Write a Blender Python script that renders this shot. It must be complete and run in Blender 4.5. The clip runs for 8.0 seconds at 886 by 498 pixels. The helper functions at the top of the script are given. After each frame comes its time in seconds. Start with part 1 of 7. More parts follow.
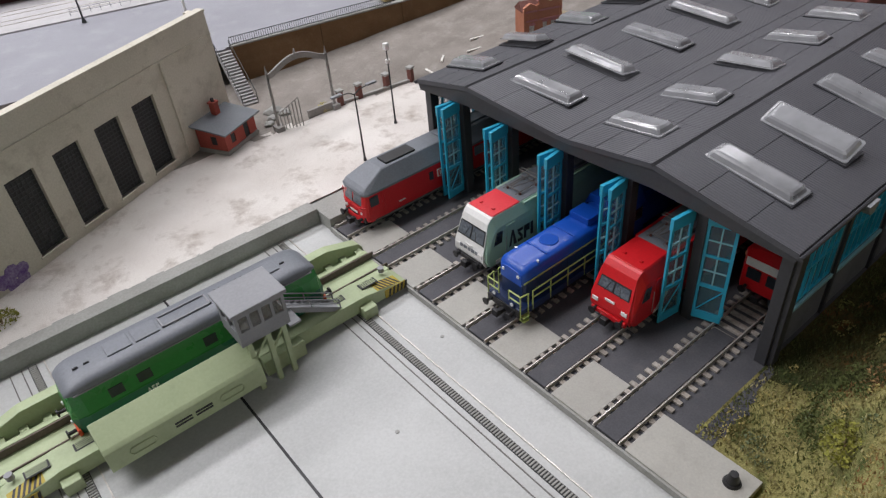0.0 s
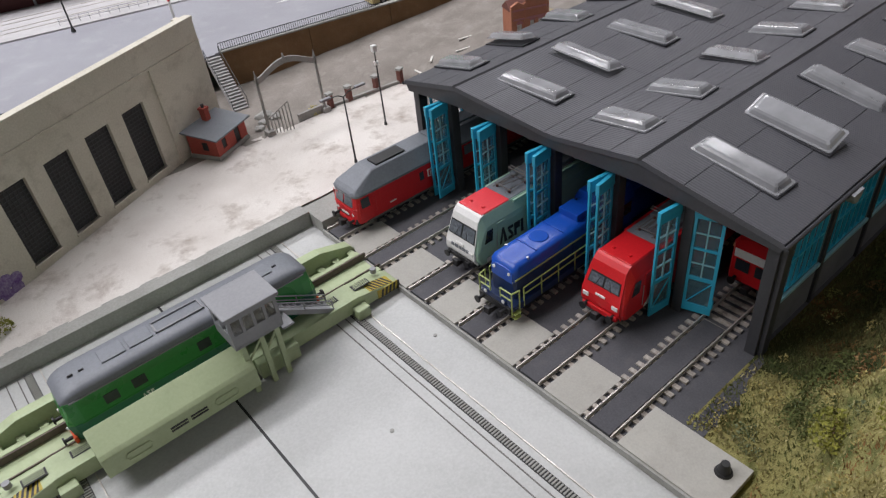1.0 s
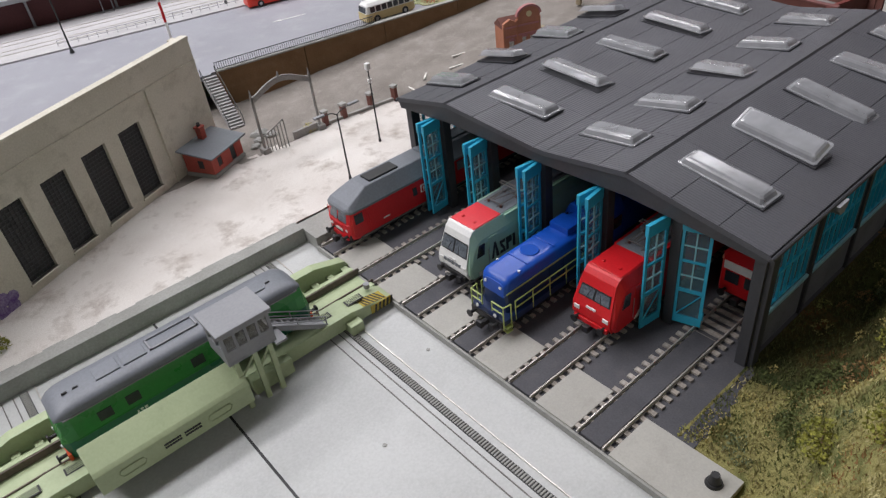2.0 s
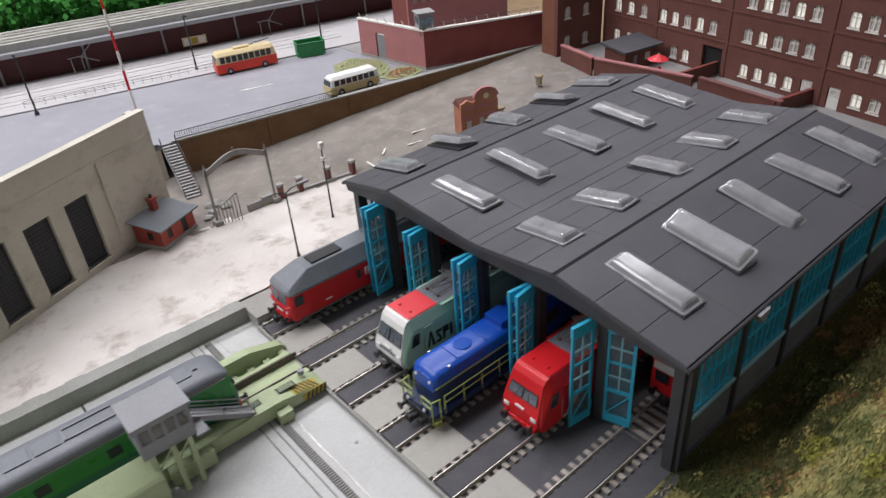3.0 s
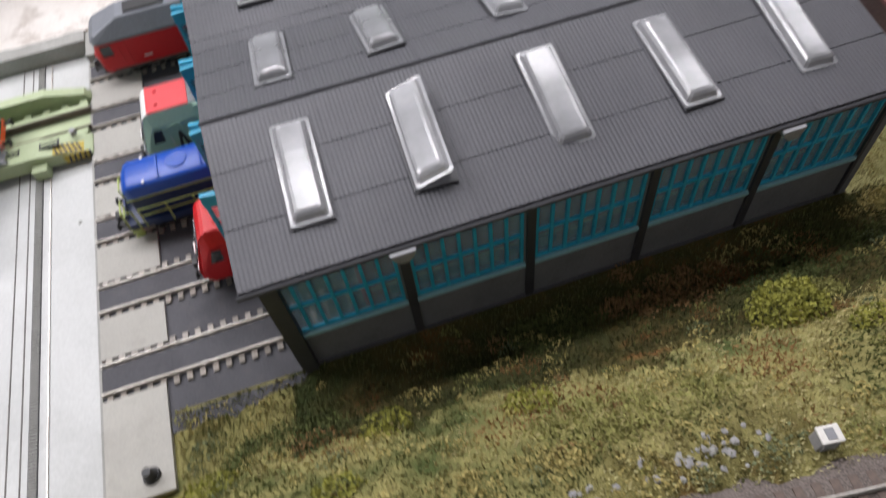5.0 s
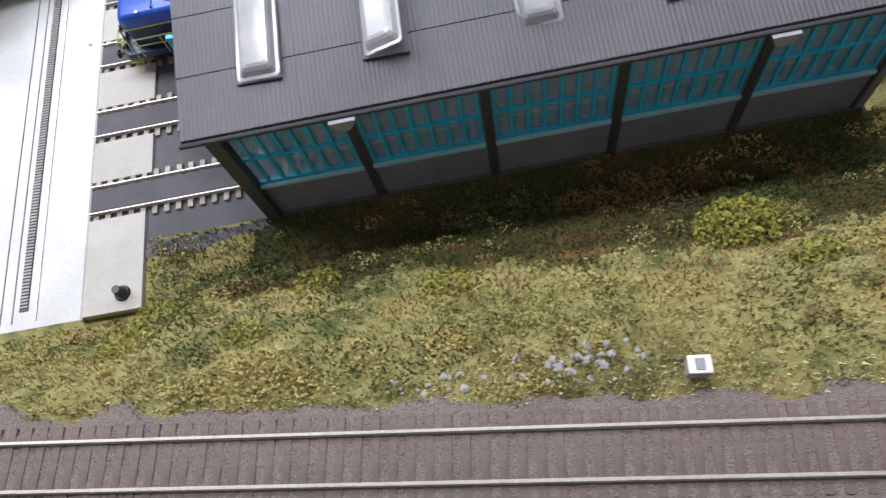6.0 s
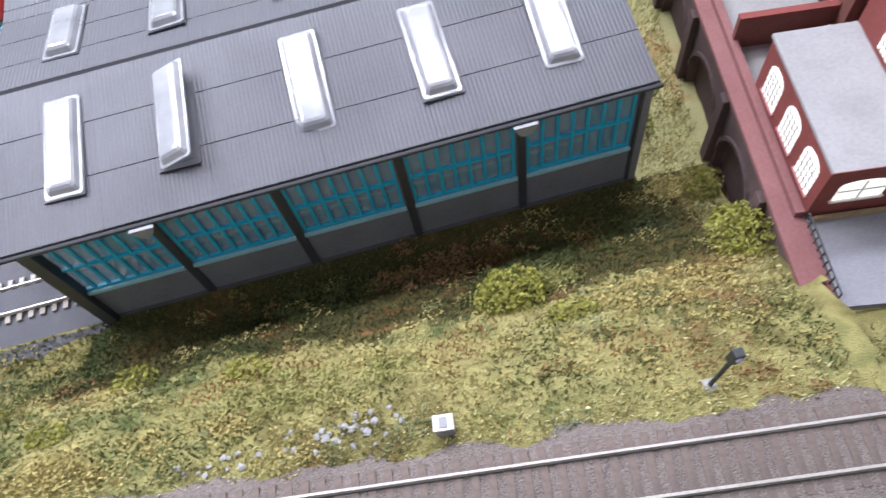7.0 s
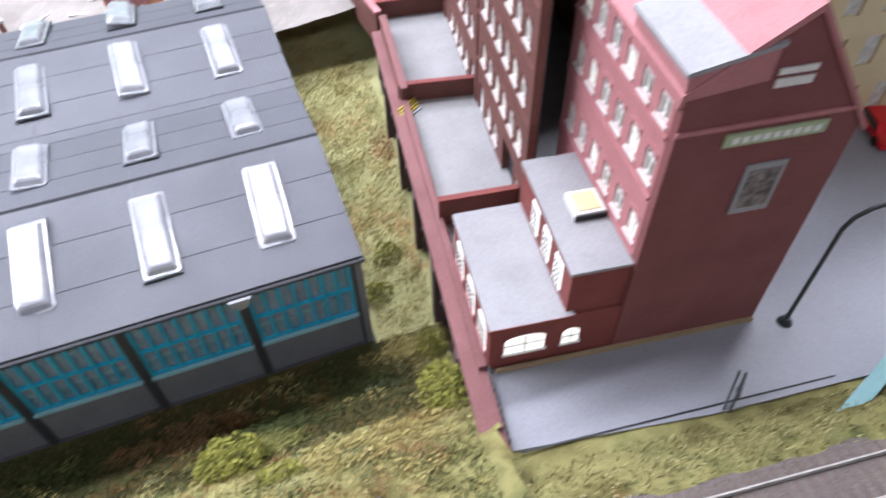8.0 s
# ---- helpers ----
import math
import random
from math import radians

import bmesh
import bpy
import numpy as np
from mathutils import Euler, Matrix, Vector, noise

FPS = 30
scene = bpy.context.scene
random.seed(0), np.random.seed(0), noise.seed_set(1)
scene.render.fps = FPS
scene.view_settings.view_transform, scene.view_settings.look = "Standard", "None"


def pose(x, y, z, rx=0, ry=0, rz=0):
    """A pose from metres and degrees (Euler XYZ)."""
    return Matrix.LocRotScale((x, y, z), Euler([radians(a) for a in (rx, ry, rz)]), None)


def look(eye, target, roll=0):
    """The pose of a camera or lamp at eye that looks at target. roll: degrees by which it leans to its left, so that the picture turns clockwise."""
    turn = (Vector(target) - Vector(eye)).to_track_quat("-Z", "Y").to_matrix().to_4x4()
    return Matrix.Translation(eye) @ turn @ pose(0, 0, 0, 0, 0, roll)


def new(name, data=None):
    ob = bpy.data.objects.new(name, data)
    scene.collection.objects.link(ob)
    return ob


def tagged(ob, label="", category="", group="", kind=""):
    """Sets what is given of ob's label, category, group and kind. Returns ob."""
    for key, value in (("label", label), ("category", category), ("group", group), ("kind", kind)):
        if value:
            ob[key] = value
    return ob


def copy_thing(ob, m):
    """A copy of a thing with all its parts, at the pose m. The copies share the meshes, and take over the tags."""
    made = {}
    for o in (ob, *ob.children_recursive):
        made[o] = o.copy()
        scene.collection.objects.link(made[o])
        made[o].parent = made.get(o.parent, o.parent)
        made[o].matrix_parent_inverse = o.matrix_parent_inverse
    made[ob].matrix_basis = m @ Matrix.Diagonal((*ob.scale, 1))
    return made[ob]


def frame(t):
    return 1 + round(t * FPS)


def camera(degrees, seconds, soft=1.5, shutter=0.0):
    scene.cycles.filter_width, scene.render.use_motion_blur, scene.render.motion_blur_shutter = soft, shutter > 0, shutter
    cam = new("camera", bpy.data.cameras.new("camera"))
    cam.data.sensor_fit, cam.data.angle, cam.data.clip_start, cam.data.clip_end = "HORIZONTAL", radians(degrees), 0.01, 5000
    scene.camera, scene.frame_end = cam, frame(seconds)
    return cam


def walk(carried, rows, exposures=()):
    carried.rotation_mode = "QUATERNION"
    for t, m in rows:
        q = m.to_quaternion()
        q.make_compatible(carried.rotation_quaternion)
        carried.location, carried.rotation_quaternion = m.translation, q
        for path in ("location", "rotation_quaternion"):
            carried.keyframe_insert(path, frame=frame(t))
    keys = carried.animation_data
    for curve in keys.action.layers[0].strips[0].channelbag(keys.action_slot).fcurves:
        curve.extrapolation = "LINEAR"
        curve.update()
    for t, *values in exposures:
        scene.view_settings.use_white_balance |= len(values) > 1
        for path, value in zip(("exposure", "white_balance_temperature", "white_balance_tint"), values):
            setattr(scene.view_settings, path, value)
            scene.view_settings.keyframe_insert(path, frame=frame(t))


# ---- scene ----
MM = 0.001

# ---------- camera ----------
cam = camera(65.13, 8.0, soft=1.3, shutter=0.3)
PATH = [
    (0, (-0.1966, -0.1093, 0.3099), (-0.0080, 0.1457, 0.0662), -5.46),
    (0.5, (-0.1951, -0.1114, 0.3090), (-0.0045, 0.1409, 0.0640), -5.86),
    (1, (-0.1948, -0.1145, 0.3106), (-0.0052, 0.1399, 0.0670), -6.76),
    (2.3, (-0.1920, -0.1217, 0.3138), (0.0037, 0.1395, 0.0826), -7.47),
    (2.5, (-0.1916, -0.1223, 0.3164), (0.0105, 0.1394, 0.0914), -6.68),
    (3, (-0.1560, -0.1327, 0.3314), (0.0557, 0.1310, 0.1178), -4.55),
    (3.5, (-0.0579, -0.1458, 0.3355), (0.1442, 0.1241, 0.1203), -3.18),
    (4, (0.0625, -0.1597, 0.3345), (0.2284, 0.1192, 0.1007), -4.34),
    (4.2, (0.0902, -0.1638, 0.3331), (0.826, 1.220, -0.909), -4.9),
    (4.5, (0.1184, -0.1668, 0.3309), (0.2330, 0.1078, 0.0636), -7.26),
    (4.8, (0.1427, -0.1667, 0.3304), (0.2094, 0.0746, 0.0185), -7.74),
    (5, (0.1552, -0.1771, 0.3274), (0.1965, 0.0453, -0.0025), -8.89),
    (5.2, (0.1711, -0.1780, 0.3244), (0.1864, 0.0170, -0.0245), -10.86),
    (6.3, (0.2517, -0.1850, 0.3344), (0.2207, -0.0278, -0.0321), -20.29),
    (6.5, (0.2745, -0.1928, 0.3415), (0.2499, -0.0242, -0.0205), -19.52),
    (7, (0.2985, -0.2064, 0.3472), (0.3041, -0.0130, -0.0029), -13.69),
    (7.5, (0.3372, -0.2269, 0.3562), (0.3710, -0.0089, 0.0226), -8.56),
    (8, (0.3816, -0.2468, 0.3704), (0.4708, -0.0015, 0.0673), -1.42),
]
walk(cam, [(t, look(eye, target, roll)) for t, eye, target, roll in PATH],
     exposures=[(0.0, -0.17, 6450, 11), (2.5, -0.12, 6450, 11), (3.5, 0.11, 6450, 12), (4.0, 0.29, 6400, 12), (4.5, 0.27, 6440, 12), (5.0, 0.21, 6460, 12), (5.2, 0.25, 6420, 12), (6.3, 0.84, 6050, 13), (7.0, 1.25, 5850, 14), (7.5, 1.32, 5740, 14), (8.0, 1.39, 5780, 14)])

# ---------- light: fluorescent ceiling fittings of the exhibition hall ----------
world = bpy.data.worlds.new("hall_world")
scene.world = world
world.use_nodes = True
world.node_tree.nodes["Background"].inputs[0].default_value = (0.75, 0.8, 0.9, 1)
world.node_tree.nodes["Background"].inputs[1].default_value = 0.02


def tube_lamp(x, y, z, length, width, watts, rz=0):
    data = bpy.data.lights.new("ceiling_lamp", "AREA")
    data.shape, data.size, data.size_y, data.energy = "RECTANGLE", length, width, watts
    data.color = (0.985, 0.965, 1.0)
    ob = new("ceiling_lamp", data)
    ob.matrix_world = pose(x, y, z, 0, 0, rz)
    return ob


for lx, share in ((-1.2, 1.5), (0.25, 1.0), (1.6, 0.58)):
    for ly, watts in ((0.70, 13.0), (1.55, 16.5), (-1.3, 2.5)):
        tube_lamp(lx, ly, 1.55, 1.25, 0.28, watts * share)


# ---------- materials ----------
def ramp(nt, a, b, stops):
    r = nt.nodes.new("ShaderNodeValToRGB")
    e = r.color_ramp.elements
    e[0].position, e[0].color = stops[0], (*a, 1)
    e[1].position, e[1].color = stops[1], (*b, 1)
    return r


def mat(name, base, second=None, rough=0.6, metal=0.0, fine=600.0, coarse=40.0, bump=0.15, mix=0.5,
        dirt=None, dirt_amount=0.35, spec=0.5, coat=0.0, vary=0.0, emit=0.0, alpha=1.0, transmission=0.0):
    """A painted or weathered surface: fine grain and broad blotches of colour, with fine relief."""
    m = bpy.data.materials.new(name)
    m.use_nodes = True
    nt = m.node_tree
    n, link = nt.nodes, nt.links.new
    b = n["Principled BSDF"]
    second = second or tuple(c * 0.8 for c in base)
    co = n.new("ShaderNodeTexCoord")
    f = n.new("ShaderNodeTexNoise")
    f.inputs["Scale"].default_value, f.inputs["Detail"].default_value = fine, 3
    c = n.new("ShaderNodeTexNoise")
    c.inputs["Scale"].default_value, c.inputs["Detail"].default_value = coarse, 4
    link(co.outputs["Object"], f.inputs["Vector"])
    link(co.outputs["Object"], c.inputs["Vector"])
    add = n.new("ShaderNodeMath")
    add.operation = "MULTIPLY_ADD"
    add.inputs[1].default_value, add.inputs[2].default_value = mix, 0.0
    link(f.outputs["Fac"], add.inputs[0])
    add2 = n.new("ShaderNodeMath")
    add2.operation = "MULTIPLY_ADD"
    add2.inputs[1].default_value = 1 - mix
    link(c.outputs["Fac"], add2.inputs[0])
    link(add.outputs[0], add2.inputs[2])
    r = ramp(nt, base, second, (0.38, 0.64))
    link(add2.outputs[0], r.inputs[0])
    col = r.outputs[0]
    if dirt:
        d = n.new("ShaderNodeTexNoise")
        d.inputs["Scale"].default_value, d.inputs["Detail"].default_value = coarse * 2.3, 6
        d.inputs["Roughness"].default_value = 0.7
        link(co.outputs["Object"], d.inputs["Vector"])
        dr = ramp(nt, (0, 0, 0), (dirt_amount,) * 3, (0.52, 0.72))
        link(d.outputs["Fac"], dr.inputs[0])
        mx = n.new("ShaderNodeMix")
        mx.data_type = "RGBA"
        link(dr.outputs[0], mx.inputs["Factor"])
        link(col, mx.inputs["A"])
        mx.inputs["B"].default_value = (*dirt, 1)
        col = mx.outputs["Result"]
    if vary:
        oi = n.new("ShaderNodeObjectInfo")
        hs = n.new("ShaderNodeHueSaturation")
        mr = n.new("ShaderNodeMapRange")
        mr.inputs["To Min"].default_value, mr.inputs["To Max"].default_value = 1 - vary, 1 + vary
        link(oi.outputs["Random"], mr.inputs["Value"])
        link(mr.outputs["Result"], hs.inputs["Value"])
        link(col, hs.inputs["Color"])
        col = hs.outputs[0]
    link(col, b.inputs["Base Color"])
    b.inputs["Metallic"].default_value = metal
    rr = n.new("ShaderNodeMapRange")
    rr.inputs["To Min"].default_value, rr.inputs["To Max"].default_value = max(rough - 0.12, 0.03), min(rough + 0.12, 1)
    link(c.outputs["Fac"], rr.inputs["Value"])
    link(rr.outputs["Result"], b.inputs["Roughness"])
    b.inputs["Specular IOR Level"].default_value = spec
    b.inputs["Coat Weight"].default_value = coat
    b.inputs["Transmission Weight"].default_value = transmission
    b.inputs["Alpha"].default_value = alpha
    if emit:
        link(col, b.inputs["Emission Color"])
        b.inputs["Emission Strength"].default_value = emit
    if bump:
        bp = n.new("ShaderNodeBump")
        bp.inputs["Strength"].default_value, bp.inputs["Distance"].default_value = bump, 0.0006
        link(f.outputs["Fac"], bp.inputs["Height"])
        link(bp.outputs[0], b.inputs["Normal"])
    return m


CONCRETE = mat("pit_concrete", (0.50, 0.51, 0.50), (0.42, 0.43, 0.42), 0.45, fine=700, coarse=14, bump=0.05, dirt=(0.30, 0.30, 0.29), dirt_amount=0.25)
SLAB = mat("slab_concrete", (0.42, 0.41, 0.37), (0.36, 0.35, 0.32), 0.7, fine=900, coarse=30, bump=0.1, dirt=(0.25, 0.23, 0.2), dirt_amount=0.3, vary=0.06)
CURB = mat("curb_concrete", (0.34, 0.34, 0.32), (0.27, 0.27, 0.25), 0.8, dirt=(0.2, 0.19, 0.17))
ASH = mat("dark_grey_floor", (0.085, 0.085, 0.095), (0.06, 0.06, 0.068), 0.8, fine=900, coarse=30, bump=0.2, dirt=(0.14, 0.13, 0.13), dirt_amount=0.3)
SLEEPER = mat("weathered_sleeper", (0.42, 0.39, 0.35), (0.24, 0.21, 0.18), 0.85, vary=0.25)
RAIL = mat("rail_steel", (0.62, 0.59, 0.55), (0.42, 0.39, 0.35), 0.35, metal=0.45, bump=0.02)
RAIL_SIDE = mat("rusty_rail", (0.16, 0.12, 0.10), (0.10, 0.08, 0.07), 0.8)
WHITEGROUND = mat("white_gravel", (0.72, 0.69, 0.65), (0.55, 0.51, 0.47), 0.9, fine=1400, coarse=16, bump=0.7, dirt=(0.32, 0.27, 0.23), dirt_amount=0.85)
ROAD = mat("grey_road", (0.31, 0.31, 0.345), (0.26, 0.26, 0.29), 0.55, fine=900, coarse=12, bump=0.06, dirt=(0.45, 0.45, 0.46), dirt_amount=0.3)
DIRTROAD = mat("grey_brown_dirt", (0.26, 0.235, 0.21), (0.18, 0.16, 0.14), 0.9, fine=900, coarse=35, bump=0.4, dirt=(0.36, 0.34, 0.31), dirt_amount=0.5)
BALLAST = mat("brown_ballast", (0.21, 0.175, 0.155), (0.085, 0.07, 0.062), 0.95, fine=1500, coarse=60, bump=1.0, mix=0.8, dirt=(0.22, 0.19, 0.17), dirt_amount=0.4)
ROOF = mat("roof_felt", (0.084, 0.085, 0.097), (0.066, 0.067, 0.077), 0.54, fine=900, coarse=18, bump=0.1, dirt=(0.085, 0.085, 0.09), dirt_amount=0.35)


def corrugate(m, pitch):
    """Fine ribs down the slope of a roof sheet, as relief."""
    nt = m.node_tree
    n, link = nt.nodes, nt.links.new
    co = n.new("ShaderNodeTexCoord")
    w = n.new("ShaderNodeTexWave")
    w.bands_direction = "X"
    w.inputs["Scale"].default_value = 0.314 / pitch
    w.inputs["Distortion"].default_value = 0.3
    link(co.outputs["Object"], w.inputs["Vector"])
    bp = n.new("ShaderNodeBump")
    bp.inputs["Strength"].default_value, bp.inputs["Distance"].default_value = 0.5, 0.00045
    link(w.outputs["Fac"], bp.inputs["Height"])
    b = n["Principled BSDF"]
    old = b.inputs["Normal"].links[0].from_socket
    link(old, bp.inputs["Normal"])
    link(bp.outputs[0], b.inputs["Normal"])


corrugate(ROOF, 0.0021)
SHEDDARK = mat("shed_black_plastic", (0.050, 0.051, 0.058), (0.040, 0.041, 0.046), 0.48, bump=0.05)
SHEDWALL = mat("shed_grey_plinth", (0.18, 0.185, 0.20), (0.14, 0.145, 0.155), 0.7, dirt=(0.07, 0.07, 0.07))
BLUEFRAME = mat("turquoise_plastic", (0.035, 0.42, 0.62), (0.03, 0.36, 0.56), 0.35, bump=0.03)
BROWNWALL = mat("brown_retaining_wall", (0.215, 0.125, 0.058), (0.165, 0.093, 0.042), 0.85, dirt=(0.27, 0.19, 0.11), dirt_amount=0.4)
PLASTER = mat("stained_concrete_wall", (0.62, 0.585, 0.50), (0.50, 0.47, 0.39), 0.85, fine=700, coarse=18, dirt=(0.27, 0.24, 0.185), dirt_amount=0.55)
DARKWIN = mat("dark_window_grid", (0.035, 0.036, 0.036), (0.025, 0.025, 0.026), 0.6)
BRICKRED = mat("brick_red", (0.23, 0.055, 0.045), (0.17, 0.04, 0.035), 0.8, dirt=(0.12, 0.04, 0.03), dirt_amount=0.4)
BRICKDARK = mat("brick_dark", (0.165, 0.062, 0.048), (0.125, 0.047, 0.037), 0.75, dirt=(0.07, 0.03, 0.02), dirt_amount=0.4)
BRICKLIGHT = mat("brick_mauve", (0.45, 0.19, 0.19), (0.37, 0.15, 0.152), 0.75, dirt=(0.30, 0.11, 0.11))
SQUARE = mat("square_paving", (0.30, 0.30, 0.325), (0.24, 0.24, 0.26), 0.42, fine=800, coarse=9, bump=0.06, dirt=(0.30, 0.30, 0.32), dirt_amount=0.4)
BRICKORANGE = mat("brick_orange", (0.46, 0.19, 0.115), (0.36, 0.14, 0.08), 0.8)
FLATROOF = mat("grey_flat_roof", (0.33, 0.325, 0.325), (0.27, 0.265, 0.265), 0.8, dirt=(0.22, 0.21, 0.2), dirt_amount=0.4)
YARD = mat("grey_yard", (0.30, 0.295, 0.29), (0.24, 0.235, 0.23), 0.8, dirt=(0.2, 0.18, 0.16))
WHITEPAINT = mat("white_frame", (0.75, 0.73, 0.68), (0.66, 0.64, 0.6), 0.5, bump=0.02)
WHITEPLAIN = mat("white_plastic", (0.8, 0.8, 0.78), (0.72, 0.72, 0.7), 0.45, bump=0.02)
LITPANE = mat("lit_pane", (0.95, 0.93, 0.84), (0.85, 0.83, 0.74), 0.3, bump=0, emit=0.4)
DIMPANE = mat("curtained_pane", (0.74, 0.71, 0.65), (0.42, 0.40, 0.36), 0.2, bump=0, coarse=160)
LOCORED = mat("loco_red_paint", (0.64, 0.016, 0.022), (0.56, 0.013, 0.018), 0.33, bump=0.02, spec=0.4)
# glossy dark glass; paler blotches in its colour imitate reflected light
PALEGLASS = mat("painted_reflection_glass", (0.07, 0.08, 0.10), (0.16, 0.18, 0.21), 0.1, bump=0, coarse=120, spec=0.8)
ARCADE = mat("arcade_brick", (0.115, 0.075, 0.07), (0.08, 0.052, 0.05), 0.85, dirt=(0.16, 0.12, 0.11), dirt_amount=0.3)
WEATHERED = mat("weathered_grey_metal", (0.17, 0.16, 0.15), (0.11, 0.10, 0.095), 0.8, dirt=(0.26, 0.24, 0.22))
LOCOGREY = mat("loco_grey_roof", (0.185, 0.20, 0.225), (0.15, 0.162, 0.182), 0.45, bump=0.04)
BLUEPAINT = mat("loco_blue_paint", (0.006, 0.075, 0.44), (0.005, 0.062, 0.38), 0.34, bump=0.03)
NAVY = mat("loco_navy_paint", (0.012, 0.03, 0.10), (0.01, 0.024, 0.08), 0.35, bump=0.02)
LIME = mat("lime_railing", (0.42, 0.50, 0.16), (0.36, 0.44, 0.12), 0.45, bump=0.02)
MINT = mat("mint_paint", (0.35, 0.54, 0.42), (0.31, 0.48, 0.37), 0.35, bump=0.02)
CORALRED = mat("bright_red_roof", (0.75, 0.045, 0.06), (0.68, 0.04, 0.05), 0.4, bump=0.02)
DARKGREEN = mat("loco_dark_green", (0.008, 0.135, 0.075), (0.007, 0.11, 0.06), 0.3, bump=0.02)
MIDGREEN = mat("loco_bright_green", (0.03, 0.25, 0.05), (0.025, 0.21, 0.042), 0.3, bump=0.02)
PALEGREEN = mat("bridge_pale_green", (0.41, 0.48, 0.29), (0.36, 0.43, 0.25), 0.5, bump=0.03, dirt=(0.26, 0.3, 0.18), dirt_amount=0.3)
CABGREY = mat("cab_grey", (0.27, 0.275, 0.29), (0.23, 0.235, 0.25), 0.5, bump=0.04)
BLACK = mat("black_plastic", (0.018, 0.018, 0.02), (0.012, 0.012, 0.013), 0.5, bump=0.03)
DARKGLASS = mat("tinted_glass", (0.03, 0.035, 0.045), (0.02, 0.025, 0.03), 0.08, bump=0, spec=0.8)
STEEL = mat("bare_metal", (0.6, 0.6, 0.6), (0.45, 0.45, 0.45), 0.3, metal=0.9, bump=0.02)
ORANGE = mat("orange_red_plastic", (0.75, 0.10, 0.02), (0.7, 0.08, 0.02), 0.4, bump=0)
YELLOW = mat("warning_yellow", (0.42, 0.32, 0.03), (0.36, 0.27, 0.02), 0.5, bump=0)
LEAF = mat("leaf_green", (0.32, 0.31, 0.05), (0.14, 0.15, 0.028), 0.9, fine=1500, coarse=90, bump=0.3)
LEAFBRIGHT = mat("leaf_backdrop", (0.10, 0.42, 0.08), (0.05, 0.27, 0.04), 0.9, fine=300, coarse=60, bump=0.3)
CREAM = mat("cream_paint", (0.70, 0.58, 0.34), (0.64, 0.52, 0.29), 0.4, bump=0.02)
POST = mat("lamp_post_dark", (0.03, 0.035, 0.035), (0.02, 0.022, 0.022), 0.5, bump=0.03)
SKIRT = mat("baseboard_wood", (0.3, 0.2, 0.12), (0.24, 0.16, 0.09), 0.6)
HALLWALL = mat("hall_wall_paint", (0.55, 0.55, 0.53), (0.5, 0.5, 0.48), 0.9, fine=60, coarse=2)
HALLFLOOR = mat("hall_floor", (0.2, 0.19, 0.18), (0.16, 0.15, 0.14), 0.6, fine=60, coarse=2)


DOORBAR = mat("pale_glazing_bar", (0.30, 0.52, 0.58), (0.25, 0.46, 0.52), 0.4, bump=0)


def clear_plastic(name):
    """Thin, cloudy clear plastic: part see-through, part glossy."""
    m = bpy.data.materials.new(name)
    m.use_nodes = True
    nt = m.node_tree
    n, link = nt.nodes, nt.links.new
    b = n["Principled BSDF"]
    b.inputs["Base Color"].default_value = (0.46, 0.47, 0.49, 1)
    b.inputs["Roughness"].default_value = 0.19
    b.inputs["Metallic"].default_value = 0.0
    b.inputs["Specular IOR Level"].default_value = 1.0
    b.inputs["Coat Weight"].default_value = 0.6
    t = n.new("ShaderNodeBsdfTransparent")
    mx = n.new("ShaderNodeMixShader")
    co = n.new("ShaderNodeTexCoord")
    f = n.new("ShaderNodeTexNoise")
    f.inputs["Scale"].default_value, f.inputs["Detail"].default_value = 55, 3
    link(co.outputs["Object"], f.inputs["Vector"])
    mr = n.new("ShaderNodeMapRange")
    mr.inputs["From Min"].default_value, mr.inputs["From Max"].default_value = 0.35, 0.7
    mr.inputs["To Min"].default_value, mr.inputs["To Max"].default_value = 0.48, 0.68
    link(f.outputs["Fac"], mr.inputs["Value"])
    link(mr.outputs["Result"], mx.inputs[0])
    link(t.outputs[0], mx.inputs[1])
    link(b.outputs[0], mx.inputs[2])
    bp = n.new("ShaderNodeBump")
    bp.inputs["Strength"].default_value, bp.inputs["Distance"].default_value = 0.035, 0.002
    link(f.outputs["Fac"], bp.inputs["Height"])
    link(bp.outputs[0], b.inputs["Normal"])
    link(mx.outputs[0], n["Material Output"].inputs["Surface"])
    return m


CLEAR = clear_plastic("clear_skylight_plastic")


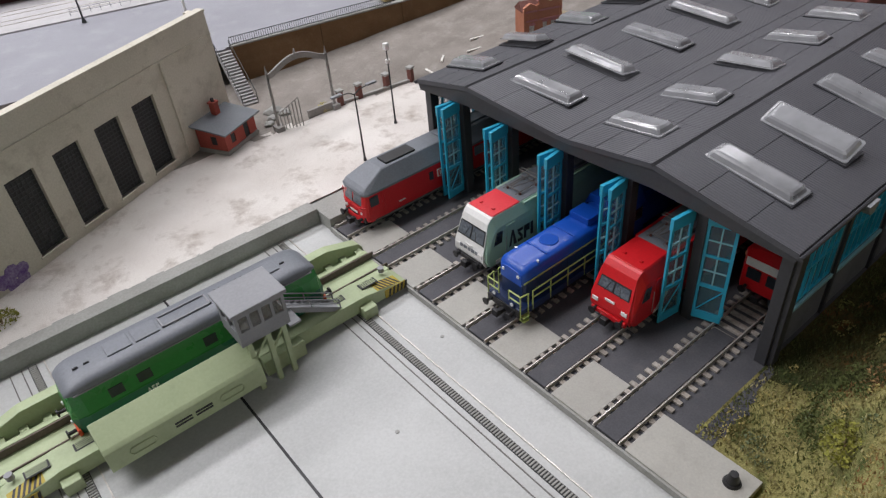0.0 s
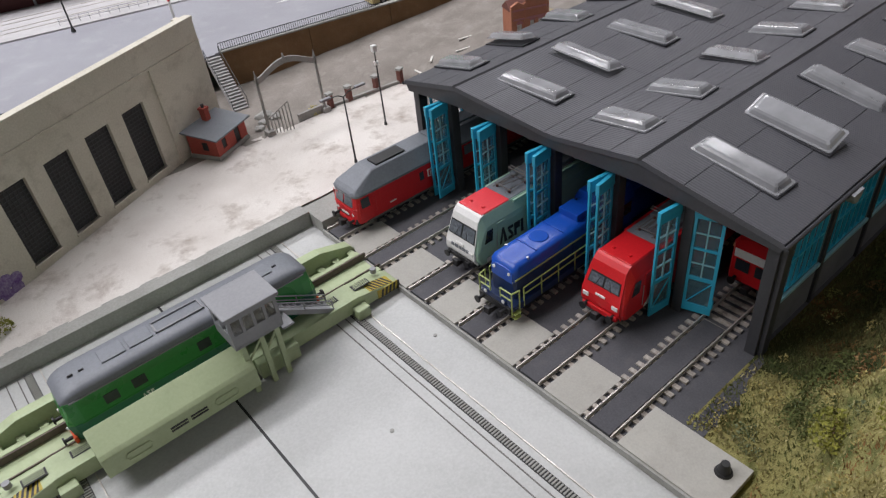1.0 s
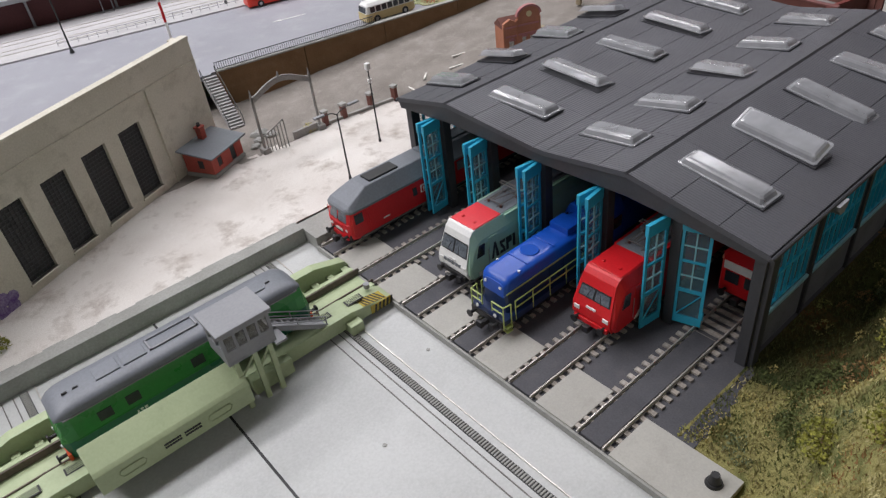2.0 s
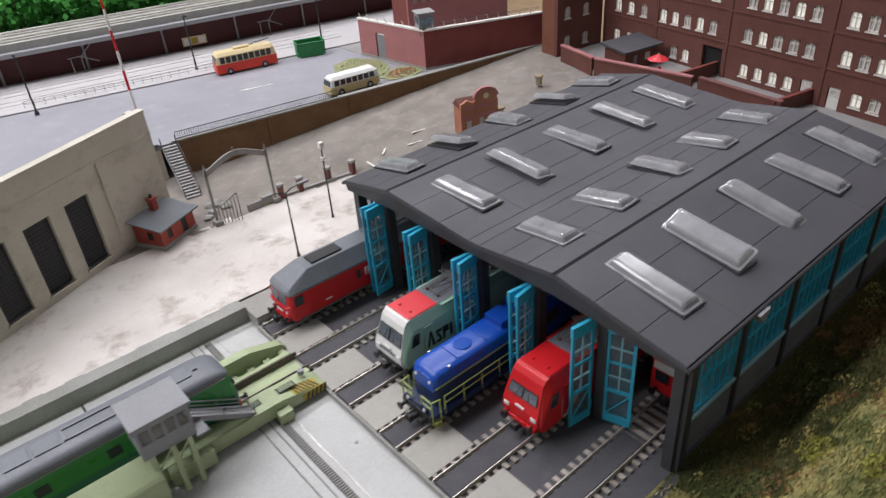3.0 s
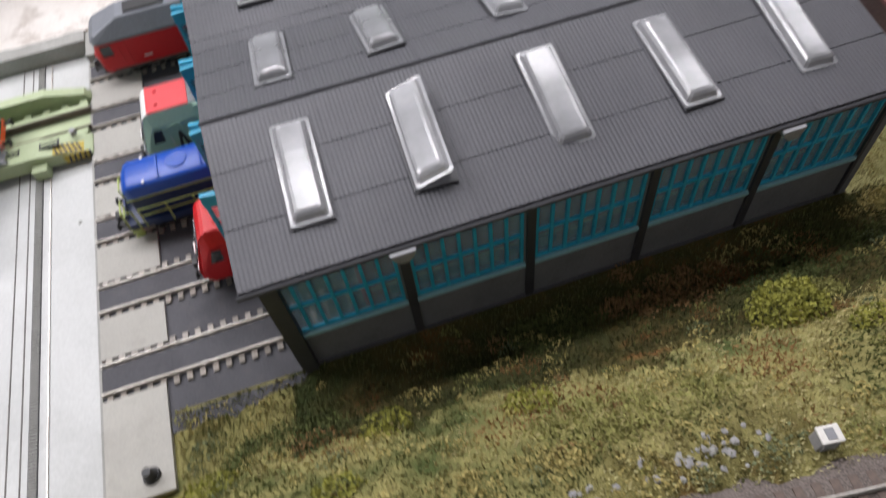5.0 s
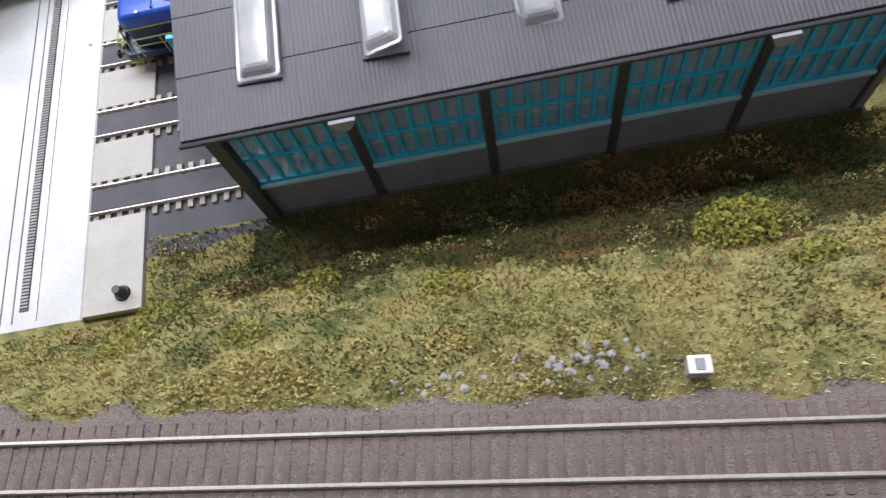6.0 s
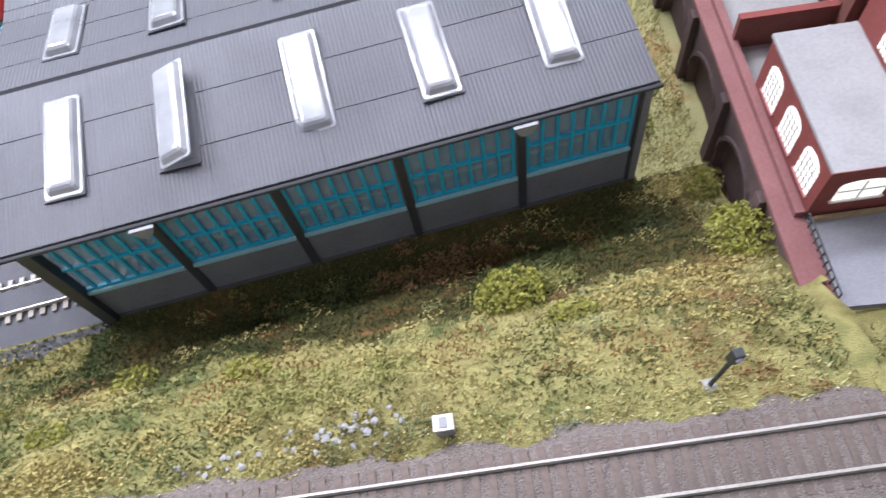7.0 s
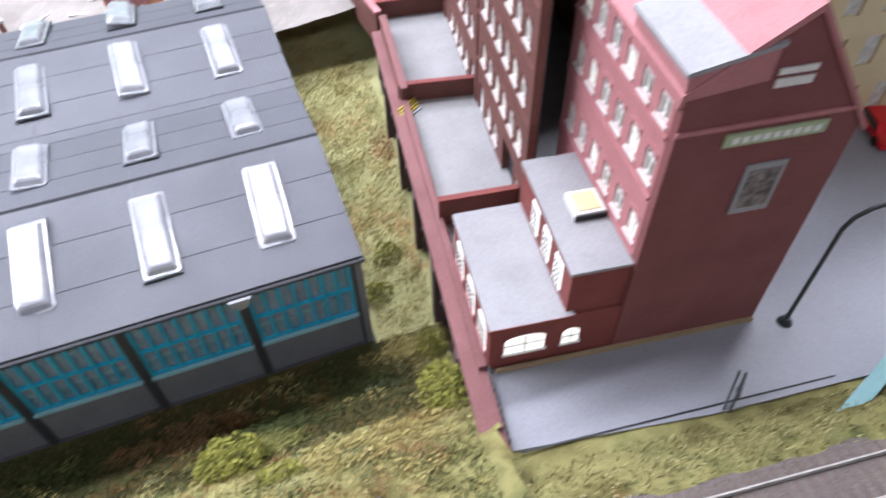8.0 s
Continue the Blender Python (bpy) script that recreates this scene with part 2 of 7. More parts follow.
def turf(name, colours, scale):
    """Scatter turf: four colours in soft uneven patches, with coarse fibre relief."""
    m = bpy.data.materials.new(name)
    m.use_nodes = True
    nt = m.node_tree
    n, link = nt.nodes, nt.links.new
    b = n["Principled BSDF"]
    co = n.new("ShaderNodeTexCoord")
    big, mid, fine = (n.new("ShaderNodeTexNoise") for _ in range(3))
    for t, sc, de in ((big, scale, 5), (mid, scale * 7, 4), (fine, 1500, 2)):
        t.inputs["Scale"].default_value, t.inputs["Detail"].default_value = sc, de
        link(co.outputs["Object"], t.inputs["Vector"])
    mixv = n.new("ShaderNodeMix")
    mixv.inputs["Factor"].default_value = 0.38
    link(big.outputs["Fac"], mixv.inputs["A"])
    link(mid.outputs["Fac"], mixv.inputs["B"])
    r = n.new("ShaderNodeValToRGB")
    e = r.color_ramp.elements
    e[0].position, e[0].color = 0.34, (*colours[0], 1)
    e[1].position, e[1].color = 0.66, (*colours[3], 1)
    for p, c in ((0.45, colours[1]), (0.55, colours[2])):
        q = e.new(p)
        q.color = (*c, 1)
    link(mixv.outputs["Result"], r.inputs[0])
    dark = n.new("ShaderNodeMix")
    dark.data_type, dark.blend_type = "RGBA", "MULTIPLY"
    dark.inputs["Factor"].default_value = 0.24
    fr = ramp(nt, (0.35, 0.35, 0.35), (1.25, 1.25, 1.25), (0.35, 0.68))
    link(fine.outputs["Fac"], fr.inputs[0])
    link(r.outputs[0], dark.inputs["A"])
    link(fr.outputs[0], dark.inputs["B"])
    link(dark.outputs["Result"], b.inputs["Base Color"])
    b.inputs["Roughness"].default_value = 0.95
    b.inputs["Specular IOR Level"].default_value = 0.15
    bp = n.new("ShaderNodeBump")
    bp.inputs["Strength"].default_value, bp.inputs["Distance"].default_value = 1.0, 0.0012
    link(fine.outputs["Fac"], bp.inputs["Height"])
    link(bp.outputs[0], b.inputs["Normal"])
    return m


GRASS = turf("grass_turf", ((0.27, 0.14, 0.055), (0.16, 0.14, 0.05), (0.34, 0.31, 0.12), (0.085, 0.11, 0.035)), 9)
GRASSPALE = turf("pale_turf", ((0.58, 0.36, 0.16), (0.62, 0.58, 0.28), (0.57, 0.56, 0.27), (0.42, 0.43, 0.19)), 16)


# dark moss and rust scatter, darkened further to paint in the shed's shade
SHADED_MOSSTURF = turf("shaded_moss_turf", ((0.27, 0.115, 0.042), (0.115, 0.092, 0.032), (0.075, 0.075, 0.026), (0.05, 0.066, 0.022)), 14)


# ---------- mesh helpers: all lengths in millimetres ----------
def box(bm, x0, x1, y0, y1, z0, z1, bevel=0.0):
    r = bmesh.ops.create_cube(bm, size=1)
    vs = r["verts"]
    for v in vs:
        v.co = Vector(((x0 + x1) / 2 + v.co.x * (x1 - x0), (y0 + y1) / 2 + v.co.y * (y1 - y0), (z0 + z1) / 2 + v.co.z * (z1 - z0))) * MM
    if bevel:
        es = list({e for v in vs for e in v.link_edges})
        bmesh.ops.bevel(bm, geom=es, offset=bevel * MM, segments=2, affect="EDGES", profile=0.6)
    return bm


def one_box(*a, **k):
    return box(bmesh.new(), *a, **k)


def prism(bm, outline, a, b, axis="x", bevel=0.0):
    """An outline of two coordinates swept along an axis from a to b."""
    def at(u, v, w):
        return Vector({"x": (w, u, v), "y": (u, w, v), "z": (u, v, w)}[axis]) * MM
    lo = [bm.verts.new(at(u, v, a)) for u, v in outline]
    hi = [bm.verts.new(at(u, v, b)) for u, v in outline]
    n = len(outline)
    fs = [bm.faces.new(lo), bm.faces.new(hi)]
    for i in range(n):
        fs.append(bm.faces.new((lo[i], lo[(i + 1) % n], hi[(i + 1) % n], hi[i])))
    bmesh.ops.recalc_face_normals(bm, faces=fs)
    if bevel:
        es = list({e for f in fs for e in f.edges})
        bmesh.ops.bevel(bm, geom=es, offset=bevel * MM, segments=2, affect="EDGES", profile=0.6)
    return bm


def rod(bm, p, q, r, r2=None, seg=8):
    """A round bar from p to q."""
    p, q = Vector(p) * MM, Vector(q) * MM
    d = q - p
    m = Matrix.Translation((p + q) / 2) @ d.to_track_quat("Z", "Y").to_matrix().to_4x4()
    bmesh.ops.create_cone(bm, cap_ends=True, segments=seg, radius1=r * MM, radius2=(r if r2 is None else r2) * MM, depth=d.length, matrix=m)
    return bm


def rods(pairs, r, seg=6):
    bm = bmesh.new()
    for p, q in pairs:
        rod(bm, p, q, r, seg=seg)
    return bm


def loft(bm, sections, closed=True):
    """A skin over outlines of equal length, each a list of 3D points."""
    rings = [[bm.verts.new(Vector(p) * MM) for p in s] for s in sections]
    fs = []
    for a, b in zip(rings, rings[1:]):
        n = len(a)
        for i in range(n if closed else n - 1):
            fs.append(bm.faces.new((a[i], a[(i + 1) % n], b[(i + 1) % n], b[i])))
    if closed:
        fs += [bm.faces.new(rings[0]), bm.faces.new(rings[-1])]
    bmesh.ops.recalc_face_normals(bm, faces=fs)
    return bm


def mesh_of(name, bm, material, smooth=False):
    me = bpy.data.meshes.new(name)
    bm.to_mesh(me)
    bm.free()
    me.materials.append(material)
    if smooth:
        for p in me.polygons:
            p.use_smooth = True
        me.set_sharp_from_angle(angle=radians(38))
    return me


def part(name, bm, material, parent, label="", smooth=False):
    ob = new(name, mesh_of(name, bm, material, smooth))
    ob.parent = parent
    if label:
        tagged(ob, label)
    return ob


def shared(name, me, parent, m):
    ob = new(name, me)
    ob.parent = parent
    ob.matrix_basis = m
    return ob


def mpose(x, y, z, rx=0, ry=0, rz=0):
    return pose(x * MM, y * MM, z * MM, rx, ry, rz)


def thing(name, label, category, x=0, y=0, z=0, rz=0, group="", kind="", rx=0, ry=0):
    ob = new(name)
    ob.empty_display_size = 0.01
    ob.matrix_basis = mpose(x, y, z, rx, ry, rz)
    return tagged(ob, label, category, group, kind)


def solid(name, bm, material, label, category, kind="", x=0, y=0, z=0, rz=0, smooth=False, group=""):
    ob = new(name, mesh_of(name, bm, material, smooth))
    ob.matrix_basis = mpose(x, y, z, 0, 0, rz)
    return tagged(ob, label, category, group, kind)


def smooth01(v):
    v = min(max(v, 0.0), 1.0)
    return v * v * (3 - 2 * v)


def sheet(x0, x1, y0, y1, step, height, keep=None):
    """A ground sheet over a rectangle with a height in millimetres for each place."""
    bm = bmesh.new()
    nx, ny = max(int((x1 - x0) / step), 1), max(int((y1 - y0) / step), 1)
    grid = {}
    for i in range(nx + 1):
        for j in range(ny + 1):
            x, y = x0 + (x1 - x0) * i / nx, y0 + (y1 - y0) * j / ny
            grid[i, j] = bm.verts.new(Vector((x, y, height(x, y))) * MM)
    for i in range(nx):
        for j in range(ny):
            x, y = x0 + (x1 - x0) * (i + 0.5) / nx, y0 + (y1 - y0) * (j + 0.5) / ny
            if keep is None or keep(x, y):
                bm.faces.new((grid[i, j], grid[i + 1, j], grid[i + 1, j + 1], grid[i, j + 1]))
    loose = [v for v in bm.verts if not v.link_faces]
    bmesh.ops.delete(bm, geom=loose, context="VERTS")
    return bm


def pierced(bm, length, height, thick, openings, u0=0.0, w0=0.0):
    """A wall in the plane of x and z, its face at y = 0 and its back at y = thick, with rectangular openings (u0, u1, w0, w1) right through."""
    us = sorted({u0, u0 + length, *[v for o in openings for v in o[:2]]})
    ws = sorted({w0, w0 + height, *[v for o in openings for v in o[2:]]})
    def void(i, j):
        if i < 0 or j < 0 or i >= len(us) - 1 or j >= len(ws) - 1:
            return True
        u, w = (us[i] + us[i + 1]) / 2, (ws[j] + ws[j + 1]) / 2
        return any(o[0] < u < o[1] and o[2] < w < o[3] for o in openings)
    cache = {}
    def vert(u, y, w):
        k = (u, y, w)
        if k not in cache:
            cache[k] = bm.verts.new(Vector((u, y, w)) * MM)
        return cache[k]
    fs = []
    for i in range(len(us) - 1):
        for j in range(len(ws) - 1):
            if void(i, j):
                continue
            a, b, c, d = us[i], us[i + 1], ws[j], ws[j + 1]
            for y in (0.0, thick):
                fs.append(bm.faces.new((vert(a, y, c), vert(b, y, c), vert(b, y, d), vert(a, y, d))))
            for di, dj, p, q in ((-1, 0, (a, c), (a, d)), (1, 0, (b, c), (b, d)), (0, -1, (a, c), (b, c)), (0, 1, (a, d), (b, d))):
                if void(i + di, j + dj):
                    fs.append(bm.faces.new((vert(p[0], 0.0, p[1]), vert(q[0], 0.0, q[1]), vert(q[0], thick, q[1]), vert(p[0], thick, p[1]))))
    bmesh.ops.recalc_face_normals(bm, faces=fs)
    return bm


# ---------- hall round the layout ----------
def hall():
    bm = box(bmesh.new(), -3500, 4000, -3000, 4200, -1010, -1000)
    solid("floor", bm, HALLFLOOR, "dark grey floor of the exhibition hall", "floor", "structure")
    solid("ceiling", one_box(-3500, 4000, -3000, 4200, 1600, 1620), HALLWALL, "plain white ceiling of the hall", "ceiling", "structure")
    for nm, a in (("wall_north", (-3500, 4000, 4200, 4300)), ("wall_south", (-3500, 4000, -3100, -3000)), ("wall_east", (4000, 4100, -3000, 4200)), ("wall_west", (-3600, -3500, -3000, 4200))):
        solid(nm, one_box(*a, -1000, 1600), HALLWALL, "plain painted hall wall", "wall", "structure")


hall()


# ---------- ground of the layout ----------
def rail_line(x):
    return -127.0 - 0.1235 * (x - 66.0)


def bank_height(x, y):
    """The grassy bank that climbs from the shed to the main line."""
    k = smooth01((x - 34.0) / 55.0)
    start = -46.0 + 42.0 * k
    end = rail_line(x) + 15.0
    t = smooth01((start - y) / (start - end))
    n = noise.noise(Vector((x * 0.05, y * 0.05, 0))) * 3.0 + noise.noise(Vector((x * 0.18, y * 0.18, 3))) * 1.3
    east = smooth01((x - 395) / 60) * smooth01((-40 - y) / 60) * 10
    base = -4.0 + 3.2 * smooth01((x - 30.0) / 8.0)
    return base + 80.0 * t ** 1.15 + n * min(1.0, 4 * t * (1.2 - t)) + east * (1 - t)


def back_height(x, y):
    """The dirt road behind the yard: it climbs towards the tenements."""
    edge = 463.0 - max(0.0, x - 104.0) * 0.13
    near = max(smooth01((x - 196.0) / 30.0), smooth01((y - edge) / 40.0))
    return 8.0 + max(0.0, x - 110.0) * 0.108 * near + noise.noise(Vector((x * 0.04, y * 0.04, 7))) * 1.2


def wall_x(y):
    return 455.0 + (y + 123.0) * 0.156


def lane_height(x, y):
    """Rough grass between the back of the shed and the retaining wall."""
    n = noise.noise(Vector((x * 0.06, y * 0.06, 5))) * 2.5
    k = smooth01((y + 3) / 40)
    return -0.8 * (1 - k) + (2.0 + n) * k + smooth01((y - 300) / 120) * 38.0


solid("baseboard", one_box(-700, 1100, -420, 1500, -40, -14), SKIRT, "wooden baseboard under the model landscape", "baseboard", "structure")
def shaded_moss_edge(x):
    """How far the dark moss, with the shed's shade in its colour, reaches down from the wall."""
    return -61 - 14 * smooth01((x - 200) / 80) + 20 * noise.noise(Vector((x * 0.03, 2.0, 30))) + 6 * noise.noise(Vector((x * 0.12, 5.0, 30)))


def on_bank(x, y):
    return y < (-3 if x > 32 else -40) and y > rail_line(x) + 3 and x < wall_x(y)


# where the bank takes the moss colours with the shed's shade mixed in
def mossy_shade(x, y):
    return 96 < x < 440 and y > shaded_moss_edge(x) + 9 * noise.noise(Vector((x * 0.09, y * 0.09, 3)))


solid("ground", sheet(-420, 464, -200, -2, 3, bank_height, lambda x, y: on_bank(x, y) and not mossy_shade(x, y)), GRASS, "rough grass bank climbing from shed to railway", "grass", "structure", smooth=True)
solid("ground", sheet(-420, 464, -200, -2, 3, bank_height, lambda x, y: on_bank(x, y) and mossy_shade(x, y)), SHADED_MOSSTURF, "dark mossy scatter with painted shade and rust patches beside shed", "grass", "structure", smooth=True)
solid("ground", sheet(424, 540, -6, 420, 4, lane_height, lambda x, y: x < wall_x(y) + 6), GRASSPALE, "yellowish grass strip behind the locomotive shed", "grass", "structure", smooth=True)
solid("ground", sheet(-120, 560, 300, 640, 6, back_height, lambda x, y: y > 460 - max(0.0, x - 104.0) * 0.13 or x > 190), DIRTROAD, "grey brown dirt road rising behind the yard", "road", "structure", smooth=True)
solid("ground", sheet(-420, 205, 330, 470, 5, lambda x, y: 8.0 + noise.noise(Vector((x * 0.06, y * 0.06, 1))) * 0.7, lambda x, y: y < 463), WHITEGROUND, "white gravel yard with grey stains", "yard", "structure", smooth=True)
solid("ground", sheet(440, 900, -300, -100, 4, lambda x, y: 56.5 + 24.0 * smooth01((rail_line(x) + 46 - y) / 36) + noise.noise(Vector((x * 0.09, y * 0.09, 8))) * 1.4, lambda x, y: rail_line(x) + 3 < y < rail_line(x) + 52 and x > wall_x(y) - 3),
      GRASS, "dry grass verge between square and main line", "grass", "structure", smooth=True)

# traverser pit, its kerb, and the dark shed floor
solid("floor", one_box(-420, 0, -44, 322, -12, -5), CONCRETE, "smooth pale grey concrete floor of traverser pit", "floor", "structure")
solid("kerb", one_box(-420, 0, 318, 332, -12, 8, bevel=0.6), CURB, "grey concrete kerb along the traverser pit", "kerb", "structure")
solid("kerb", one_box(0, 40, 300, 331, -12, 6.5, bevel=0.5), CURB, "grey concrete pad beside the red locomotive", "kerb", "structure")
solid("floor", one_box(0, 432, -4, 302, -12, -1.2), ASH, "dark grey floor of tracks and shed", "floor", "structure")
EDGE = [(34.5 + k * 3.2, -13 + 5.0 * noise.noise(Vector((k * 0.45, 3.0, 1.0))) + 7.0 * smooth01((k - 17) / 6)) for k in range(24)]
solid("floor", prism(bmesh.new(), EDGE + [(108.1, -3.8), (34.5, -3.8)], -9, -0.6, "z"), ASH, "torn edge of the dark grey floor sheet", "floor", "structure")
TRACKS = (286, 235, 183, 132, 80, 28)


def pads():
    """Pale concrete pads between the tracks along the edge of the pit."""
    edges = [(300, 298)] + [(a - 12.5, b + 12.5) for a, b in zip(TRACKS, TRACKS[1:])]
    holder = thing("pavement", "pale concrete pads between the shed tracks", "pavement", kind="structure")
    for a, b in edges[1:]:
        part("slab", one_box(0.4, 37, b, a, -1.6, 0.6, bevel=0.4), SLAB, holder)
    part("slab", one_box(0.4, 34, -42, 15.5, -12, 0.6, bevel=0.4), SLAB, holder)
    part("edge_strip", one_box(-1.2, 0.3, -43, 300, -12, -0.4), CURB, holder)
    for (a, b) in [(t + 7.0, t - 7.0) for t in TRACKS]:
        part("infill", one_box(1, 110, b, a, -1.5, 0.9, bevel=0.2), ASH, holder)


pads()


def track(name, label, length, group="", sleepers=True, pitch=7.2, mats=(SLEEPER, RAIL)):
    """A straight piece of model track along x, its rail tops 3.2 mm over its base."""
    t = thing(name, label, "railway track", group=group)
    me = mesh_of("sleeper", one_box(-1.5, 1.5, -14.5, 14.5, 0, 1.4), mats[0])
    n = int(length / pitch)
    for i in range(n if sleepers else 0):
        shared("sleeper", me, t, mpose(4 + i * pitch, 0, 0))
    for s in (-1, 1):
        bm = bmesh.new()
        y = s * 8.7
        box(bm, 0, length, y - 0.38, y + 0.38, 2.6, 3.4)
        box(bm, 0, length, y - 0.2, y + 0.2, 1.6, 2.7)
        box(bm, 0, length, y - 0.9, y + 0.9, 1.3, 1.7)
        part("rail", bm, mats[1], t)
    return t


yard_track = track("track", "shed track with pale weathered sleepers", 420, "shed tracks", pitch=7.0)
yard_track.matrix_basis = mpose(0.5, TRACKS[0], -1.0)
for y in TRACKS[1:]:
    copy_thing(yard_track, mpose(0.5, y, -1.0))

# main line on the bank
main = track("track", "brown main line track in ballast", 780, pitch=6.4, mats=(RAIL_SIDE, RAIL))
ang = math.degrees(math.atan(-0.1235))
main.matrix_basis = mpose(-120, rail_line(-120) - 8.7, 81.0, 0, 0, ang)
solid("ballast", sheet(-130, 800, -330, -60, 4, lambda x, y: 82.1 + noise.noise(Vector((x * 0.3, y * 0.3, 2))) * 0.6 - max(0.0, y - rail_line(x) - 5 - noise.noise(Vector((x * 0.05, 0, 0))) * 4) * 0.5, lambda x, y: rail_line(x) - 90 < y < rail_line(x) + 18),
      BALLAST, "brown ballast bed of the main line", "ballast", "stuff", smooth=True)


# ---------- locomotive shed ----------
EAVE_R, RIDGE_R, VALLEY_A, VALLEY_B, RIDGE_L, EAVE_L = (-5, 85.5), (84, 101), (147, 93), (157, 93), (243, 99.5), (302, 88)
ROOFLINE = (EAVE_R, RIDGE_R, VALLEY_A, VALLEY_B, RIDGE_L, EAVE_L)
X0, X1 = 98.0, 423.0
shed = thing("locomotive_shed", "low dark locomotive shed with six tracks", "shed", 0, 0, 0)


def roof_z(y):
    for (a, za), (b, zb) in zip(ROOFLINE, ROOFLINE[1:]):
        if a <= y <= b:
            return za + (zb - za) * (y - a) / (b - a)
    return 86.0


def shed_roof():
    for (a, za), (b, zb) in zip(ROOFLINE, ROOFLINE[1:]):
        slope = part("roof", prism(bmesh.new(), [(a, za), (b, zb), (b, zb - 3), (a, za - 3)], X0, X1, "x"), ROOF, shed, "dark grey roof slope of jointed sheets")
        # felt sheets lie on the slope, each a little proud, with narrow joints
        n = 3 if b - a > 50 else 1
        for k in range(n):
            u, v = a + (b - a) * k / n, a + (b - a) * (k + 1) / n
            for i in range(6):
                p, q = X0 + (X1 - X0) * i / 6, X0 + (X1 - X0) * (i + 1) / 6
                g = 0.25
                h = 0.5 + 0.05 * ((i * 7 + k * 3) % 3)
                pu, pv = za + (zb - za) * (u + g - a) / (b - a), za + (zb - za) * (v - g - a) / (b - a)
                part("roof_sheet", prism(bmesh.new(), [(u + g, pu - 0.2), (v - g, pv - 0.2), (v - g, pv + h), (u + g, pu + h)], p + 0.06, q - 0.06, "x"), ROOF, slope)
    for y, z in (RIDGE_R, RIDGE_L):
        part("ridge_cap", prism(bmesh.new(), [(y - 1.6, z + 0.2), (y, z + 1.5), (y + 1.6, z + 0.2), (y, z - 1)], X0 - 0.5, X1 + 0.5, "x"), SHEDDARK, shed)
    # fascia boards under the front and back edge of the roof
    for x, nm in ((X0, "front_fascia"), (X1 - 4, "rear_fascia")):
        pts = [(y, z - 2.5) for y, z in ROOFLINE]
        low = [(EAVE_L[0] - 2, 80), (245, 84), (157, 83), (147, 83), (84, 85), (-3, 79)]
        bm = bmesh.new()
        prism(bm, [(a, b) for a, b in pts] + low, x + 1.0, x + 5.0, "x")
        part(nm, bm, SHEDDARK, shed)
    part("gutter", rod(bmesh.new(), (X0 - 1, EAVE_R[0] - 1.2, 84), (X1 + 1, EAVE_R[0] - 1.2, 84), 1.3), SHEDDARK, shed)
    part("gutter", rod(bmesh.new(), (X0 - 1, EAVE_L[0] + 1.2, 86), (X1 + 1, EAVE_L[0] + 1.2, 86), 1.3), SHEDDARK, shed)


shed_roof()

PILASTERS = (107, 170, 232, 294, 356.5, 420)


def shed_walls():
    # long wall towards the bank: plinth, piers and lattice windows
    wins = [(a + 2, b - 4, 31, 77) for a, b in zip(PILASTERS, PILASTERS[1:])]
    for side, y, flip in (("R", 0, 0), ("L", 296, 1)):
        bm = pierced(bmesh.new(), 315, 84, 4, wins, u0=107)
        w = part("wall", bm, SHEDWALL, shed, "grey plinth wall with large window openings")
        w.matrix_basis = mpose(0, y, 0)
        for x in PILASTERS:
            part("pier", one_box(x - 3, x + 1.5, y - 1.6, y + 5.0, -1, 84, bevel=0.3), SHEDDARK, shed, "black wall pier")
        for (u0, u1, w0, w1) in wins:
            win = part("window", lattice(u1 - u0, w1 - w0, 7, 2, 1.6), BLUEFRAME, shed, "turquoise lattice window")
            win.matrix_basis = mpose(u0, y + 0.4, w0)
            part("sill", one_box(-0.6, u1 - u0 + 0.6, -2.2, -0.45, -2.0, 0.4, bevel=0.2), DOORBAR, win, "pale weathered sill")
            part("pane", one_box(0.2, u1 - u0 - 0.2, 1.6, 2.0, 0.2, w1 - w0 - 0.2), WINDOWGLASS, win)
    bm = pierced(bmesh.new(), 302, 84, 4, [], u0=-2)
    w = part("wall", bm, SHEDWALL, shed)
    w.matrix_basis = mpose(422.5, 0, 0, 0, 0, 90)
    # posts of the open front
    for y in (-1.5, 53, 105, 157, 209, 261, 299):
        part("post", one_box(106, 113, y - 3.2, y + 3.2, -1, 84, bevel=0.3), SHEDDARK, shed, "black front post")


def lattice(w, h, cols, rows, bar=1.3, deep=1.6):
    """A window frame with glazing bars, cut from one piece."""
    cw, rh = (w - bar) / cols, (h - bar) / rows
    return pierced(bmesh.new(), w, h, deep, [(bar + i * cw, (i + 1) * cw, bar + j * rh, (j + 1) * rh) for i in range(cols) for j in range(rows)])


def thin_glass(name, tint, opacity):
    m = bpy.data.materials.new(name)
    m.use_nodes = True
    nt = m.node_tree
    n, link = nt.nodes, nt.links.new
    b = n["Principled BSDF"]
    b.inputs["Base Color"].default_value = (*tint, 1)
    b.inputs["Roughness"].default_value = 0.12
    t = n.new("ShaderNodeBsdfTransparent")
    mx = n.new("ShaderNodeMixShader")
    mx.inputs[0].default_value = opacity
    link(t.outputs[0], mx.inputs[1])
    link(b.outputs[0], mx.inputs[2])
    link(mx.outputs[0], n["Material Output"].inputs["Surface"])
    return m


# pale half-opaque tint paints in the reflections and light inside the shed
WINDOWGLASS = thin_glass("haze_tinted_glazing", (0.30, 0.50, 0.62), 0.42)
DOORGLASS = thin_glass("door_glazing", (0.11, 0.24, 0.30), 0.34)
shed_walls()


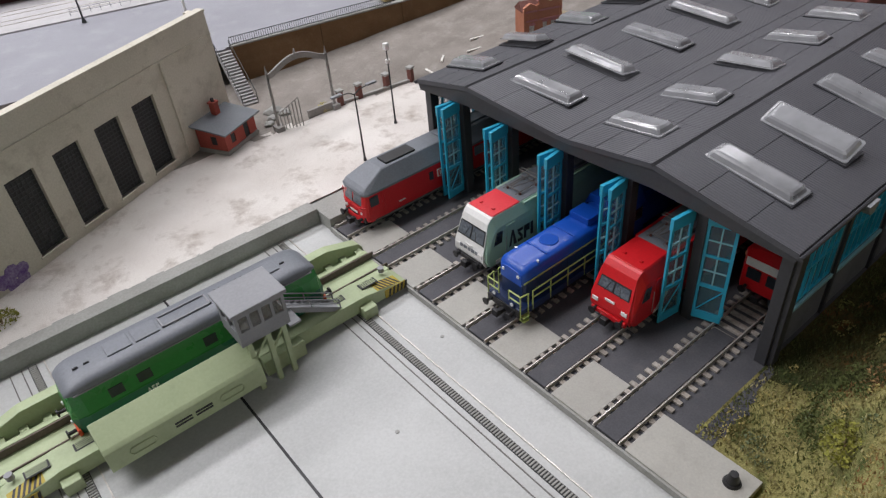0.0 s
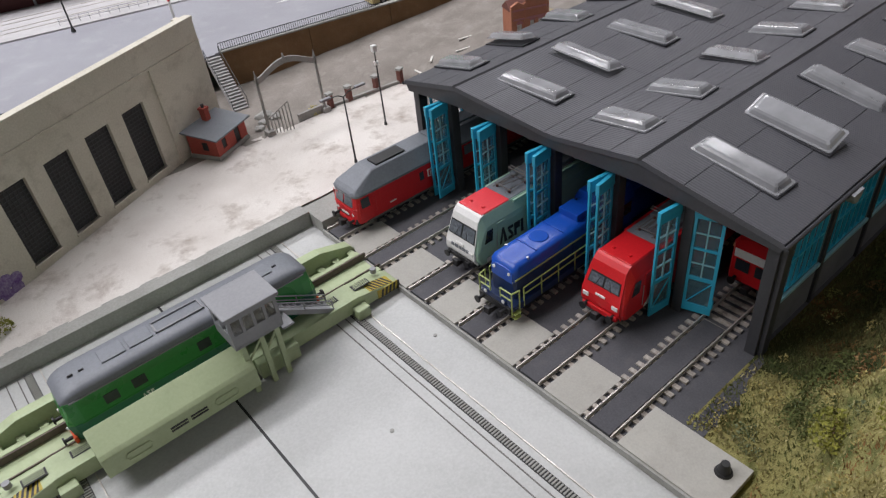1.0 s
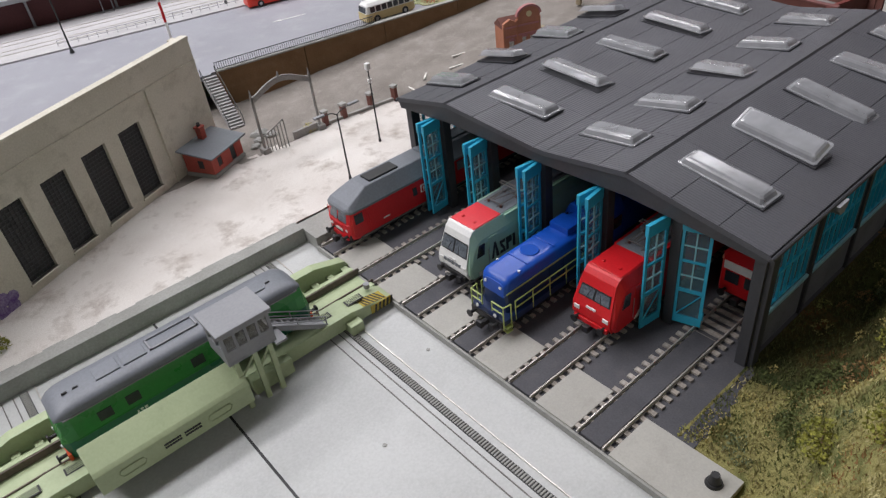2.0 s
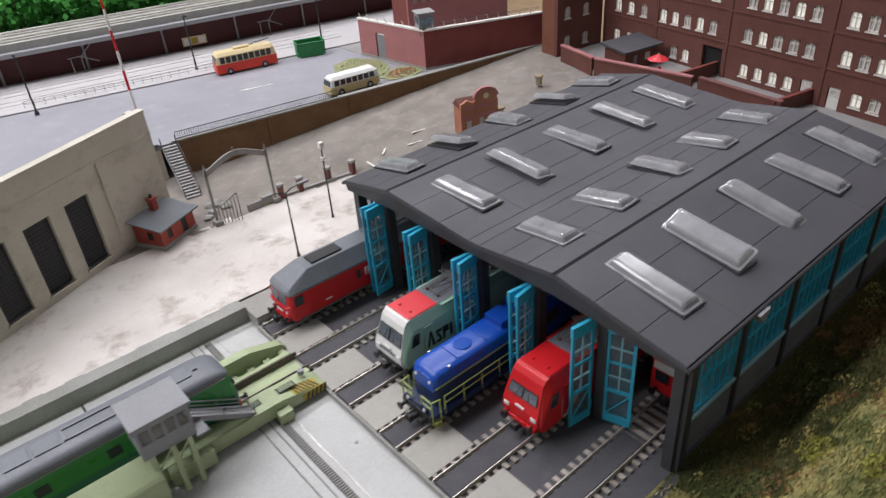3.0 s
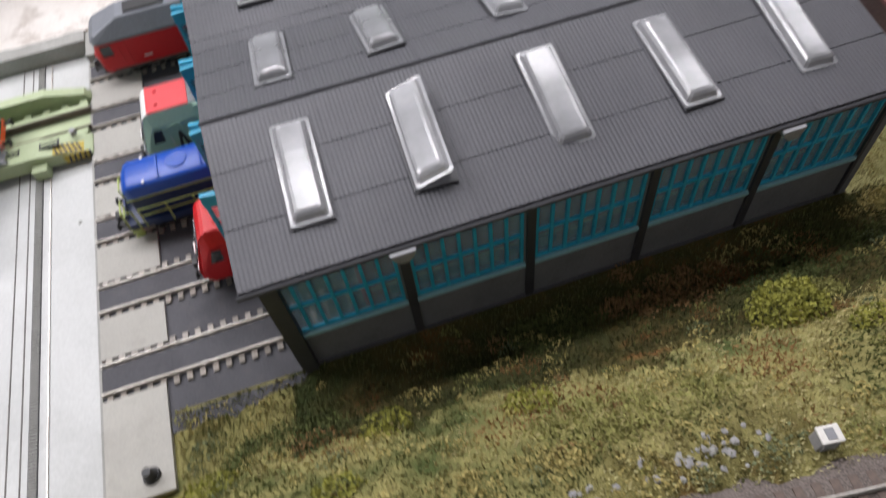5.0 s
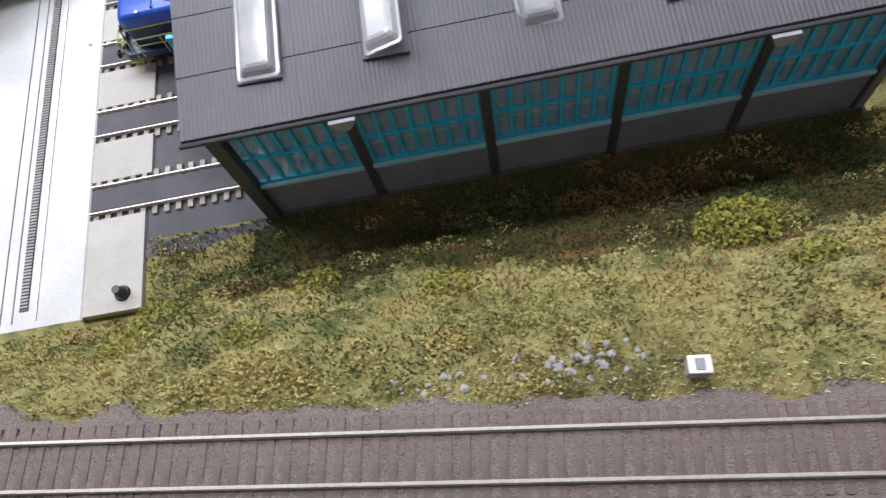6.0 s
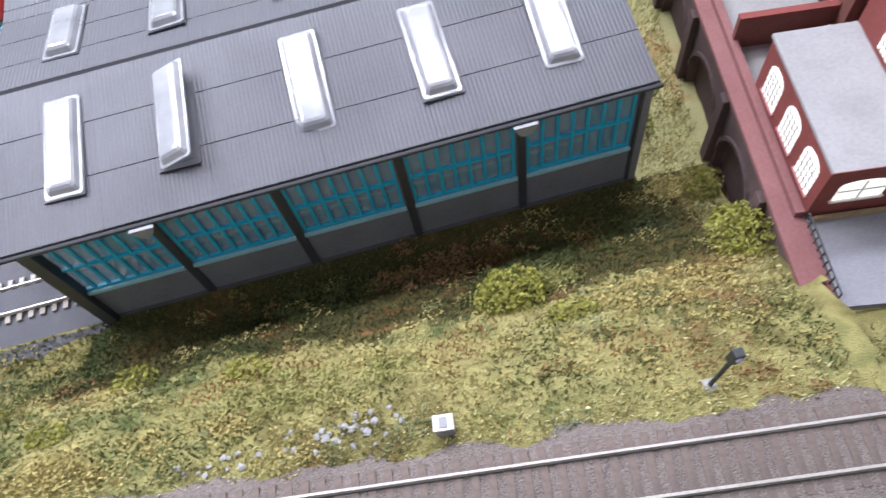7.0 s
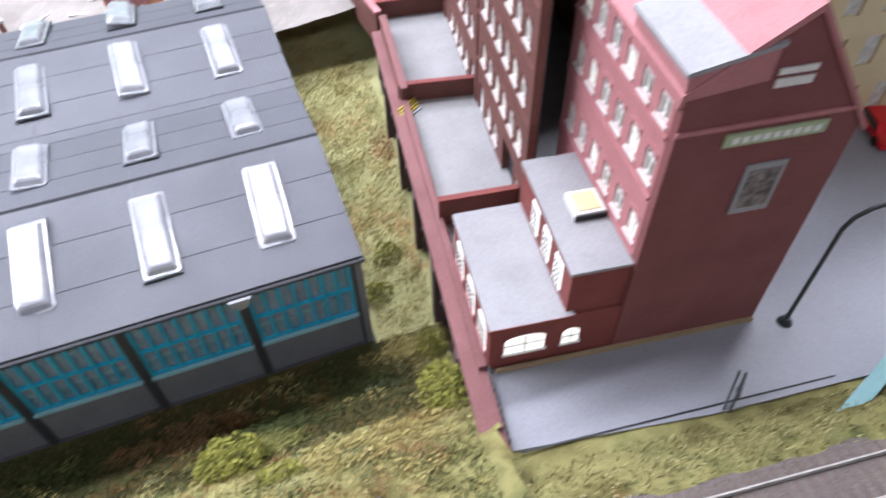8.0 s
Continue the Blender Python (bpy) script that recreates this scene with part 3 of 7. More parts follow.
def skylight(length, wide, label, lift=0.0):
    """A clear moulded hood on a flat rim, propped up by `lift` degrees; its long side runs down the slope (y)."""
    s = thing("skylight", label, "skylight", group="skylights on the shed roof")
    w, l, h = wide / 2, length / 2, 5.0
    bm = bmesh.new()
    secs = []
    for z, k in ((0.2, 0), (0.9, 0), (1.0, 1.3), (3.6, 2.4), (4.7, 3.6), (5.0, 5.0)):
        a, b = w - k, l - k * 1.1
        c = 1.2
        secs.append([(-a + c, -b, z), (a - c, -b, z), (a, -b + c, z), (a, b - c, z), (a - c, b, z), (-a + c, b, z), (-a, b - c, z), (-a, -b + c, z)])
    loft(bm, secs)
    if lift:
        turn = math.radians(lift)
        for v in bm.verts:
            px, pz = v.co.x, v.co.z
            v.co.x = px * math.cos(turn) + pz * math.sin(turn)
            v.co.z = pz * math.cos(turn) - px * math.sin(turn) + (w * math.sin(abs(turn)) + 0.3) * MM
    part("hood", bm, CLEAR, s, "cloudy clear plastic hood")
    part("frame", one_box(-w - 0.7, w + 0.7, -l - 0.7, l + 0.7, -0.8, 0.12), SHEDDARK, s, "black skylight frame")
    part("opening", one_box(-w + 2.2, w - 2.2, -l + 2.6, l - 2.6, 0.0, 0.3), SHEDDARK, s, "dark opening under hood")
    return s


def skylights():
    rng = random.Random(4)
    xs = (137, 193.5, 260, 322, 384)
    big = skylight(56, 19, "long clear plastic skylight hood on the roof")
    small = skylight(43, 19, "short clear plastic skylight hood on the roof")
    first = {id(big): True, id(small): True}
    for kind, y, (ya, za), (yb, zb) in ((big, 43.5, EAVE_R, RIDGE_R), (small, 122, RIDGE_R, VALLEY_A), (big, 202, VALLEY_B, RIDGE_L), (small, 279, RIDGE_L, EAVE_L)):
        slope = math.degrees(math.atan2(zb - za, yb - ya))
        for i, x in enumerate(xs):
            tip = (-1.5, -1.8, 2.6, -1.8, 1.0)[i] if y < 80 else rng.uniform(-3, 3)
            lid = rng.uniform(-2.2, 2.2)
            m = mpose(x, y, roof_z(y) + (1.9 if y > 250 else 0.9), slope + tip, lid, rng.uniform(-2.5, 2.5))
            prop = {(1, 43.5): -22.0, (1, 202): 11.0, (3, 202): 8.0, (1, 279): 12.0, (3, 279): 12.0, (2, 122): 5.0}.get((i, y))
            if prop:
                skylight(56 if kind is big else 43, 19, "clear plastic skylight hood propped open over black frame", prop).matrix_basis = m
                continue
            if first.pop(id(kind), False):
                kind.matrix_basis = m
            else:
                copy_thing(kind, m)


skylights()


def door_leaf():
    d = thing("shed_door", "open turquoise glazed shed door leaf", "door", group="open shed doors")
    h, w = 78.0, 17.5
    rows = ((6, 25), (27.4, 47.5), (49, 69.5))
    part("frame", pierced(bmesh.new(), w, h, 1.4, [(1.9, w - 1.9, a, b) for a, b in rows]), BLUEFRAME, d)
    part("pane", one_box(1.2, w - 1.2, 0.5, 0.9, 5, 70), DOORGLASS, d, "smoky blue pane")
    part("brace", rods([((2.0, 0.2, 6.5), (w - 2.0, 0.2, 24.5))], 0.4), BLUEFRAME, d)
    for a, b in rows[1:]:
        part("glazing_bar", one_box(w / 2 - 0.4, w / 2 + 0.4, 0.2, 1.2, a, b), DOORBAR, d, "pale glazing bar")
        part("glazing_bar", one_box(2.0, w - 2.0, 0.15, 1.25, (a + b) / 2 - 0.4, (a + b) / 2 + 0.4), DOORBAR, d, "pale glazing bar")
    part("head_rail", one_box(-0.3, w + 0.3, -0.6, 2.0, 70.5, 78.4, bevel=0.3), BLUEFRAME, d)
    part("hinge", rod(bmesh.new(), (w, 0.7, 6), (w, 0.7, 12), 0.9), BLUEFRAME, d)
    return d


def doors():
    leaf = door_leaf()
    used = False
    for y in (262, 210, 158, 106, 56):
        for s in (-1, 1):
            # hinged at the post, free edge out towards the pit, the two leaves forming a narrow V
            m = mpose(104.5 - 17.5 * math.cos(math.radians(7)), y + s * (1.2 + 17.5 * math.sin(math.radians(7))), 2.5, 0, 0, -s * 7)
            if y == 56 and s == -1:
                m = mpose(107, 50, 2.5, 0, 0, -72)
            if not used:
                leaf.matrix_basis, used = m, True
            else:
                copy_thing(leaf, m)


doors()


# ---------- rolling stock ----------
def hull(sections):
    """A body skinned over cross-sections: (x, half width at sill, half width at eaves, eaves height, roof height, sill height)."""
    rings = []
    for x, a, b, ze, zr, zs in sections:
        rings.append([(x, -a, zs), (x, a, zs), (x, a, zs + 2), (x, b, ze), (x, b * 0.82, ze + (zr - ze) * 0.6), (x, b * 0.45, zr - 0.3), (x, 0, zr),
                      (x, -b * 0.45, zr - 0.3), (x, -b * 0.82, ze + (zr - ze) * 0.6), (x, -b, ze), (x, -a, zs + 2)])
    return loft(bmesh.new(), rings)


def vault(x, b, z0, zt, shift=0.0, n=12):
    """A rounded roof cross-section from eaves to eaves."""
    pts = []
    for i in range(n + 1):
        t = math.pi * i / n
        c, q = -math.cos(t), math.sin(t)
        pts.append((x + shift * q, b * math.copysign(abs(c) ** 0.7, c), z0 + (zt - z0) * q ** 0.5))
    return pts


def bogies(loco, xs, axles=2, pitch=26):
    for x in xs:
        bm = bmesh.new()
        half = pitch * (axles - 1) / 2 + 9
        box(bm, x - half, x + half, -13, -11, 4, 9, bevel=0.5)
        box(bm, x - half, x + half, 11, 13, 4, 9, bevel=0.5)
        box(bm, x - half + 3, x + half - 3, -11, 11, 6, 9.5)
        for k in range(axles * 2):
            xx = x - half + 4 + k * (2 * half - 8) / (axles * 2 - 1)
            for s in (-1, 1):
                box(bm, xx - 1.5, xx + 1.5, s * 13 - 0.8, s * 13 + 0.8, 3.5, 7.5)
        bogie = part("bogie", bm, BLACK, loco, "black bogie frame")
        for k in range(axles):
            xx = x + (k - (axles - 1) / 2) * pitch
            bm = bmesh.new()
            for s in (-1, 1):
                rod(bm, (xx, s * 7.4, 6.4), (xx, s * 10, 6.4), 6.0, seg=20)
            rod(bm, (xx, -8, 6.4), (xx, 8, 6.4), 1.2)
            part("wheelset", bm, BLACK, bogie)


def buffers(loco, x=0.0, beam=BLACK):
    part("buffer_beam", one_box(x + 0.5, x + 2.5, -14, 14, 8, 13, bevel=0.4), beam, loco)
    for s in (-1, 1):
        bm = rod(bmesh.new(), (x - 4.5, s * 10, 11), (x + 1, s * 10, 11), 1.2, seg=10)
        rod(bm, (x - 5.3, s * 10, 11), (x - 4.4, s * 10, 11), 2.6, seg=14)
        part("buffer", bm, BLACK, loco)
    bm = bmesh.new()
    box(bm, x - 5, x + 2, -1.6, 1.6, 5.5, 9.0, bevel=0.3)
    box(bm, x - 7, x - 4, -2.4, 2.4, 6.0, 11, bevel=0.5)
    part("coupling", bm, BLACK, loco)


def glazing(loco, name, pts, label="dark glass"):
    """A thin pane on four corner points, 0.6 mm thick along its normal."""
    v = [Vector(p) for p in pts]
    n = (v[1] - v[0]).cross(v[3] - v[0]).normalized() * 0.35
    bm = bmesh.new()
    lo = [bm.verts.new((p - n) * MM) for p in v]
    hi = [bm.verts.new((p + n) * MM) for p in v]
    fs = [bm.faces.new(lo), bm.faces.new(hi)] + [bm.faces.new((lo[i], lo[(i + 1) % 4], hi[(i + 1) % 4], hi[i])) for i in range(4)]
    bmesh.ops.recalc_face_normals(bm, faces=fs)
    return part(name, bm, DARKGLASS, loco, label)


def pantograph(loco, x, z):
    a = [((x - 12, -6, z + 1.5), (x + 12, -6, z + 1.5)), ((x - 12, 6, z + 1.5), (x + 12, 6, z + 1.5)), ((x - 8, -8, z + 1.5), (x - 8, 8, z + 1.5)), ((x + 8, -8, z + 1.5), (x + 8, 8, z + 1.5)),
         ((x + 10, -3, z + 2.2), (x - 10, -1.5, z + 4.5)), ((x + 10, 3, z + 2.2), (x - 10, 1.5, z + 4.5)), ((x - 10, 0, z + 4.5), (x + 8, 0, z + 6.5)),
         ((x + 7, -10, z + 6.6), (x + 7, 10, z + 6.6)), ((x + 10, -10, z + 6.6), (x + 10, 10, z + 6.6)), ((x + 7, -9, z + 6.6), (x + 10, -9, z + 6.6)), ((x + 7, 9, z + 6.6), (x + 10, 9, z + 6.6))]
    p = part("pantograph", rods(a, 0.38), WEATHERED, loco, "folded dark metal pantograph")
    bm = bmesh.new()
    for dx in (-8, 8):
        for dy in (-6, 6):
            rod(bm, (x + dx, dy, z - 1), (x + dx, dy, z + 1.5), 1.0)
    part("insulator", bm, BRICKDARK, p)
    return p


def roof_box(loco, x0, x1, y0, y1, z0, z1, m=LOCOGREY, name="roof_box"):
    return part(name, one_box(x0, x1, y0, y1, z0, z1, bevel=0.5), m, loco)


def bars(parent, name, x0, z0, y, widths, h, m, gap=1.0, skew=0.0):
    """Plain upright bars in place of a painted word on a side facing -y."""
    x = x0
    for k, (w, hh) in enumerate(widths):
        t, q = h * hh, w * 0.4
        bm = bmesh.new()
        if k == 3:
            box(bm, x, x + q, y - 0.18, y + 0.1, z0, z0 + t)
        elif k % 3 == 0:
            prism(bm, [(x, z0), (x + q * 0.7, z0), (x + w * 0.62, z0 + t), (x + w * 0.4, z0 + t)], y - 0.18, y + 0.1, "y")
            prism(bm, [(x + w * 0.62, z0 + t), (x + w * 0.45, z0 + t), (x + w - q, z0), (x + w, z0)], y - 0.2, y + 0.1, "y")
        elif k % 3 == 1:
            box(bm, x, x + w, y - 0.18, y + 0.1, z0, z0 + t * 0.22)
            prism(bm, [(x, z0 + t * 0.7), (x + q, z0 + t * 0.75), (x + w, z0 + t * 0.3), (x + w - q, z0 + t * 0.25)], y - 0.2, y + 0.1, "y")
            box(bm, x, x + w, y - 0.18, y + 0.1, z0 + t * 0.78, z0 + t)
        else:
            box(bm, x, x + q, y - 0.18, y + 0.1, z0, z0 + t)
            box(bm, x + q - 0.1, x + w, y - 0.18, y + 0.1, z0 + t * 0.5, z0 + t)
        part(name, bm, m, parent, "dark painted bar")
        x += w + gap


def red_diesel():
    l = thing("red_diesel_locomotive", "red diesel locomotive with grey roof on shed track", "locomotive", 15, TRACKS[0], 0)
    skin = []
    for x, k in ((0.0, 0.62), (0.5, 0.76), (1.6, 0.88), (3.4, 0.96), (6.0, 1.0), (215, 1.0)):
        a = 16.5 * k
        rake = 2.2 if x < 6 else 0.0
        skin.append([(x + 1.0, -a * 0.97, 8.5), (x, -a, 11), (x, -a, 20.5), (x + rake, -a * 0.965, 32.5), (x + rake, a * 0.965, 32.5), (x, a, 20.5), (x, a, 11), (x + 1.0, a * 0.97, 8.5)])
    part("body", loft(bmesh.new(), skin), LOCORED, l, "glossy red body")
    rings = []
    for x, b, zt, flat in ((0.9, 10.8, 33.8, 0.9), (2.4, 14.6, 35.4, 0.86), (5, 16.2, 37.4, 0.82), (24, 16.4, 45.0, 0.58), (215, 16.4, 45.0, 0.58)):
        rings.append([(x, -b, 31.6), (x, -b, 33.4), (x, -b * flat, zt - 0.5), (x, -b * flat * 0.9, zt), (x, b * flat * 0.9, zt), (x, b * flat, zt - 0.5), (x, b, 33.4), (x, b, 31.6)])
    part("roof", loft(bmesh.new(), rings), LOCOGREY, l, "grey chamfered roof")
    part("sill_band", one_box(8, 214, -16.75, 16.75, 8.2, 9.6), WEATHERED, l, "grey line along the sill")
    part("nose_rail", rods([((-0.6, -11, 21.8), (-0.6, 11, 21.8)), ((-0.6, -11, 21.8), (2.5, -15.2, 21.8)), ((-0.6, 11, 21.8), (2.5, 15.2, 21.8))], 0.45), LOCORED, l)
    part("skirt", one_box(-0.4, 3, -10.5, 10.5, 7, 11.5, bevel=0.8), LOCORED, l)
    part("number_plate", one_box(-0.35, 0.3, -4.5, 4.5, 14.0, 15.6), WHITEPLAIN, l, "plain white bar")
    part("cab_door", one_box(16, 23, -16.75, -16.35, 10, 31, bevel=0.15), LOCORED, l)
    for x in (112, 160):
        roof_box(l, x, x + 9, -4, 4, 44.8, 46.2, WEATHERED, "roof_hatch")
    for a, b, y0, y1 in ((30, 58, -7, 5), (84, 96, -6, 6), (104, 150, -6, 6)):
        roof_box(l, a, b, y0, y1, 44, 46.5, BLACK if a == 30 else LOCOGREY, "roof_grille")
    for s in (-1, 1):
        glazing(l, "windscreen", [(0.35, s * 0.8, 22.8), (0.75, s * 11.0, 22.8), (2.3, s * 10.8, 30.6), (1.9, s * 0.8, 30.6)], "windscreen with painted pale reflections").data.materials[0] = PALEGLASS
        glazing(l, "side_window", [(5.5, s * 16.6, 22), (13, s * 16.6, 22), (13, s * 16.1, 30), (5.5, s * 16.1, 30)])
        glazing(l, "side_window", [(62, s * 16.6, 20), (66, s * 16.6, 20), (66, s * 16.2, 27), (62, s * 16.2, 27)])
        part("headlight", rod(bmesh.new(), (0.0, s * 10, 16), (1.8, s * 10, 16), 1.4, seg=12), WHITEPLAIN, l)
        part("handrail", rods([((3, s * 17, 14), (3, s * 17, 28)), ((18, s * 17, 14), (18, s * 17, 28))], 0.3), LOCORED, l)
    part("nose_stripe", one_box(-0.2, 1.6, -12, 12, 18.8, 19.6), LOCORED, l)
    part("number_bar", one_box(31, 37, -16.9, -16.3, 15, 16), WHITEPLAIN, l)
    part("emblem", one_box(70, 78, -17.0, -16.2, 20, 26.5), WHITEPLAIN, l, "plain white square mark")
    part("emblem_field", one_box(70.8, 77.2, -17.2, -16.9, 20.8, 25.7), LOCORED, l)
    part("emblem_bar", one_box(72, 73.4, -17.35, -17.1, 21.6, 25), WHITEPLAIN, l)
    part("emblem_bar", one_box(74.6, 76, -17.35, -17.1, 21.6, 25), WHITEPLAIN, l)
    for x in (86, 98, 110, 122):
        part("side_grille", one_box(x, x + 9, -16.9, -16.0, 22, 30), LOCOGREY, l)
    part("underframe", one_box(4, 212, -14, 14, 8, 10.5), BLACK, l)
    part("tank", one_box(88, 128, -13, 13, 3.5, 9, bevel=1), BLACK, l)
    bogies(l, (44, 172), 3, 19)
    buffers(l)


def box_cab_electric(name, label, x, y, body, front, roof_front, lettering):
    """A modern box locomotive with a sloping cab front."""
    l = thing(name, label, "locomotive", x, y, 0)
    w = 16.6
    side = [(3.0, 9), (0.8, 14), (1.2, 20), (8.5, 40.5), (11, 43.5), (14, 44.5), (212, 44.5), (212, 9)]
    bm = bmesh.new()
    rings = []
    for yy, k, drop in ((-w, 1.2, 11.0), (-w * 0.96, 0.6, 7.5), (-w * 0.74, 0.0, 0.0), (w * 0.74, 0.0, 0.0), (w * 0.96, 0.6, 7.5), (w, 1.2, 11.0)):
        rings.append([(xx + (k * 2.5 if xx < 20 else 0), yy, z - (drop if z > 40 else 0)) for xx, z in side])
    loft(bm, rings)
    part("body", bm, body, l)
    # cab front as a shell of its own
    f = [(2.6, 8.6), (0.3, 14), (0.7, 20), (8.0, 40.8), (10.6, 43.9), (13.5, 45.0), (13.5, 43.0), (9, 38), (3, 20), (3, 14), (5, 8.6)]
    prism(bm2 := bmesh.new(), f, -w * 0.87, w * 0.87, "y")
    for v in bm2.verts:
        if v.co.z > 37 * MM:
            v.co.y *= 0.85
    part("cab_front", bm2, front, l, "sloping cab front")
    hw, top = (13.2, 35.8) if lettering else (12.0, 34.2)
    low = 25.6 if lettering else 26.6
    glazing(l, "windscreen_surround", [(2.72 + (low - 25.6) * 0.351, -hw, low), (2.72 + (low - 25.6) * 0.351, hw, low), (2.72 + (top - 25.6) * 0.351, hw * 0.92, top), (2.72 + (top - 25.6) * 0.351, -hw * 0.92, top)], "black windscreen surround").data.materials[0] = BLACK
    for s in (-1, 1):
        a, b = s * 0.7, s * (12.4 if lettering else 11.2)
        z0, z1 = (26.6, 35) if lettering else (27.4, 33.4)
        glazing(l, "windscreen", [(2.3 + (z0 - 25.3) * 0.357, a, z0), (2.3 + (z0 - 25.3) * 0.357, b, z0), (2.3 + (z1 - 25.3) * 0.357, b * 0.94, z1), (2.3 + (z1 - 25.3) * 0.357, a, z1)], "windscreen with painted pale reflections").data.materials[0] = PALEGLASS
        glazing(l, "cab_window", [(9, s * (w + 0.1), 25), (16, s * (w + 0.1), 25), (17, s * (w + 0.1), 34), (12, s * (w + 0.1), 34)])
        part("headlight", one_box(0.0, 1.6, s * 11 - 2.2, s * 11 + 2.2, 16.5, 19.5, bevel=0.4), WHITEPLAIN, l)
        part("handrail", rods([((20, s * 17.1, 12), (20, s * 17.1, 28))], 0.3), STEEL, l)
        part("cab_door", one_box(21, 29, s * w - 0.25, s * w + 0.25, 12, 36, bevel=0.2), body, l)
    part("cab_roof", prism(bmesh.new(), [(-12.6, 43.6), (-11.6, 45.3), (11.6, 45.3), (12.6, 43.6)], 12.5, 38, "x", bevel=0.4), roof_front, l, "red roof over the cab")
    part("roof", prism(bmesh.new(), [(-12.4, 43.6), (-11.4, 45.0), (11.4, 45.0), (12.4, 43.6)], 38.2, 205, "x"), LOCOGREY, l, "grey roof deck")
    for a in (60, 92, 130):
        roof_box(l, a, a + 24, -10, 10, 44.8, 47.5)
    part("roof_marker", one_box(18, 20, -7, -5, 45, 46.4, bevel=0.3), roof_front, l)
    part("roof_marker", one_box(18, 20, 5, 7, 45, 46.4, bevel=0.3), roof_front, l)
    pantograph(l, 52, 45.6)
    part("skirt", one_box(4, 210, -14.5, 14.5, 7, 9.5), BLACK, l)
    for s in (-1, 1):
        part("roof_rail", one_box(40, 205, s * 13.4 - 0.9, s * 13.4 + 0.9, 42.2, 44.0, bevel=0.3), body, l)
        part("wiper", rods([((2.2, s * 6, 26.4), (4.4, s * 3.5, 32.4))], 0.2), BLACK, l)
    part("number_bar", one_box(0.0, 0.8, -3.5, 3.5, 21.4, 22.8), WHITEPLAIN, l, "plain white bar")
    part("bumper", one_box(-0.4, 2.4, -13, 13, 8.2, 11.8, bevel=0.6), BLACK if lettering else LOCORED, l)
    if lettering:
        bars(l, "lettering", 22.5, 17, -16.75, [(7.5, 1.0), (5, 0.82), (5.5, 0.82), (6, 0.82), (5, 0.82)], 13, BLACK, 1.0)
        for k, (yy, ww) in enumerate(((-9, 2.5), (-5.5, 3), (-1.5, 2.2), (1.8, 3.2), (6, 2.6))):
            part("front_lettering", one_box(0.2, 1.0, yy, yy + ww, 17.4, 20.0), LOCOGREY, l, "small grey painted bar")
        part("lower_stripe", one_box(10, 210, -17.0, -16.4, 9.2, 12.5), WHITEPLAIN, l)
    else:
        part("side_stripe", prism(bmesh.new(), [(22, 9.5), (28, 9.5), (36, 20), (30, 20)], -16.95, -16.4, "y"), WHITEPLAIN, l, "white diagonal side stripe")
        part("side_stripe", prism(bmesh.new(), [(22, 9.5), (28, 9.5), (36, 20), (30, 20)], 16.4, 16.95, "y"), WHITEPLAIN, l)
    bogies(l, (46, 168), 2, 28)
    buffers(l, 1.5)
    return l


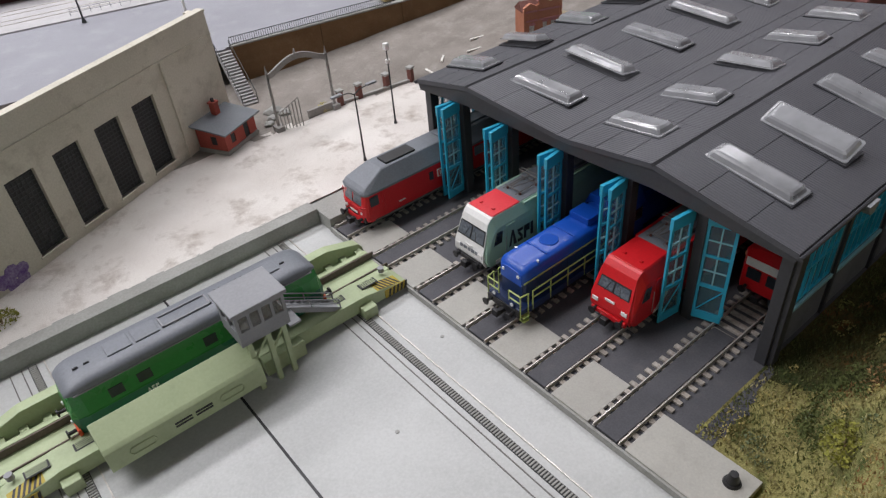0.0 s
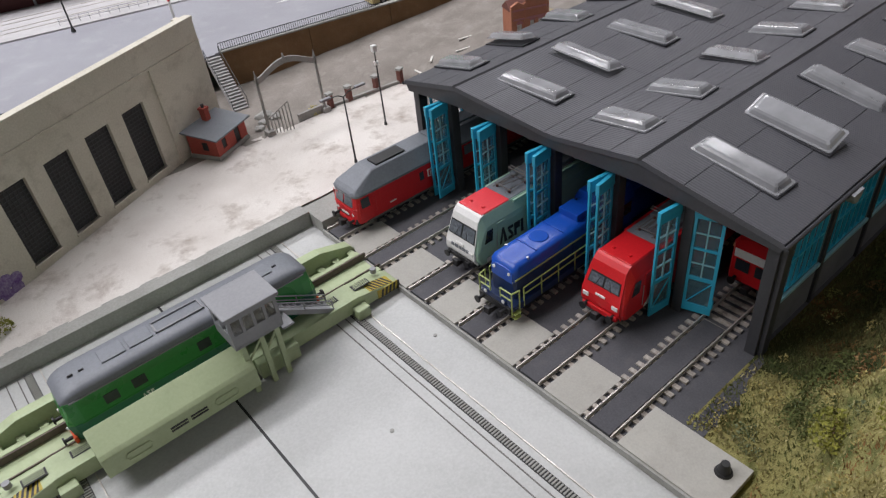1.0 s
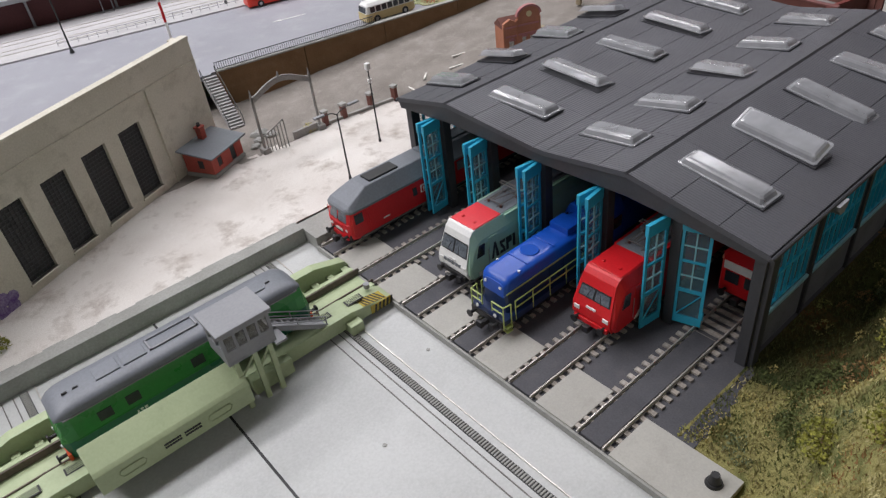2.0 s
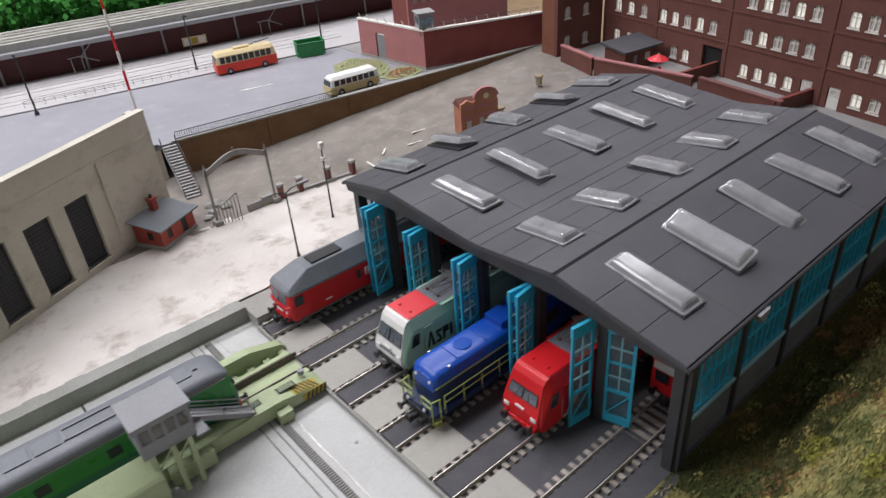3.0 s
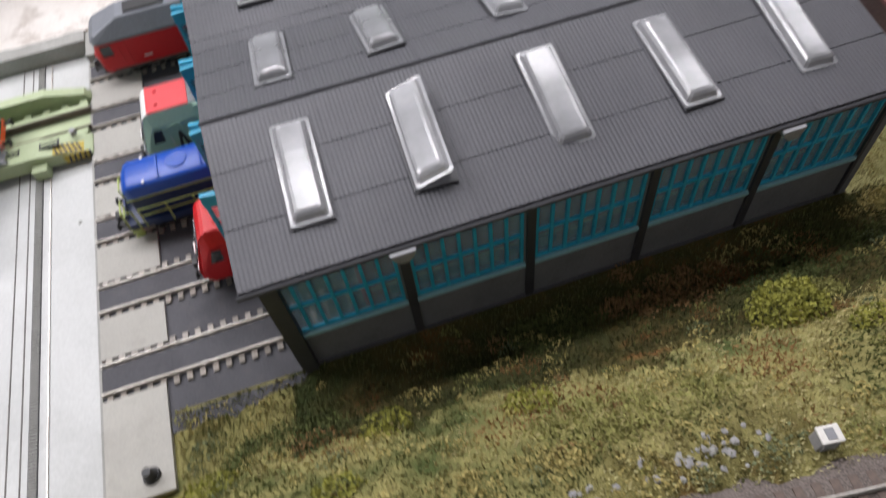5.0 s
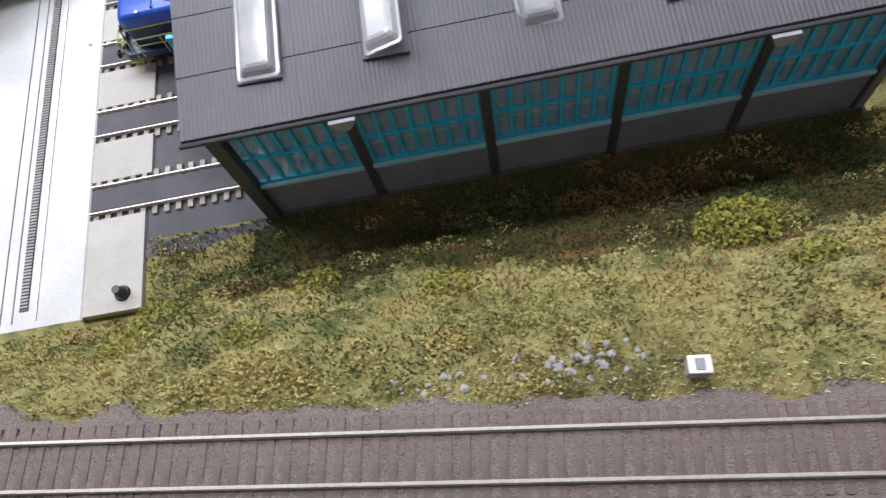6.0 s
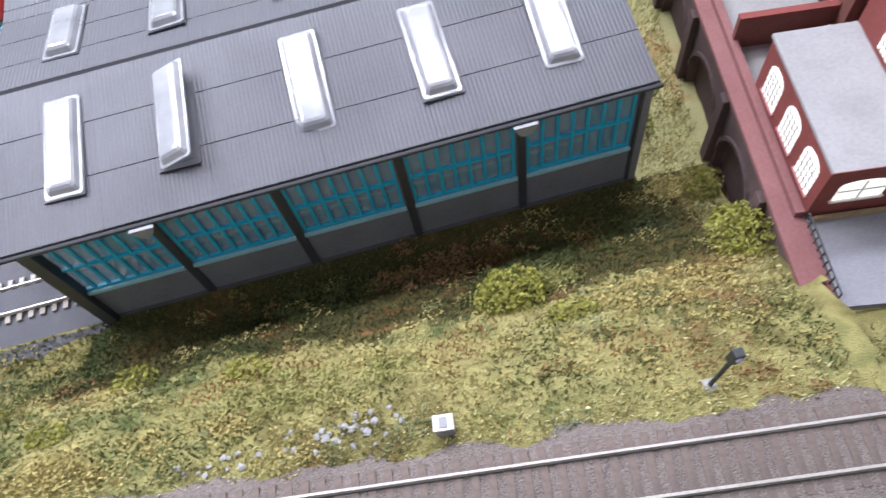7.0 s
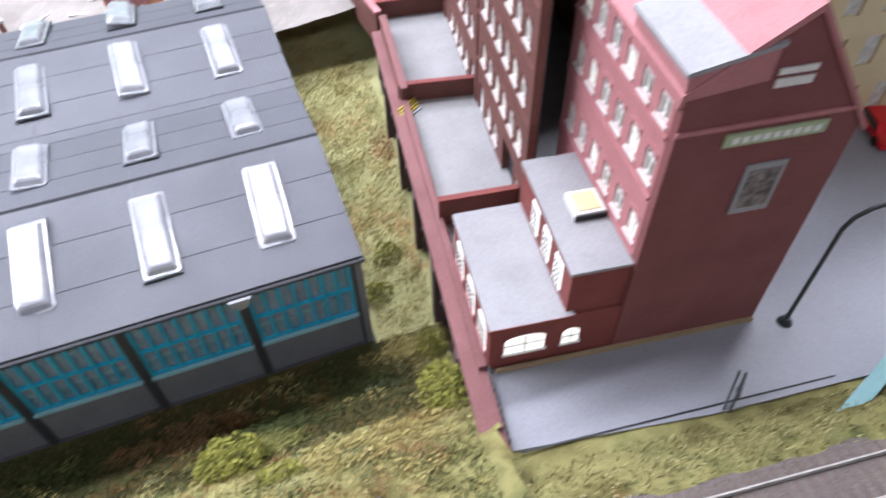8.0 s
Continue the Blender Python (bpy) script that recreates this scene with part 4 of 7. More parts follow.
def hood_diesel():
    l = thing("blue_diesel_locomotive", "blue hood locomotive with lime green railings", "locomotive", 24, TRACKS[3], 0)
    part("frame", one_box(2, 196, -15, 15, 10, 13.5, bevel=0.5), NAVY, l)
    part("side_sill", one_box(8, 196, -15.6, -14.9, 9.5, 14.2), NAVY, l)
    rings = []
    for x, a, zt in ((9, 9.2, 36), (10.5, 10.8, 38), (13, 11.2, 39.6), (94, 11.2, 39.6)):
        rings.append([(x, -a, 13.5), (x, -a, zt - 9), (x, a, zt - 9), (x, a, 13.5)])
    part("hood", loft(bmesh.new(), rings), NAVY, l, "dark blue lower hood")
    rings = []
    for x, a, zt in ((8.8, 9.4, 36.6), (10.3, 11.0, 38.8), (13, 11.5, 40.4), (94, 11.5, 40.4)):
        rings.append([(x, -a, zt - 10)] + vault(x, a, zt - 5, zt, n=14) + [(x, a, zt - 10)])
    rings.insert(0, [(8.6, y, z) for _, y, z in rings[0]])
    rings.insert(0, [(8.3, y * 0.98, z - 0.2) for _, y, z in rings[0]])
    rings.insert(0, [(8.25, y * 0.96, z - 0.3) for _, y, z in rings[0]])
    part("hood_top", loft(bmesh.new(), rings), BLUEPAINT, l, "bright blue hood top", smooth=True)
    part("stripe", one_box(8.3, 92, -11.8, -11.4, 29.4, 30.4), LIME, l)
    part("stripe", one_box(8.3, 8.9, -9.4, 9.4, 27.0, 28.0), LIME, l)
    for x in (30, 55):
        roof_box(l, x, x + 1.2, -9, 9, 40.2, 41.0, BLUEPAINT, "roof_rib")
    roof_box(l, 70, 84, -8, 8, 40, 45, BLUEPAINT, "exhaust_housing")
    # cab and rear hood inside the shed
    part("cab", prism(bmesh.new(), [(-15, 13.5), (-15, 38), (-11, 46), (11, 46), (15, 38), (15, 13.5)], 94, 122, "x", bevel=0.6), BLUEPAINT, l, "blue driver cab")
    for s in (-1, 1):
        glazing(l, "cab_window", [(98, s * 15.1, 27), (118, s * 15.1, 27), (118, s * 15.1, 36), (98, s * 15.1, 36)])
        glazing(l, "front_window", [(93.8, s * 12, 31), (93.8, s * 13.8, 31), (93.8, s * 12.8, 38), (93.8, s * 12, 38)])
        part("headlight", rod(bmesh.new(), (0.4, s * 8, 16), (1.4, s * 8, 16), 1.3, seg=12), WHITEPLAIN, l)
    part("rear_hood", prism(bmesh.new(), [(-11, 13.5), (-11, 38), (-9, 40), (9, 40), (11, 38), (11, 13.5)], 122, 190, "x", bevel=0.5), BLUEPAINT, l)
    # railings along both sides and the front platform
    for s in (-1, 1):
        y = s * 15.4
        part("side_railing", rods([((12, y, 25), (92, y, 25)), ((12, y, 19.5), (92, y, 19.5))] + [((x, y, 10), (x, y, 25)) for x in (12, 28, 44, 60, 76, 92)], 0.45), LIME, l, "lime green side railing")
        part("front_railing", rods([((2, s * 4.5, 25), (2, s * 14.5, 25)), ((2, s * 4.5, 19.5), (2, s * 14.5, 19.5)), ((2, s * 4.5, 13), (2, s * 4.5, 25)), ((2, s * 14.5, 6), (2, s * 14.5, 25)), ((2, s * 14.5, 25), (8, s * 15.4, 25)), ((8, s * 15.4, 5), (8, s * 15.4, 25))], 0.5), LIME, l, "lime green front railing")
        for z in (5.0, 8.5):
            part("step", one_box(2.5, 7.5, s * 15.4 - 1.6, s * 15.4 + 1.2, z - 0.4, z + 0.2), LIME, l)
    part("end_panel", one_box(1.0, 2.2, -10, 10, 13.5, 17.5), NAVY, l, "navy end panel")
    part("fan", rod(bmesh.new(), (42, 0, 40.2), (42, 0, 40.9), 6.5, 6.0, seg=28), BLUEPAINT, l, "round roof fan cover", smooth=True)
    for s in (-1, 1):
        part("lamp", rod(bmesh.new(), (7.6, s * 6.5, 33), (8.8, s * 6.5, 33), 1.1, seg=12), WHITEPLAIN, l)
        part("lifting_eye", rod(bmesh.new(), (22, s * 9.5, 38.6), (22, s * 9.5, 40.2), 0.9, seg=10), STEEL, l)
    for x in (20, 34, 48, 62, 76):
        part("side_door", one_box(x, x + 11, -11.5, -11.1, 15, 28, bevel=0.1), NAVY, l)
    part("air_tank", rod(bmesh.new(), (84, -11, 6.5), (112, -11, 6.5), 3.2, seg=16), BLACK, l)
    bogies(l, (40, 150), 3, 17)
    buffers(l, 0)


def red_coach():
    l = thing("red_railcar", "dark red railcar standing inside the shed", "railcar", 146, TRACKS[5], 0)
    part("body", hull([(0, 14, 13.5, 36, 42, 9), (3, 16, 15.6, 36, 44, 9), (250, 16, 15.6, 36, 44, 9)]), LOCORED, l, "red body")
    part("end_panel", one_box(-0.5, 0.6, -13, 13, 27, 33, bevel=0.2), WHITEPLAIN, l, "cream end band")
    for s in (-1, 1):
        part("side_band", one_box(3, 248, s * 16.1 - 0.25, s * 16.1 + 0.25, 30.5, 33), CREAM, l)
        glazing(l, "end_window", [(-0.6, s * 2, 18), (-0.6, s * 11, 18), (-0.6, s * 11, 26), (-0.6, s * 2, 26)])
        for x in range(14, 236, 16):
            glazing(l, "side_window", [(x, s * 16.25, 22), (x + 11, s * 16.25, 22), (x + 11, s * 16.1, 30), (x, s * 16.1, 30)])
    bogies(l, (40, 210), 2, 28)
    buffers(l)


def green_diesel():
    l = thing("green_diesel_locomotive", "two-tone green diesel locomotive with grey roof on the traverser", "locomotive", -214, 232, 1)
    L = 160
    lower, upper, roof = [], [], []
    for x, k in ((0, 0.80), (3, 0.93), (9, 1.0), (L - 9, 1.0), (L - 3, 0.93), (L, 0.80)):
        a = 15.8 * k
        lower.append([(x + (1.5 if x < 5 else 0), -a, 9), (x, -a * 1.01, 21), (x, a * 1.01, 21), (x + (1.5 if x < 5 else 0), a, 9)])
        sh = 2.5 if x < 2 else (-2.5 if x > L - 2 else 0)
        upper.append([(x, -a * 1.0, 21), (x + sh * 0.7, -a * 0.98, 31), (x + sh, -a * 0.91, 36.5), (x + sh, a * 0.91, 36.5), (x + sh * 0.7, a * 0.98, 31), (x, a, 21)])
    for x, k, zt in ((2.0, 0.80, 38.0), (3.5, 0.88, 39.5), (6, 0.95, 41.4), (10, 1.0, 42.8), (16, 1.0, 43.5), (L - 16, 1.0, 43.5), (L - 10, 1.0, 42.8), (L - 6, 0.95, 41.4), (L - 3.5, 0.88, 39.5), (L - 2.0, 0.80, 38.0)):
        roof.append(vault(x, 14.7 * k, 36.0, zt))
    part("lower_body", loft(bmesh.new(), lower), DARKGREEN, l, "dark green lower body")
    part("upper_body", loft(bmesh.new(), upper), MIDGREEN, l, "bright green upper band")
    part("roof", loft(bmesh.new(), roof), LOCOGREY, l, "matt grey rounded roof", smooth=True)
    for s in (-1, 1):
        for x in (22, 38, 78, 120):
            glazing(l, "side_window", [(x, s * 15.85, 24.5), (x + 8, s * 15.85, 24.5), (x + 8, s * 15.6, 31), (x, s * 15.6, 31)])
        for x0, d in ((1.2, 1), (L - 1.2, -1)):
            glazing(l, "windscreen", [(x0, s * 1, 24), (x0, s * 11.5, 24), (x0 + d * 1.6, s * 11.0, 32), (x0 + d * 1.6, s * 1, 32)], "cream tinted windscreen").data.materials[0] = CREAM
            part("headlight", rod(bmesh.new(), (x0 - d * 2.2, s * 9, 17), (x0, s * 9, 17), 1.3, seg=12), WHITEPLAIN, l)
    for s in (-1, 1):
        part("gutter", one_box(6, L - 6, s * 14.75 - 0.3, s * 14.75 + 0.3, 36.2, 37.0), CABGREY, l, "pale line along the eaves")
        part("waist_line", one_box(7, L - 7, s * 15.95 - 0.15, s * 15.95 + 0.15, 20.7, 21.3), MIDGREEN, l)
    for x in (-0.5, L - 1.5):
        part("buffer_beam", one_box(x, x + 2, -14, 14, 8.5, 13, bevel=0.4), ORANGE, l, "orange red buffer beam")
    # roof fittings: long raised panel, hatch frames, fans
    bm = bmesh.new()
    for z in ((-5.5, -4.7), (4.7, 5.5)):
        box(bm, 62, 92, z[0], z[1], 43, 44.4)
    box(bm, 62, 63, -5.5, 5.5, 43, 44.4)
    box(bm, 91, 92, -5.5, 5.5, 43, 44.4)
    part("roof_frame", bm, CABGREY, l)
    for a, b in ((30, 44), (46, 60), (126, 138)):
        roof_box(l, a, b, -6, 6, 43, 44.2)
    roof_box(l, 96, 104, -5, 5, 43, 44.0)
    for x in (98, 101, 112, 116):
        part("exhaust", rod(bmesh.new(), (x, 2, 43), (x, 2, 45.2), 1.1, seg=12), BLACK, l)
    for x in (12, 18, 140):
        part("horn", rod(bmesh.new(), (x, -2, 43.8), (x + 3, -2, 43.8), 0.6, seg=8), BLACK, l)
    bars(l, "lettering", 40, 15, -16.1, [(1.8, 1), (1.8, 1), (1.8, 1)], 3.2, WHITEPLAIN, 0.6)
    bars(l, "lettering", 112, 15, -16.1, [(1.2, 1), (1.2, 1), (1.2, 1), (1.2, 1)], 2.4, WHITEPLAIN, 0.5)
    part("underframe", one_box(4, L - 4, -13, 13, 7.5, 10), BLACK, l)
    bogies(l, (36, L - 36), 2, 26)
    for x, d in ((0, 1), (L, -1)):
        for s in (-1, 1):
            bm = rod(bmesh.new(), (x - d * 5, s * 10, 11), (x, s * 10, 11), 1.1, seg=10)
            rod(bm, (x - d * 5.8, s * 10, 11), (x - d * 4.8, s * 10, 11), 2.5, seg=14)
            part("buffer", bm, BLACK, l)


red_diesel()
box_cab_electric("mint_electric_locomotive", "mint and white electric locomotive with red cab roof", 41, TRACKS[2], MINT, WHITEPLAIN, CORALRED, True)
hood_diesel()
box_cab_electric("red_electric_locomotive", "red electric locomotive with sloping cab", 64, TRACKS[4], LOCORED, LOCORED, LOCORED, False)
red_coach()
green_diesel()


# ---------- traverser ----------
def traverser():
    t = thing("traverser", "pale green traverser bridge with control cab", "traverser", 0, 0, 0)
    A, B = -262.0, 1.0
    # near deck with tapered ends, and the raised far girder
    part("near_girder", prism(bmesh.new(), [(A, 1.5), (A + 4, 3.5), (A + 32, 9), (B - 34, 9), (B - 4, 3.5), (B, 1.5), (B, -2), (A, -2)], 203, 221, "y", bevel=0.5), PALEGREEN, t)
    part("far_girder", prism(bmesh.new(), [(A, 2), (A + 3, 6), (A + 26, 13), (B - 28, 13), (B - 3, 6), (B, 2), (B, -2), (A, -2)], 258, 266, "y", bevel=0.5), PALEGREEN, t)
    part("deck", one_box(A + 1, B - 1, 221.2, 257.8, -3.5, -0.6), PALEGREEN, t)
    part("inner_walkway", one_box(A + 2, B - 2, 221.4, 227.4, -0.5, 3.6, bevel=0.3), PALEGREEN, t)
    part("inner_walkway", one_box(A + 2, B - 2, 248, 252, -0.5, 3.2, bevel=0.3), PALEGREEN, t)
    for y in (226.8, 245.2):
        part("rail", one_box(A, B + 0.5, y - 0.45, y + 0.45, -0.5, 4.6), RAIL_SIDE, t)
    for x in [A + 8 + i * 13 for i in range(20)]:
        part("cross_member", one_box(x, x + 5, 246, 258, -0.6, 2.4), PALEGREEN, t)
    for x0 in (A + 16, A + 42, B - 58, B - 32):
        grid = part("deck_grille", one_box(x0, x0 + 13, 210, 216, 8.6, 9.25), BLACK, t, "dark slotted grille")
        for k in range(4):
            part("slot_bar", one_box(x0 + 1, x0 + 12, 211 + k * 1.3, 211.5 + k * 1.3, 9.2, 9.5), PALEGREEN, grid)
    # hazard stripes on the tapered tips
    for x0, sgn in ((B - 2, -1), (A + 2, 1)):
        plate = part("hazard_plate", one_box(min(x0, x0 + sgn * 17), max(x0, x0 + sgn * 17), 202.4, 202.95, -2, 4.5), YELLOW, t, "black and yellow hazard plate")
        for k in range(5):
            xx = x0 + sgn * (1.5 + k * 3.3)
            part("stripe", prism(bmesh.new(), [(xx, -1.8), (xx + 1.5, -1.8), (xx + 3.0, 4.3), (xx + 1.5, 4.3)], 202.1, 202.6, "y"), BLACK, plate)
    # striped hazard panels on the sloping ends of the deck
    for x0, sgn in ((B, -1), (A, 1)):
        def top(d):
            return 3.6 + (d - 4.0) * 5.4 / 29.0
        plate = part("hazard_panel", prism(bmesh.new(), [(x0 + sgn * 5, top(5)), (x0 + sgn * 24, top(24)), (x0 + sgn * 24, top(24) + 0.3), (x0 + sgn * 5, top(5) + 0.3)], 203.5, 213, "y"), YELLOW, t, "black and yellow hazard panel")
        for k in range(6):
            a = 5.4 + k * 3.0
            bm = bmesh.new()
            q = [(a, 203.6), (a + 1.5, 203.6), (min(a + 5, 23.8), 212.9), (min(a + 3.5, 23.6), 212.9)]
            lo = [bm.verts.new(((x0 + sgn * d) * MM, y * MM, (top(d) + 0.2) * MM)) for d, y in q]
            hi = [bm.verts.new(((x0 + sgn * d) * MM, y * MM, (top(d) + 0.45) * MM)) for d, y in q]
            fs = [bm.faces.new(lo), bm.faces.new(hi)] + [bm.faces.new((lo[i], lo[(i + 1) % 4], hi[(i + 1) % 4], hi[i])) for i in range(4)]
            bmesh.ops.recalc_face_normals(bm, faces=fs)
            part("stripe", bm, BLACK, plate)
    # lifting pegs and running blocks on the near side
    for x in (-34, -228):
        part("running_block", one_box(x - 5, x + 5, 196, 206, -4.6, 3.5, bevel=0.8), PALEGREEN, t)
    for x in (B - 10, A + 10):
        part("lamp", rod(bmesh.new(), (x, 219, 7), (x, 219, 10.5), 2.2, seg=16), CABGREY, t)
    # motor housing beside the locomotive: long box with a sloping lid
    part("motor_housing", prism(bmesh.new(), [(200, 3), (200, 31), (186, 22.5), (184, 20.5), (184, 6.5)], -209, -117, "x", bevel=0.6), PALEGREEN, t, "long pale green housing with sloping lid")
    for x in (-190, -138):
        part("handle", rods([((x - 6, 183.7, 16), (x + 6, 183.7, 16)), ((x - 6, 183.7, 11), (x + 6, 183.7, 11)), ((x - 6, 183.7, 11), (x - 7.4, 183.7, 13.5)), ((x - 7.4, 183.7, 13.5), (x - 6, 183.7, 16)), ((x + 6, 183.7, 11), (x + 7.4, 183.7, 13.5)), ((x + 7.4, 183.7, 13.5), (x + 6, 183.7, 16))], 0.3), PALEGREEN, t)
    for k in range(4):
        part("vent_slot", one_box(-172 + (k % 2) * 12, -162 + (k % 2) * 12, 183.7, 184.2, 12 + (k // 2) * 2.2, 13.2 + (k // 2) * 2.2), BLACK, t)
    # control cab on a lattice frame
    cab = part("cab", pierced(bmesh.new(), 31, 22, 1.4, [(2 + i * 7.2, 7.4 + i * 7.2, 9, 19) for i in range(4)]), CABGREY, t, "grey control cab with windows")
    cab.matrix_basis = mpose(-123, 188, 37)
    part("cab_wall", one_box(0, 31, 23.6, 25, 0, 22), CABGREY, cab)
    for x in (0, 29.6):
        bm = pierced(bmesh.new(), 22, 22, 1.4, [(2, 9.5, 9, 19), (12, 19.5, 9, 19)])
        side = part("cab_wall", bm, CABGREY, cab)
        side.matrix_basis = mpose(x + 1.4, 1.5, 0, 0, 0, 90)
    part("cab_floor", one_box(0, 31, 0, 25, -1.2, 0.4), CABGREY, cab)
    part("cab_pane", one_box(1, 30, 0.8, 1.1, 8, 20), thin_glass("cab_glazing", (0.35, 0.34, 0.30), 0.25), cab)
    part("cab_roof", one_box(-2, 33, -2, 27, 22, 24.5, bevel=0.7), CABGREY, cab, "overhanging grey cab roof")
    for x in (-120, -108, -98):
        part("cab_support", one_box(x, x + 3, 189, 192, -3, 37), PALEGREEN, t)
    part("cab_brace", rods([((-119, 190, 20), (-107, 190, 34)), ((-107, 190, 20), (-97, 190, 34))], 0.8), PALEGREEN, t)
    part("hanger", one_box(-205, -121, 200.2, 203, 2, 8), PALEGREEN, t)
    part("landing", one_box(-92, -84, 192, 214, 28, 29.5, bevel=0.3), CABGREY, t)
    part("gear_case", one_box(-112, -84, 196, 202.8, -3, 9, bevel=0.8), PALEGREEN, t)
    # stair from the cab down to the deck
    st = part("stair_stringer", prism(bmesh.new(), [(-90, 30), (-88, 33), (-50, 9), (-53, 7)], 205, 206, "y"), CABGREY, t, "grey stair down from the cab")
    part("stair_stringer", prism(bmesh.new(), [(-90, 30), (-88, 33), (-50, 9), (-53, 7)], 214, 215, "y"), CABGREY, t)
    for k in range(9):
        x, z = -87 + k * 4.1, 31 - k * 2.55
        part("tread", one_box(x - 1.8, x + 1.8, 206, 214, z - 0.3, z + 0.3), CABGREY, st)
    for y in (205.5, 214.5):
        part("stair_rail", rods([((-89, y, 39), (-51, y, 16)), ((-89, y, 35.5), (-51, y, 12.5)), ((-89, y, 31), (-89, y, 39)), ((-70, y, 20), (-70, y, 27.5)), ((-51, y, 9), (-51, y, 16))], 0.45), CABGREY, st)


traverser()


def pit_details():
    """Running rails, toothed rack and expansion joints in the pit floor."""
    for x0 in (-38, -222):
        p = thing("pit_rack", "dark toothed rack with steel running rails in the pit floor", "rack rail", 0, 0, 0, group="pit racks")
        part("rack_bed", one_box(x0 - 2.6, x0 + 2.6, -30, 316, -5.2, -4.6), BLACK, p)
        bm = bmesh.new()
        for k in range(172):
            y = -28 + k * 2.0
            box(bm, x0 - 2.2, x0 + 2.2, y, y + 1.0, -4.7, -4.1)
        tagged(part("tooth", bm, CURB, p), kind="stuff")
        for dx in (-6.5, 7.5, -13.5):
            part("running_rail", one_box(x0 + dx - 0.35, x0 + dx + 0.35, -36, 316, -5.1, -4.2 if dx > 0 else -4.7), RAIL if dx > 0 else WEATHERED, p)
    for x in (-132,):
        solid("joint", one_box(x - 0.8, x + 0.8, -42, 316, -5.1, -4.85), BLACK, "dark joint between pit floor panels", "joint", "structure")
    knob = thing("end_stop_knob", "black rubber end stop on the concrete apron", "knob", 23, -32, 0.6)
    part("foot", rod(bmesh.new(), (0, 0, 0), (0, 0, 1.5), 4.6, 4.0, seg=20), BLACK, knob)
    part("cap", rod(bmesh.new(), (0, 0, 1.5), (0, 0, 7), 3.4, 2.2, seg=20), BLACK, knob)
    for x, y in ((-78, 110), (-101, 62), (-12, 150), (-60, 20), (-150, 80)):
        solid("screw_head", rod(bmesh.new(), (0, 0, 0), (0, 0, 0.4), 1.3, seg=14), CURB, "small round screw head in the pit floor", "screw", x=x, y=y, z=-5, group="screws in the pit floor")


pit_details()


# ---------- yard on the far side of the pit ----------
def concrete_hall():
    """The stained concrete wall with four tall latticed windows."""
    h = thing("concrete_hall", "stained grey concrete hall wall with four dark windows", "building", -300, 346, 0, math.degrees(math.atan(0.5)))
    c = math.sqrt(1.25)
    def u(x):
        return (x + 300) * c
    wins = [(u(a), u(b), 15.5, 78) for a, b in ((-184, -162), (-147, -125.5), (-111, -88.5), (-75, -53))]
    part("wall", pierced(bmesh.new(), u(22), 119, 7, wins, w0=-1), PLASTER, h)
    part("end_wall", one_box(u(22) - 7, u(22), 7.1, 18, 46, 118), PLASTER, h)
    part("coping", one_box(0, u(22) + 0.5, -0.8, 7.8, 118, 120.5, bevel=0.4), PLASTER, h)
    part("string_course", one_box(0, u(22), -0.9, 0.1, 98, 99.4), PLASTER, h)
    part("downpipe", rod(bmesh.new(), (u(-38), -1.2, 0), (u(-38), -1.2, 98), 0.9), PLASTER, h)
    for a, b, z0, z1 in wins:
        w = part("window", one_box(a + 0.1, b - 0.1, 4.0, 4.8, z0, z1), DARKWIN, h, "dark latticed window")
        bm = bmesh.new()
        n = 7
        for k in range(n + 1):
            x = a + (b - a) * k / n
            box(bm, max(x - 0.3, a), min(x + 0.3, b), 3.2, 4.0, z0, z1)
        for k in range(19):
            z = z0 + (z1 - z0) * k / 18
            box(bm, a, b, 3.3, 3.9, max(z - 0.3, z0), min(z + 0.3, z1))
        part("lattice", bm, SHEDDARK, w)
        part("sill", one_box(a - 1.5, b + 1.5, -1.4, 3.0, z0 - 2.2, z0, bevel=0.3), PLASTER, w)
    # sprayed patch of purple colour near the ground
    bm = bmesh.new()
    for k, (x, z, r) in enumerate(((u(-214), 17, 6), (u(-206), 20, 6), (u(-199), 18, 5), (u(-209), 11, 5), (u(-201), 11, 5))):
        rod(bm, (x, -0.3 - k * 0.05, z), (x, 0.2, z), r, seg=9)
    part("graffiti", bm, mat("purple_spray", (0.12, 0.05, 0.22), (0.3, 0.25, 0.38), 0.7, coarse=120), h, "purple sprayed graffiti patch")


concrete_hall()


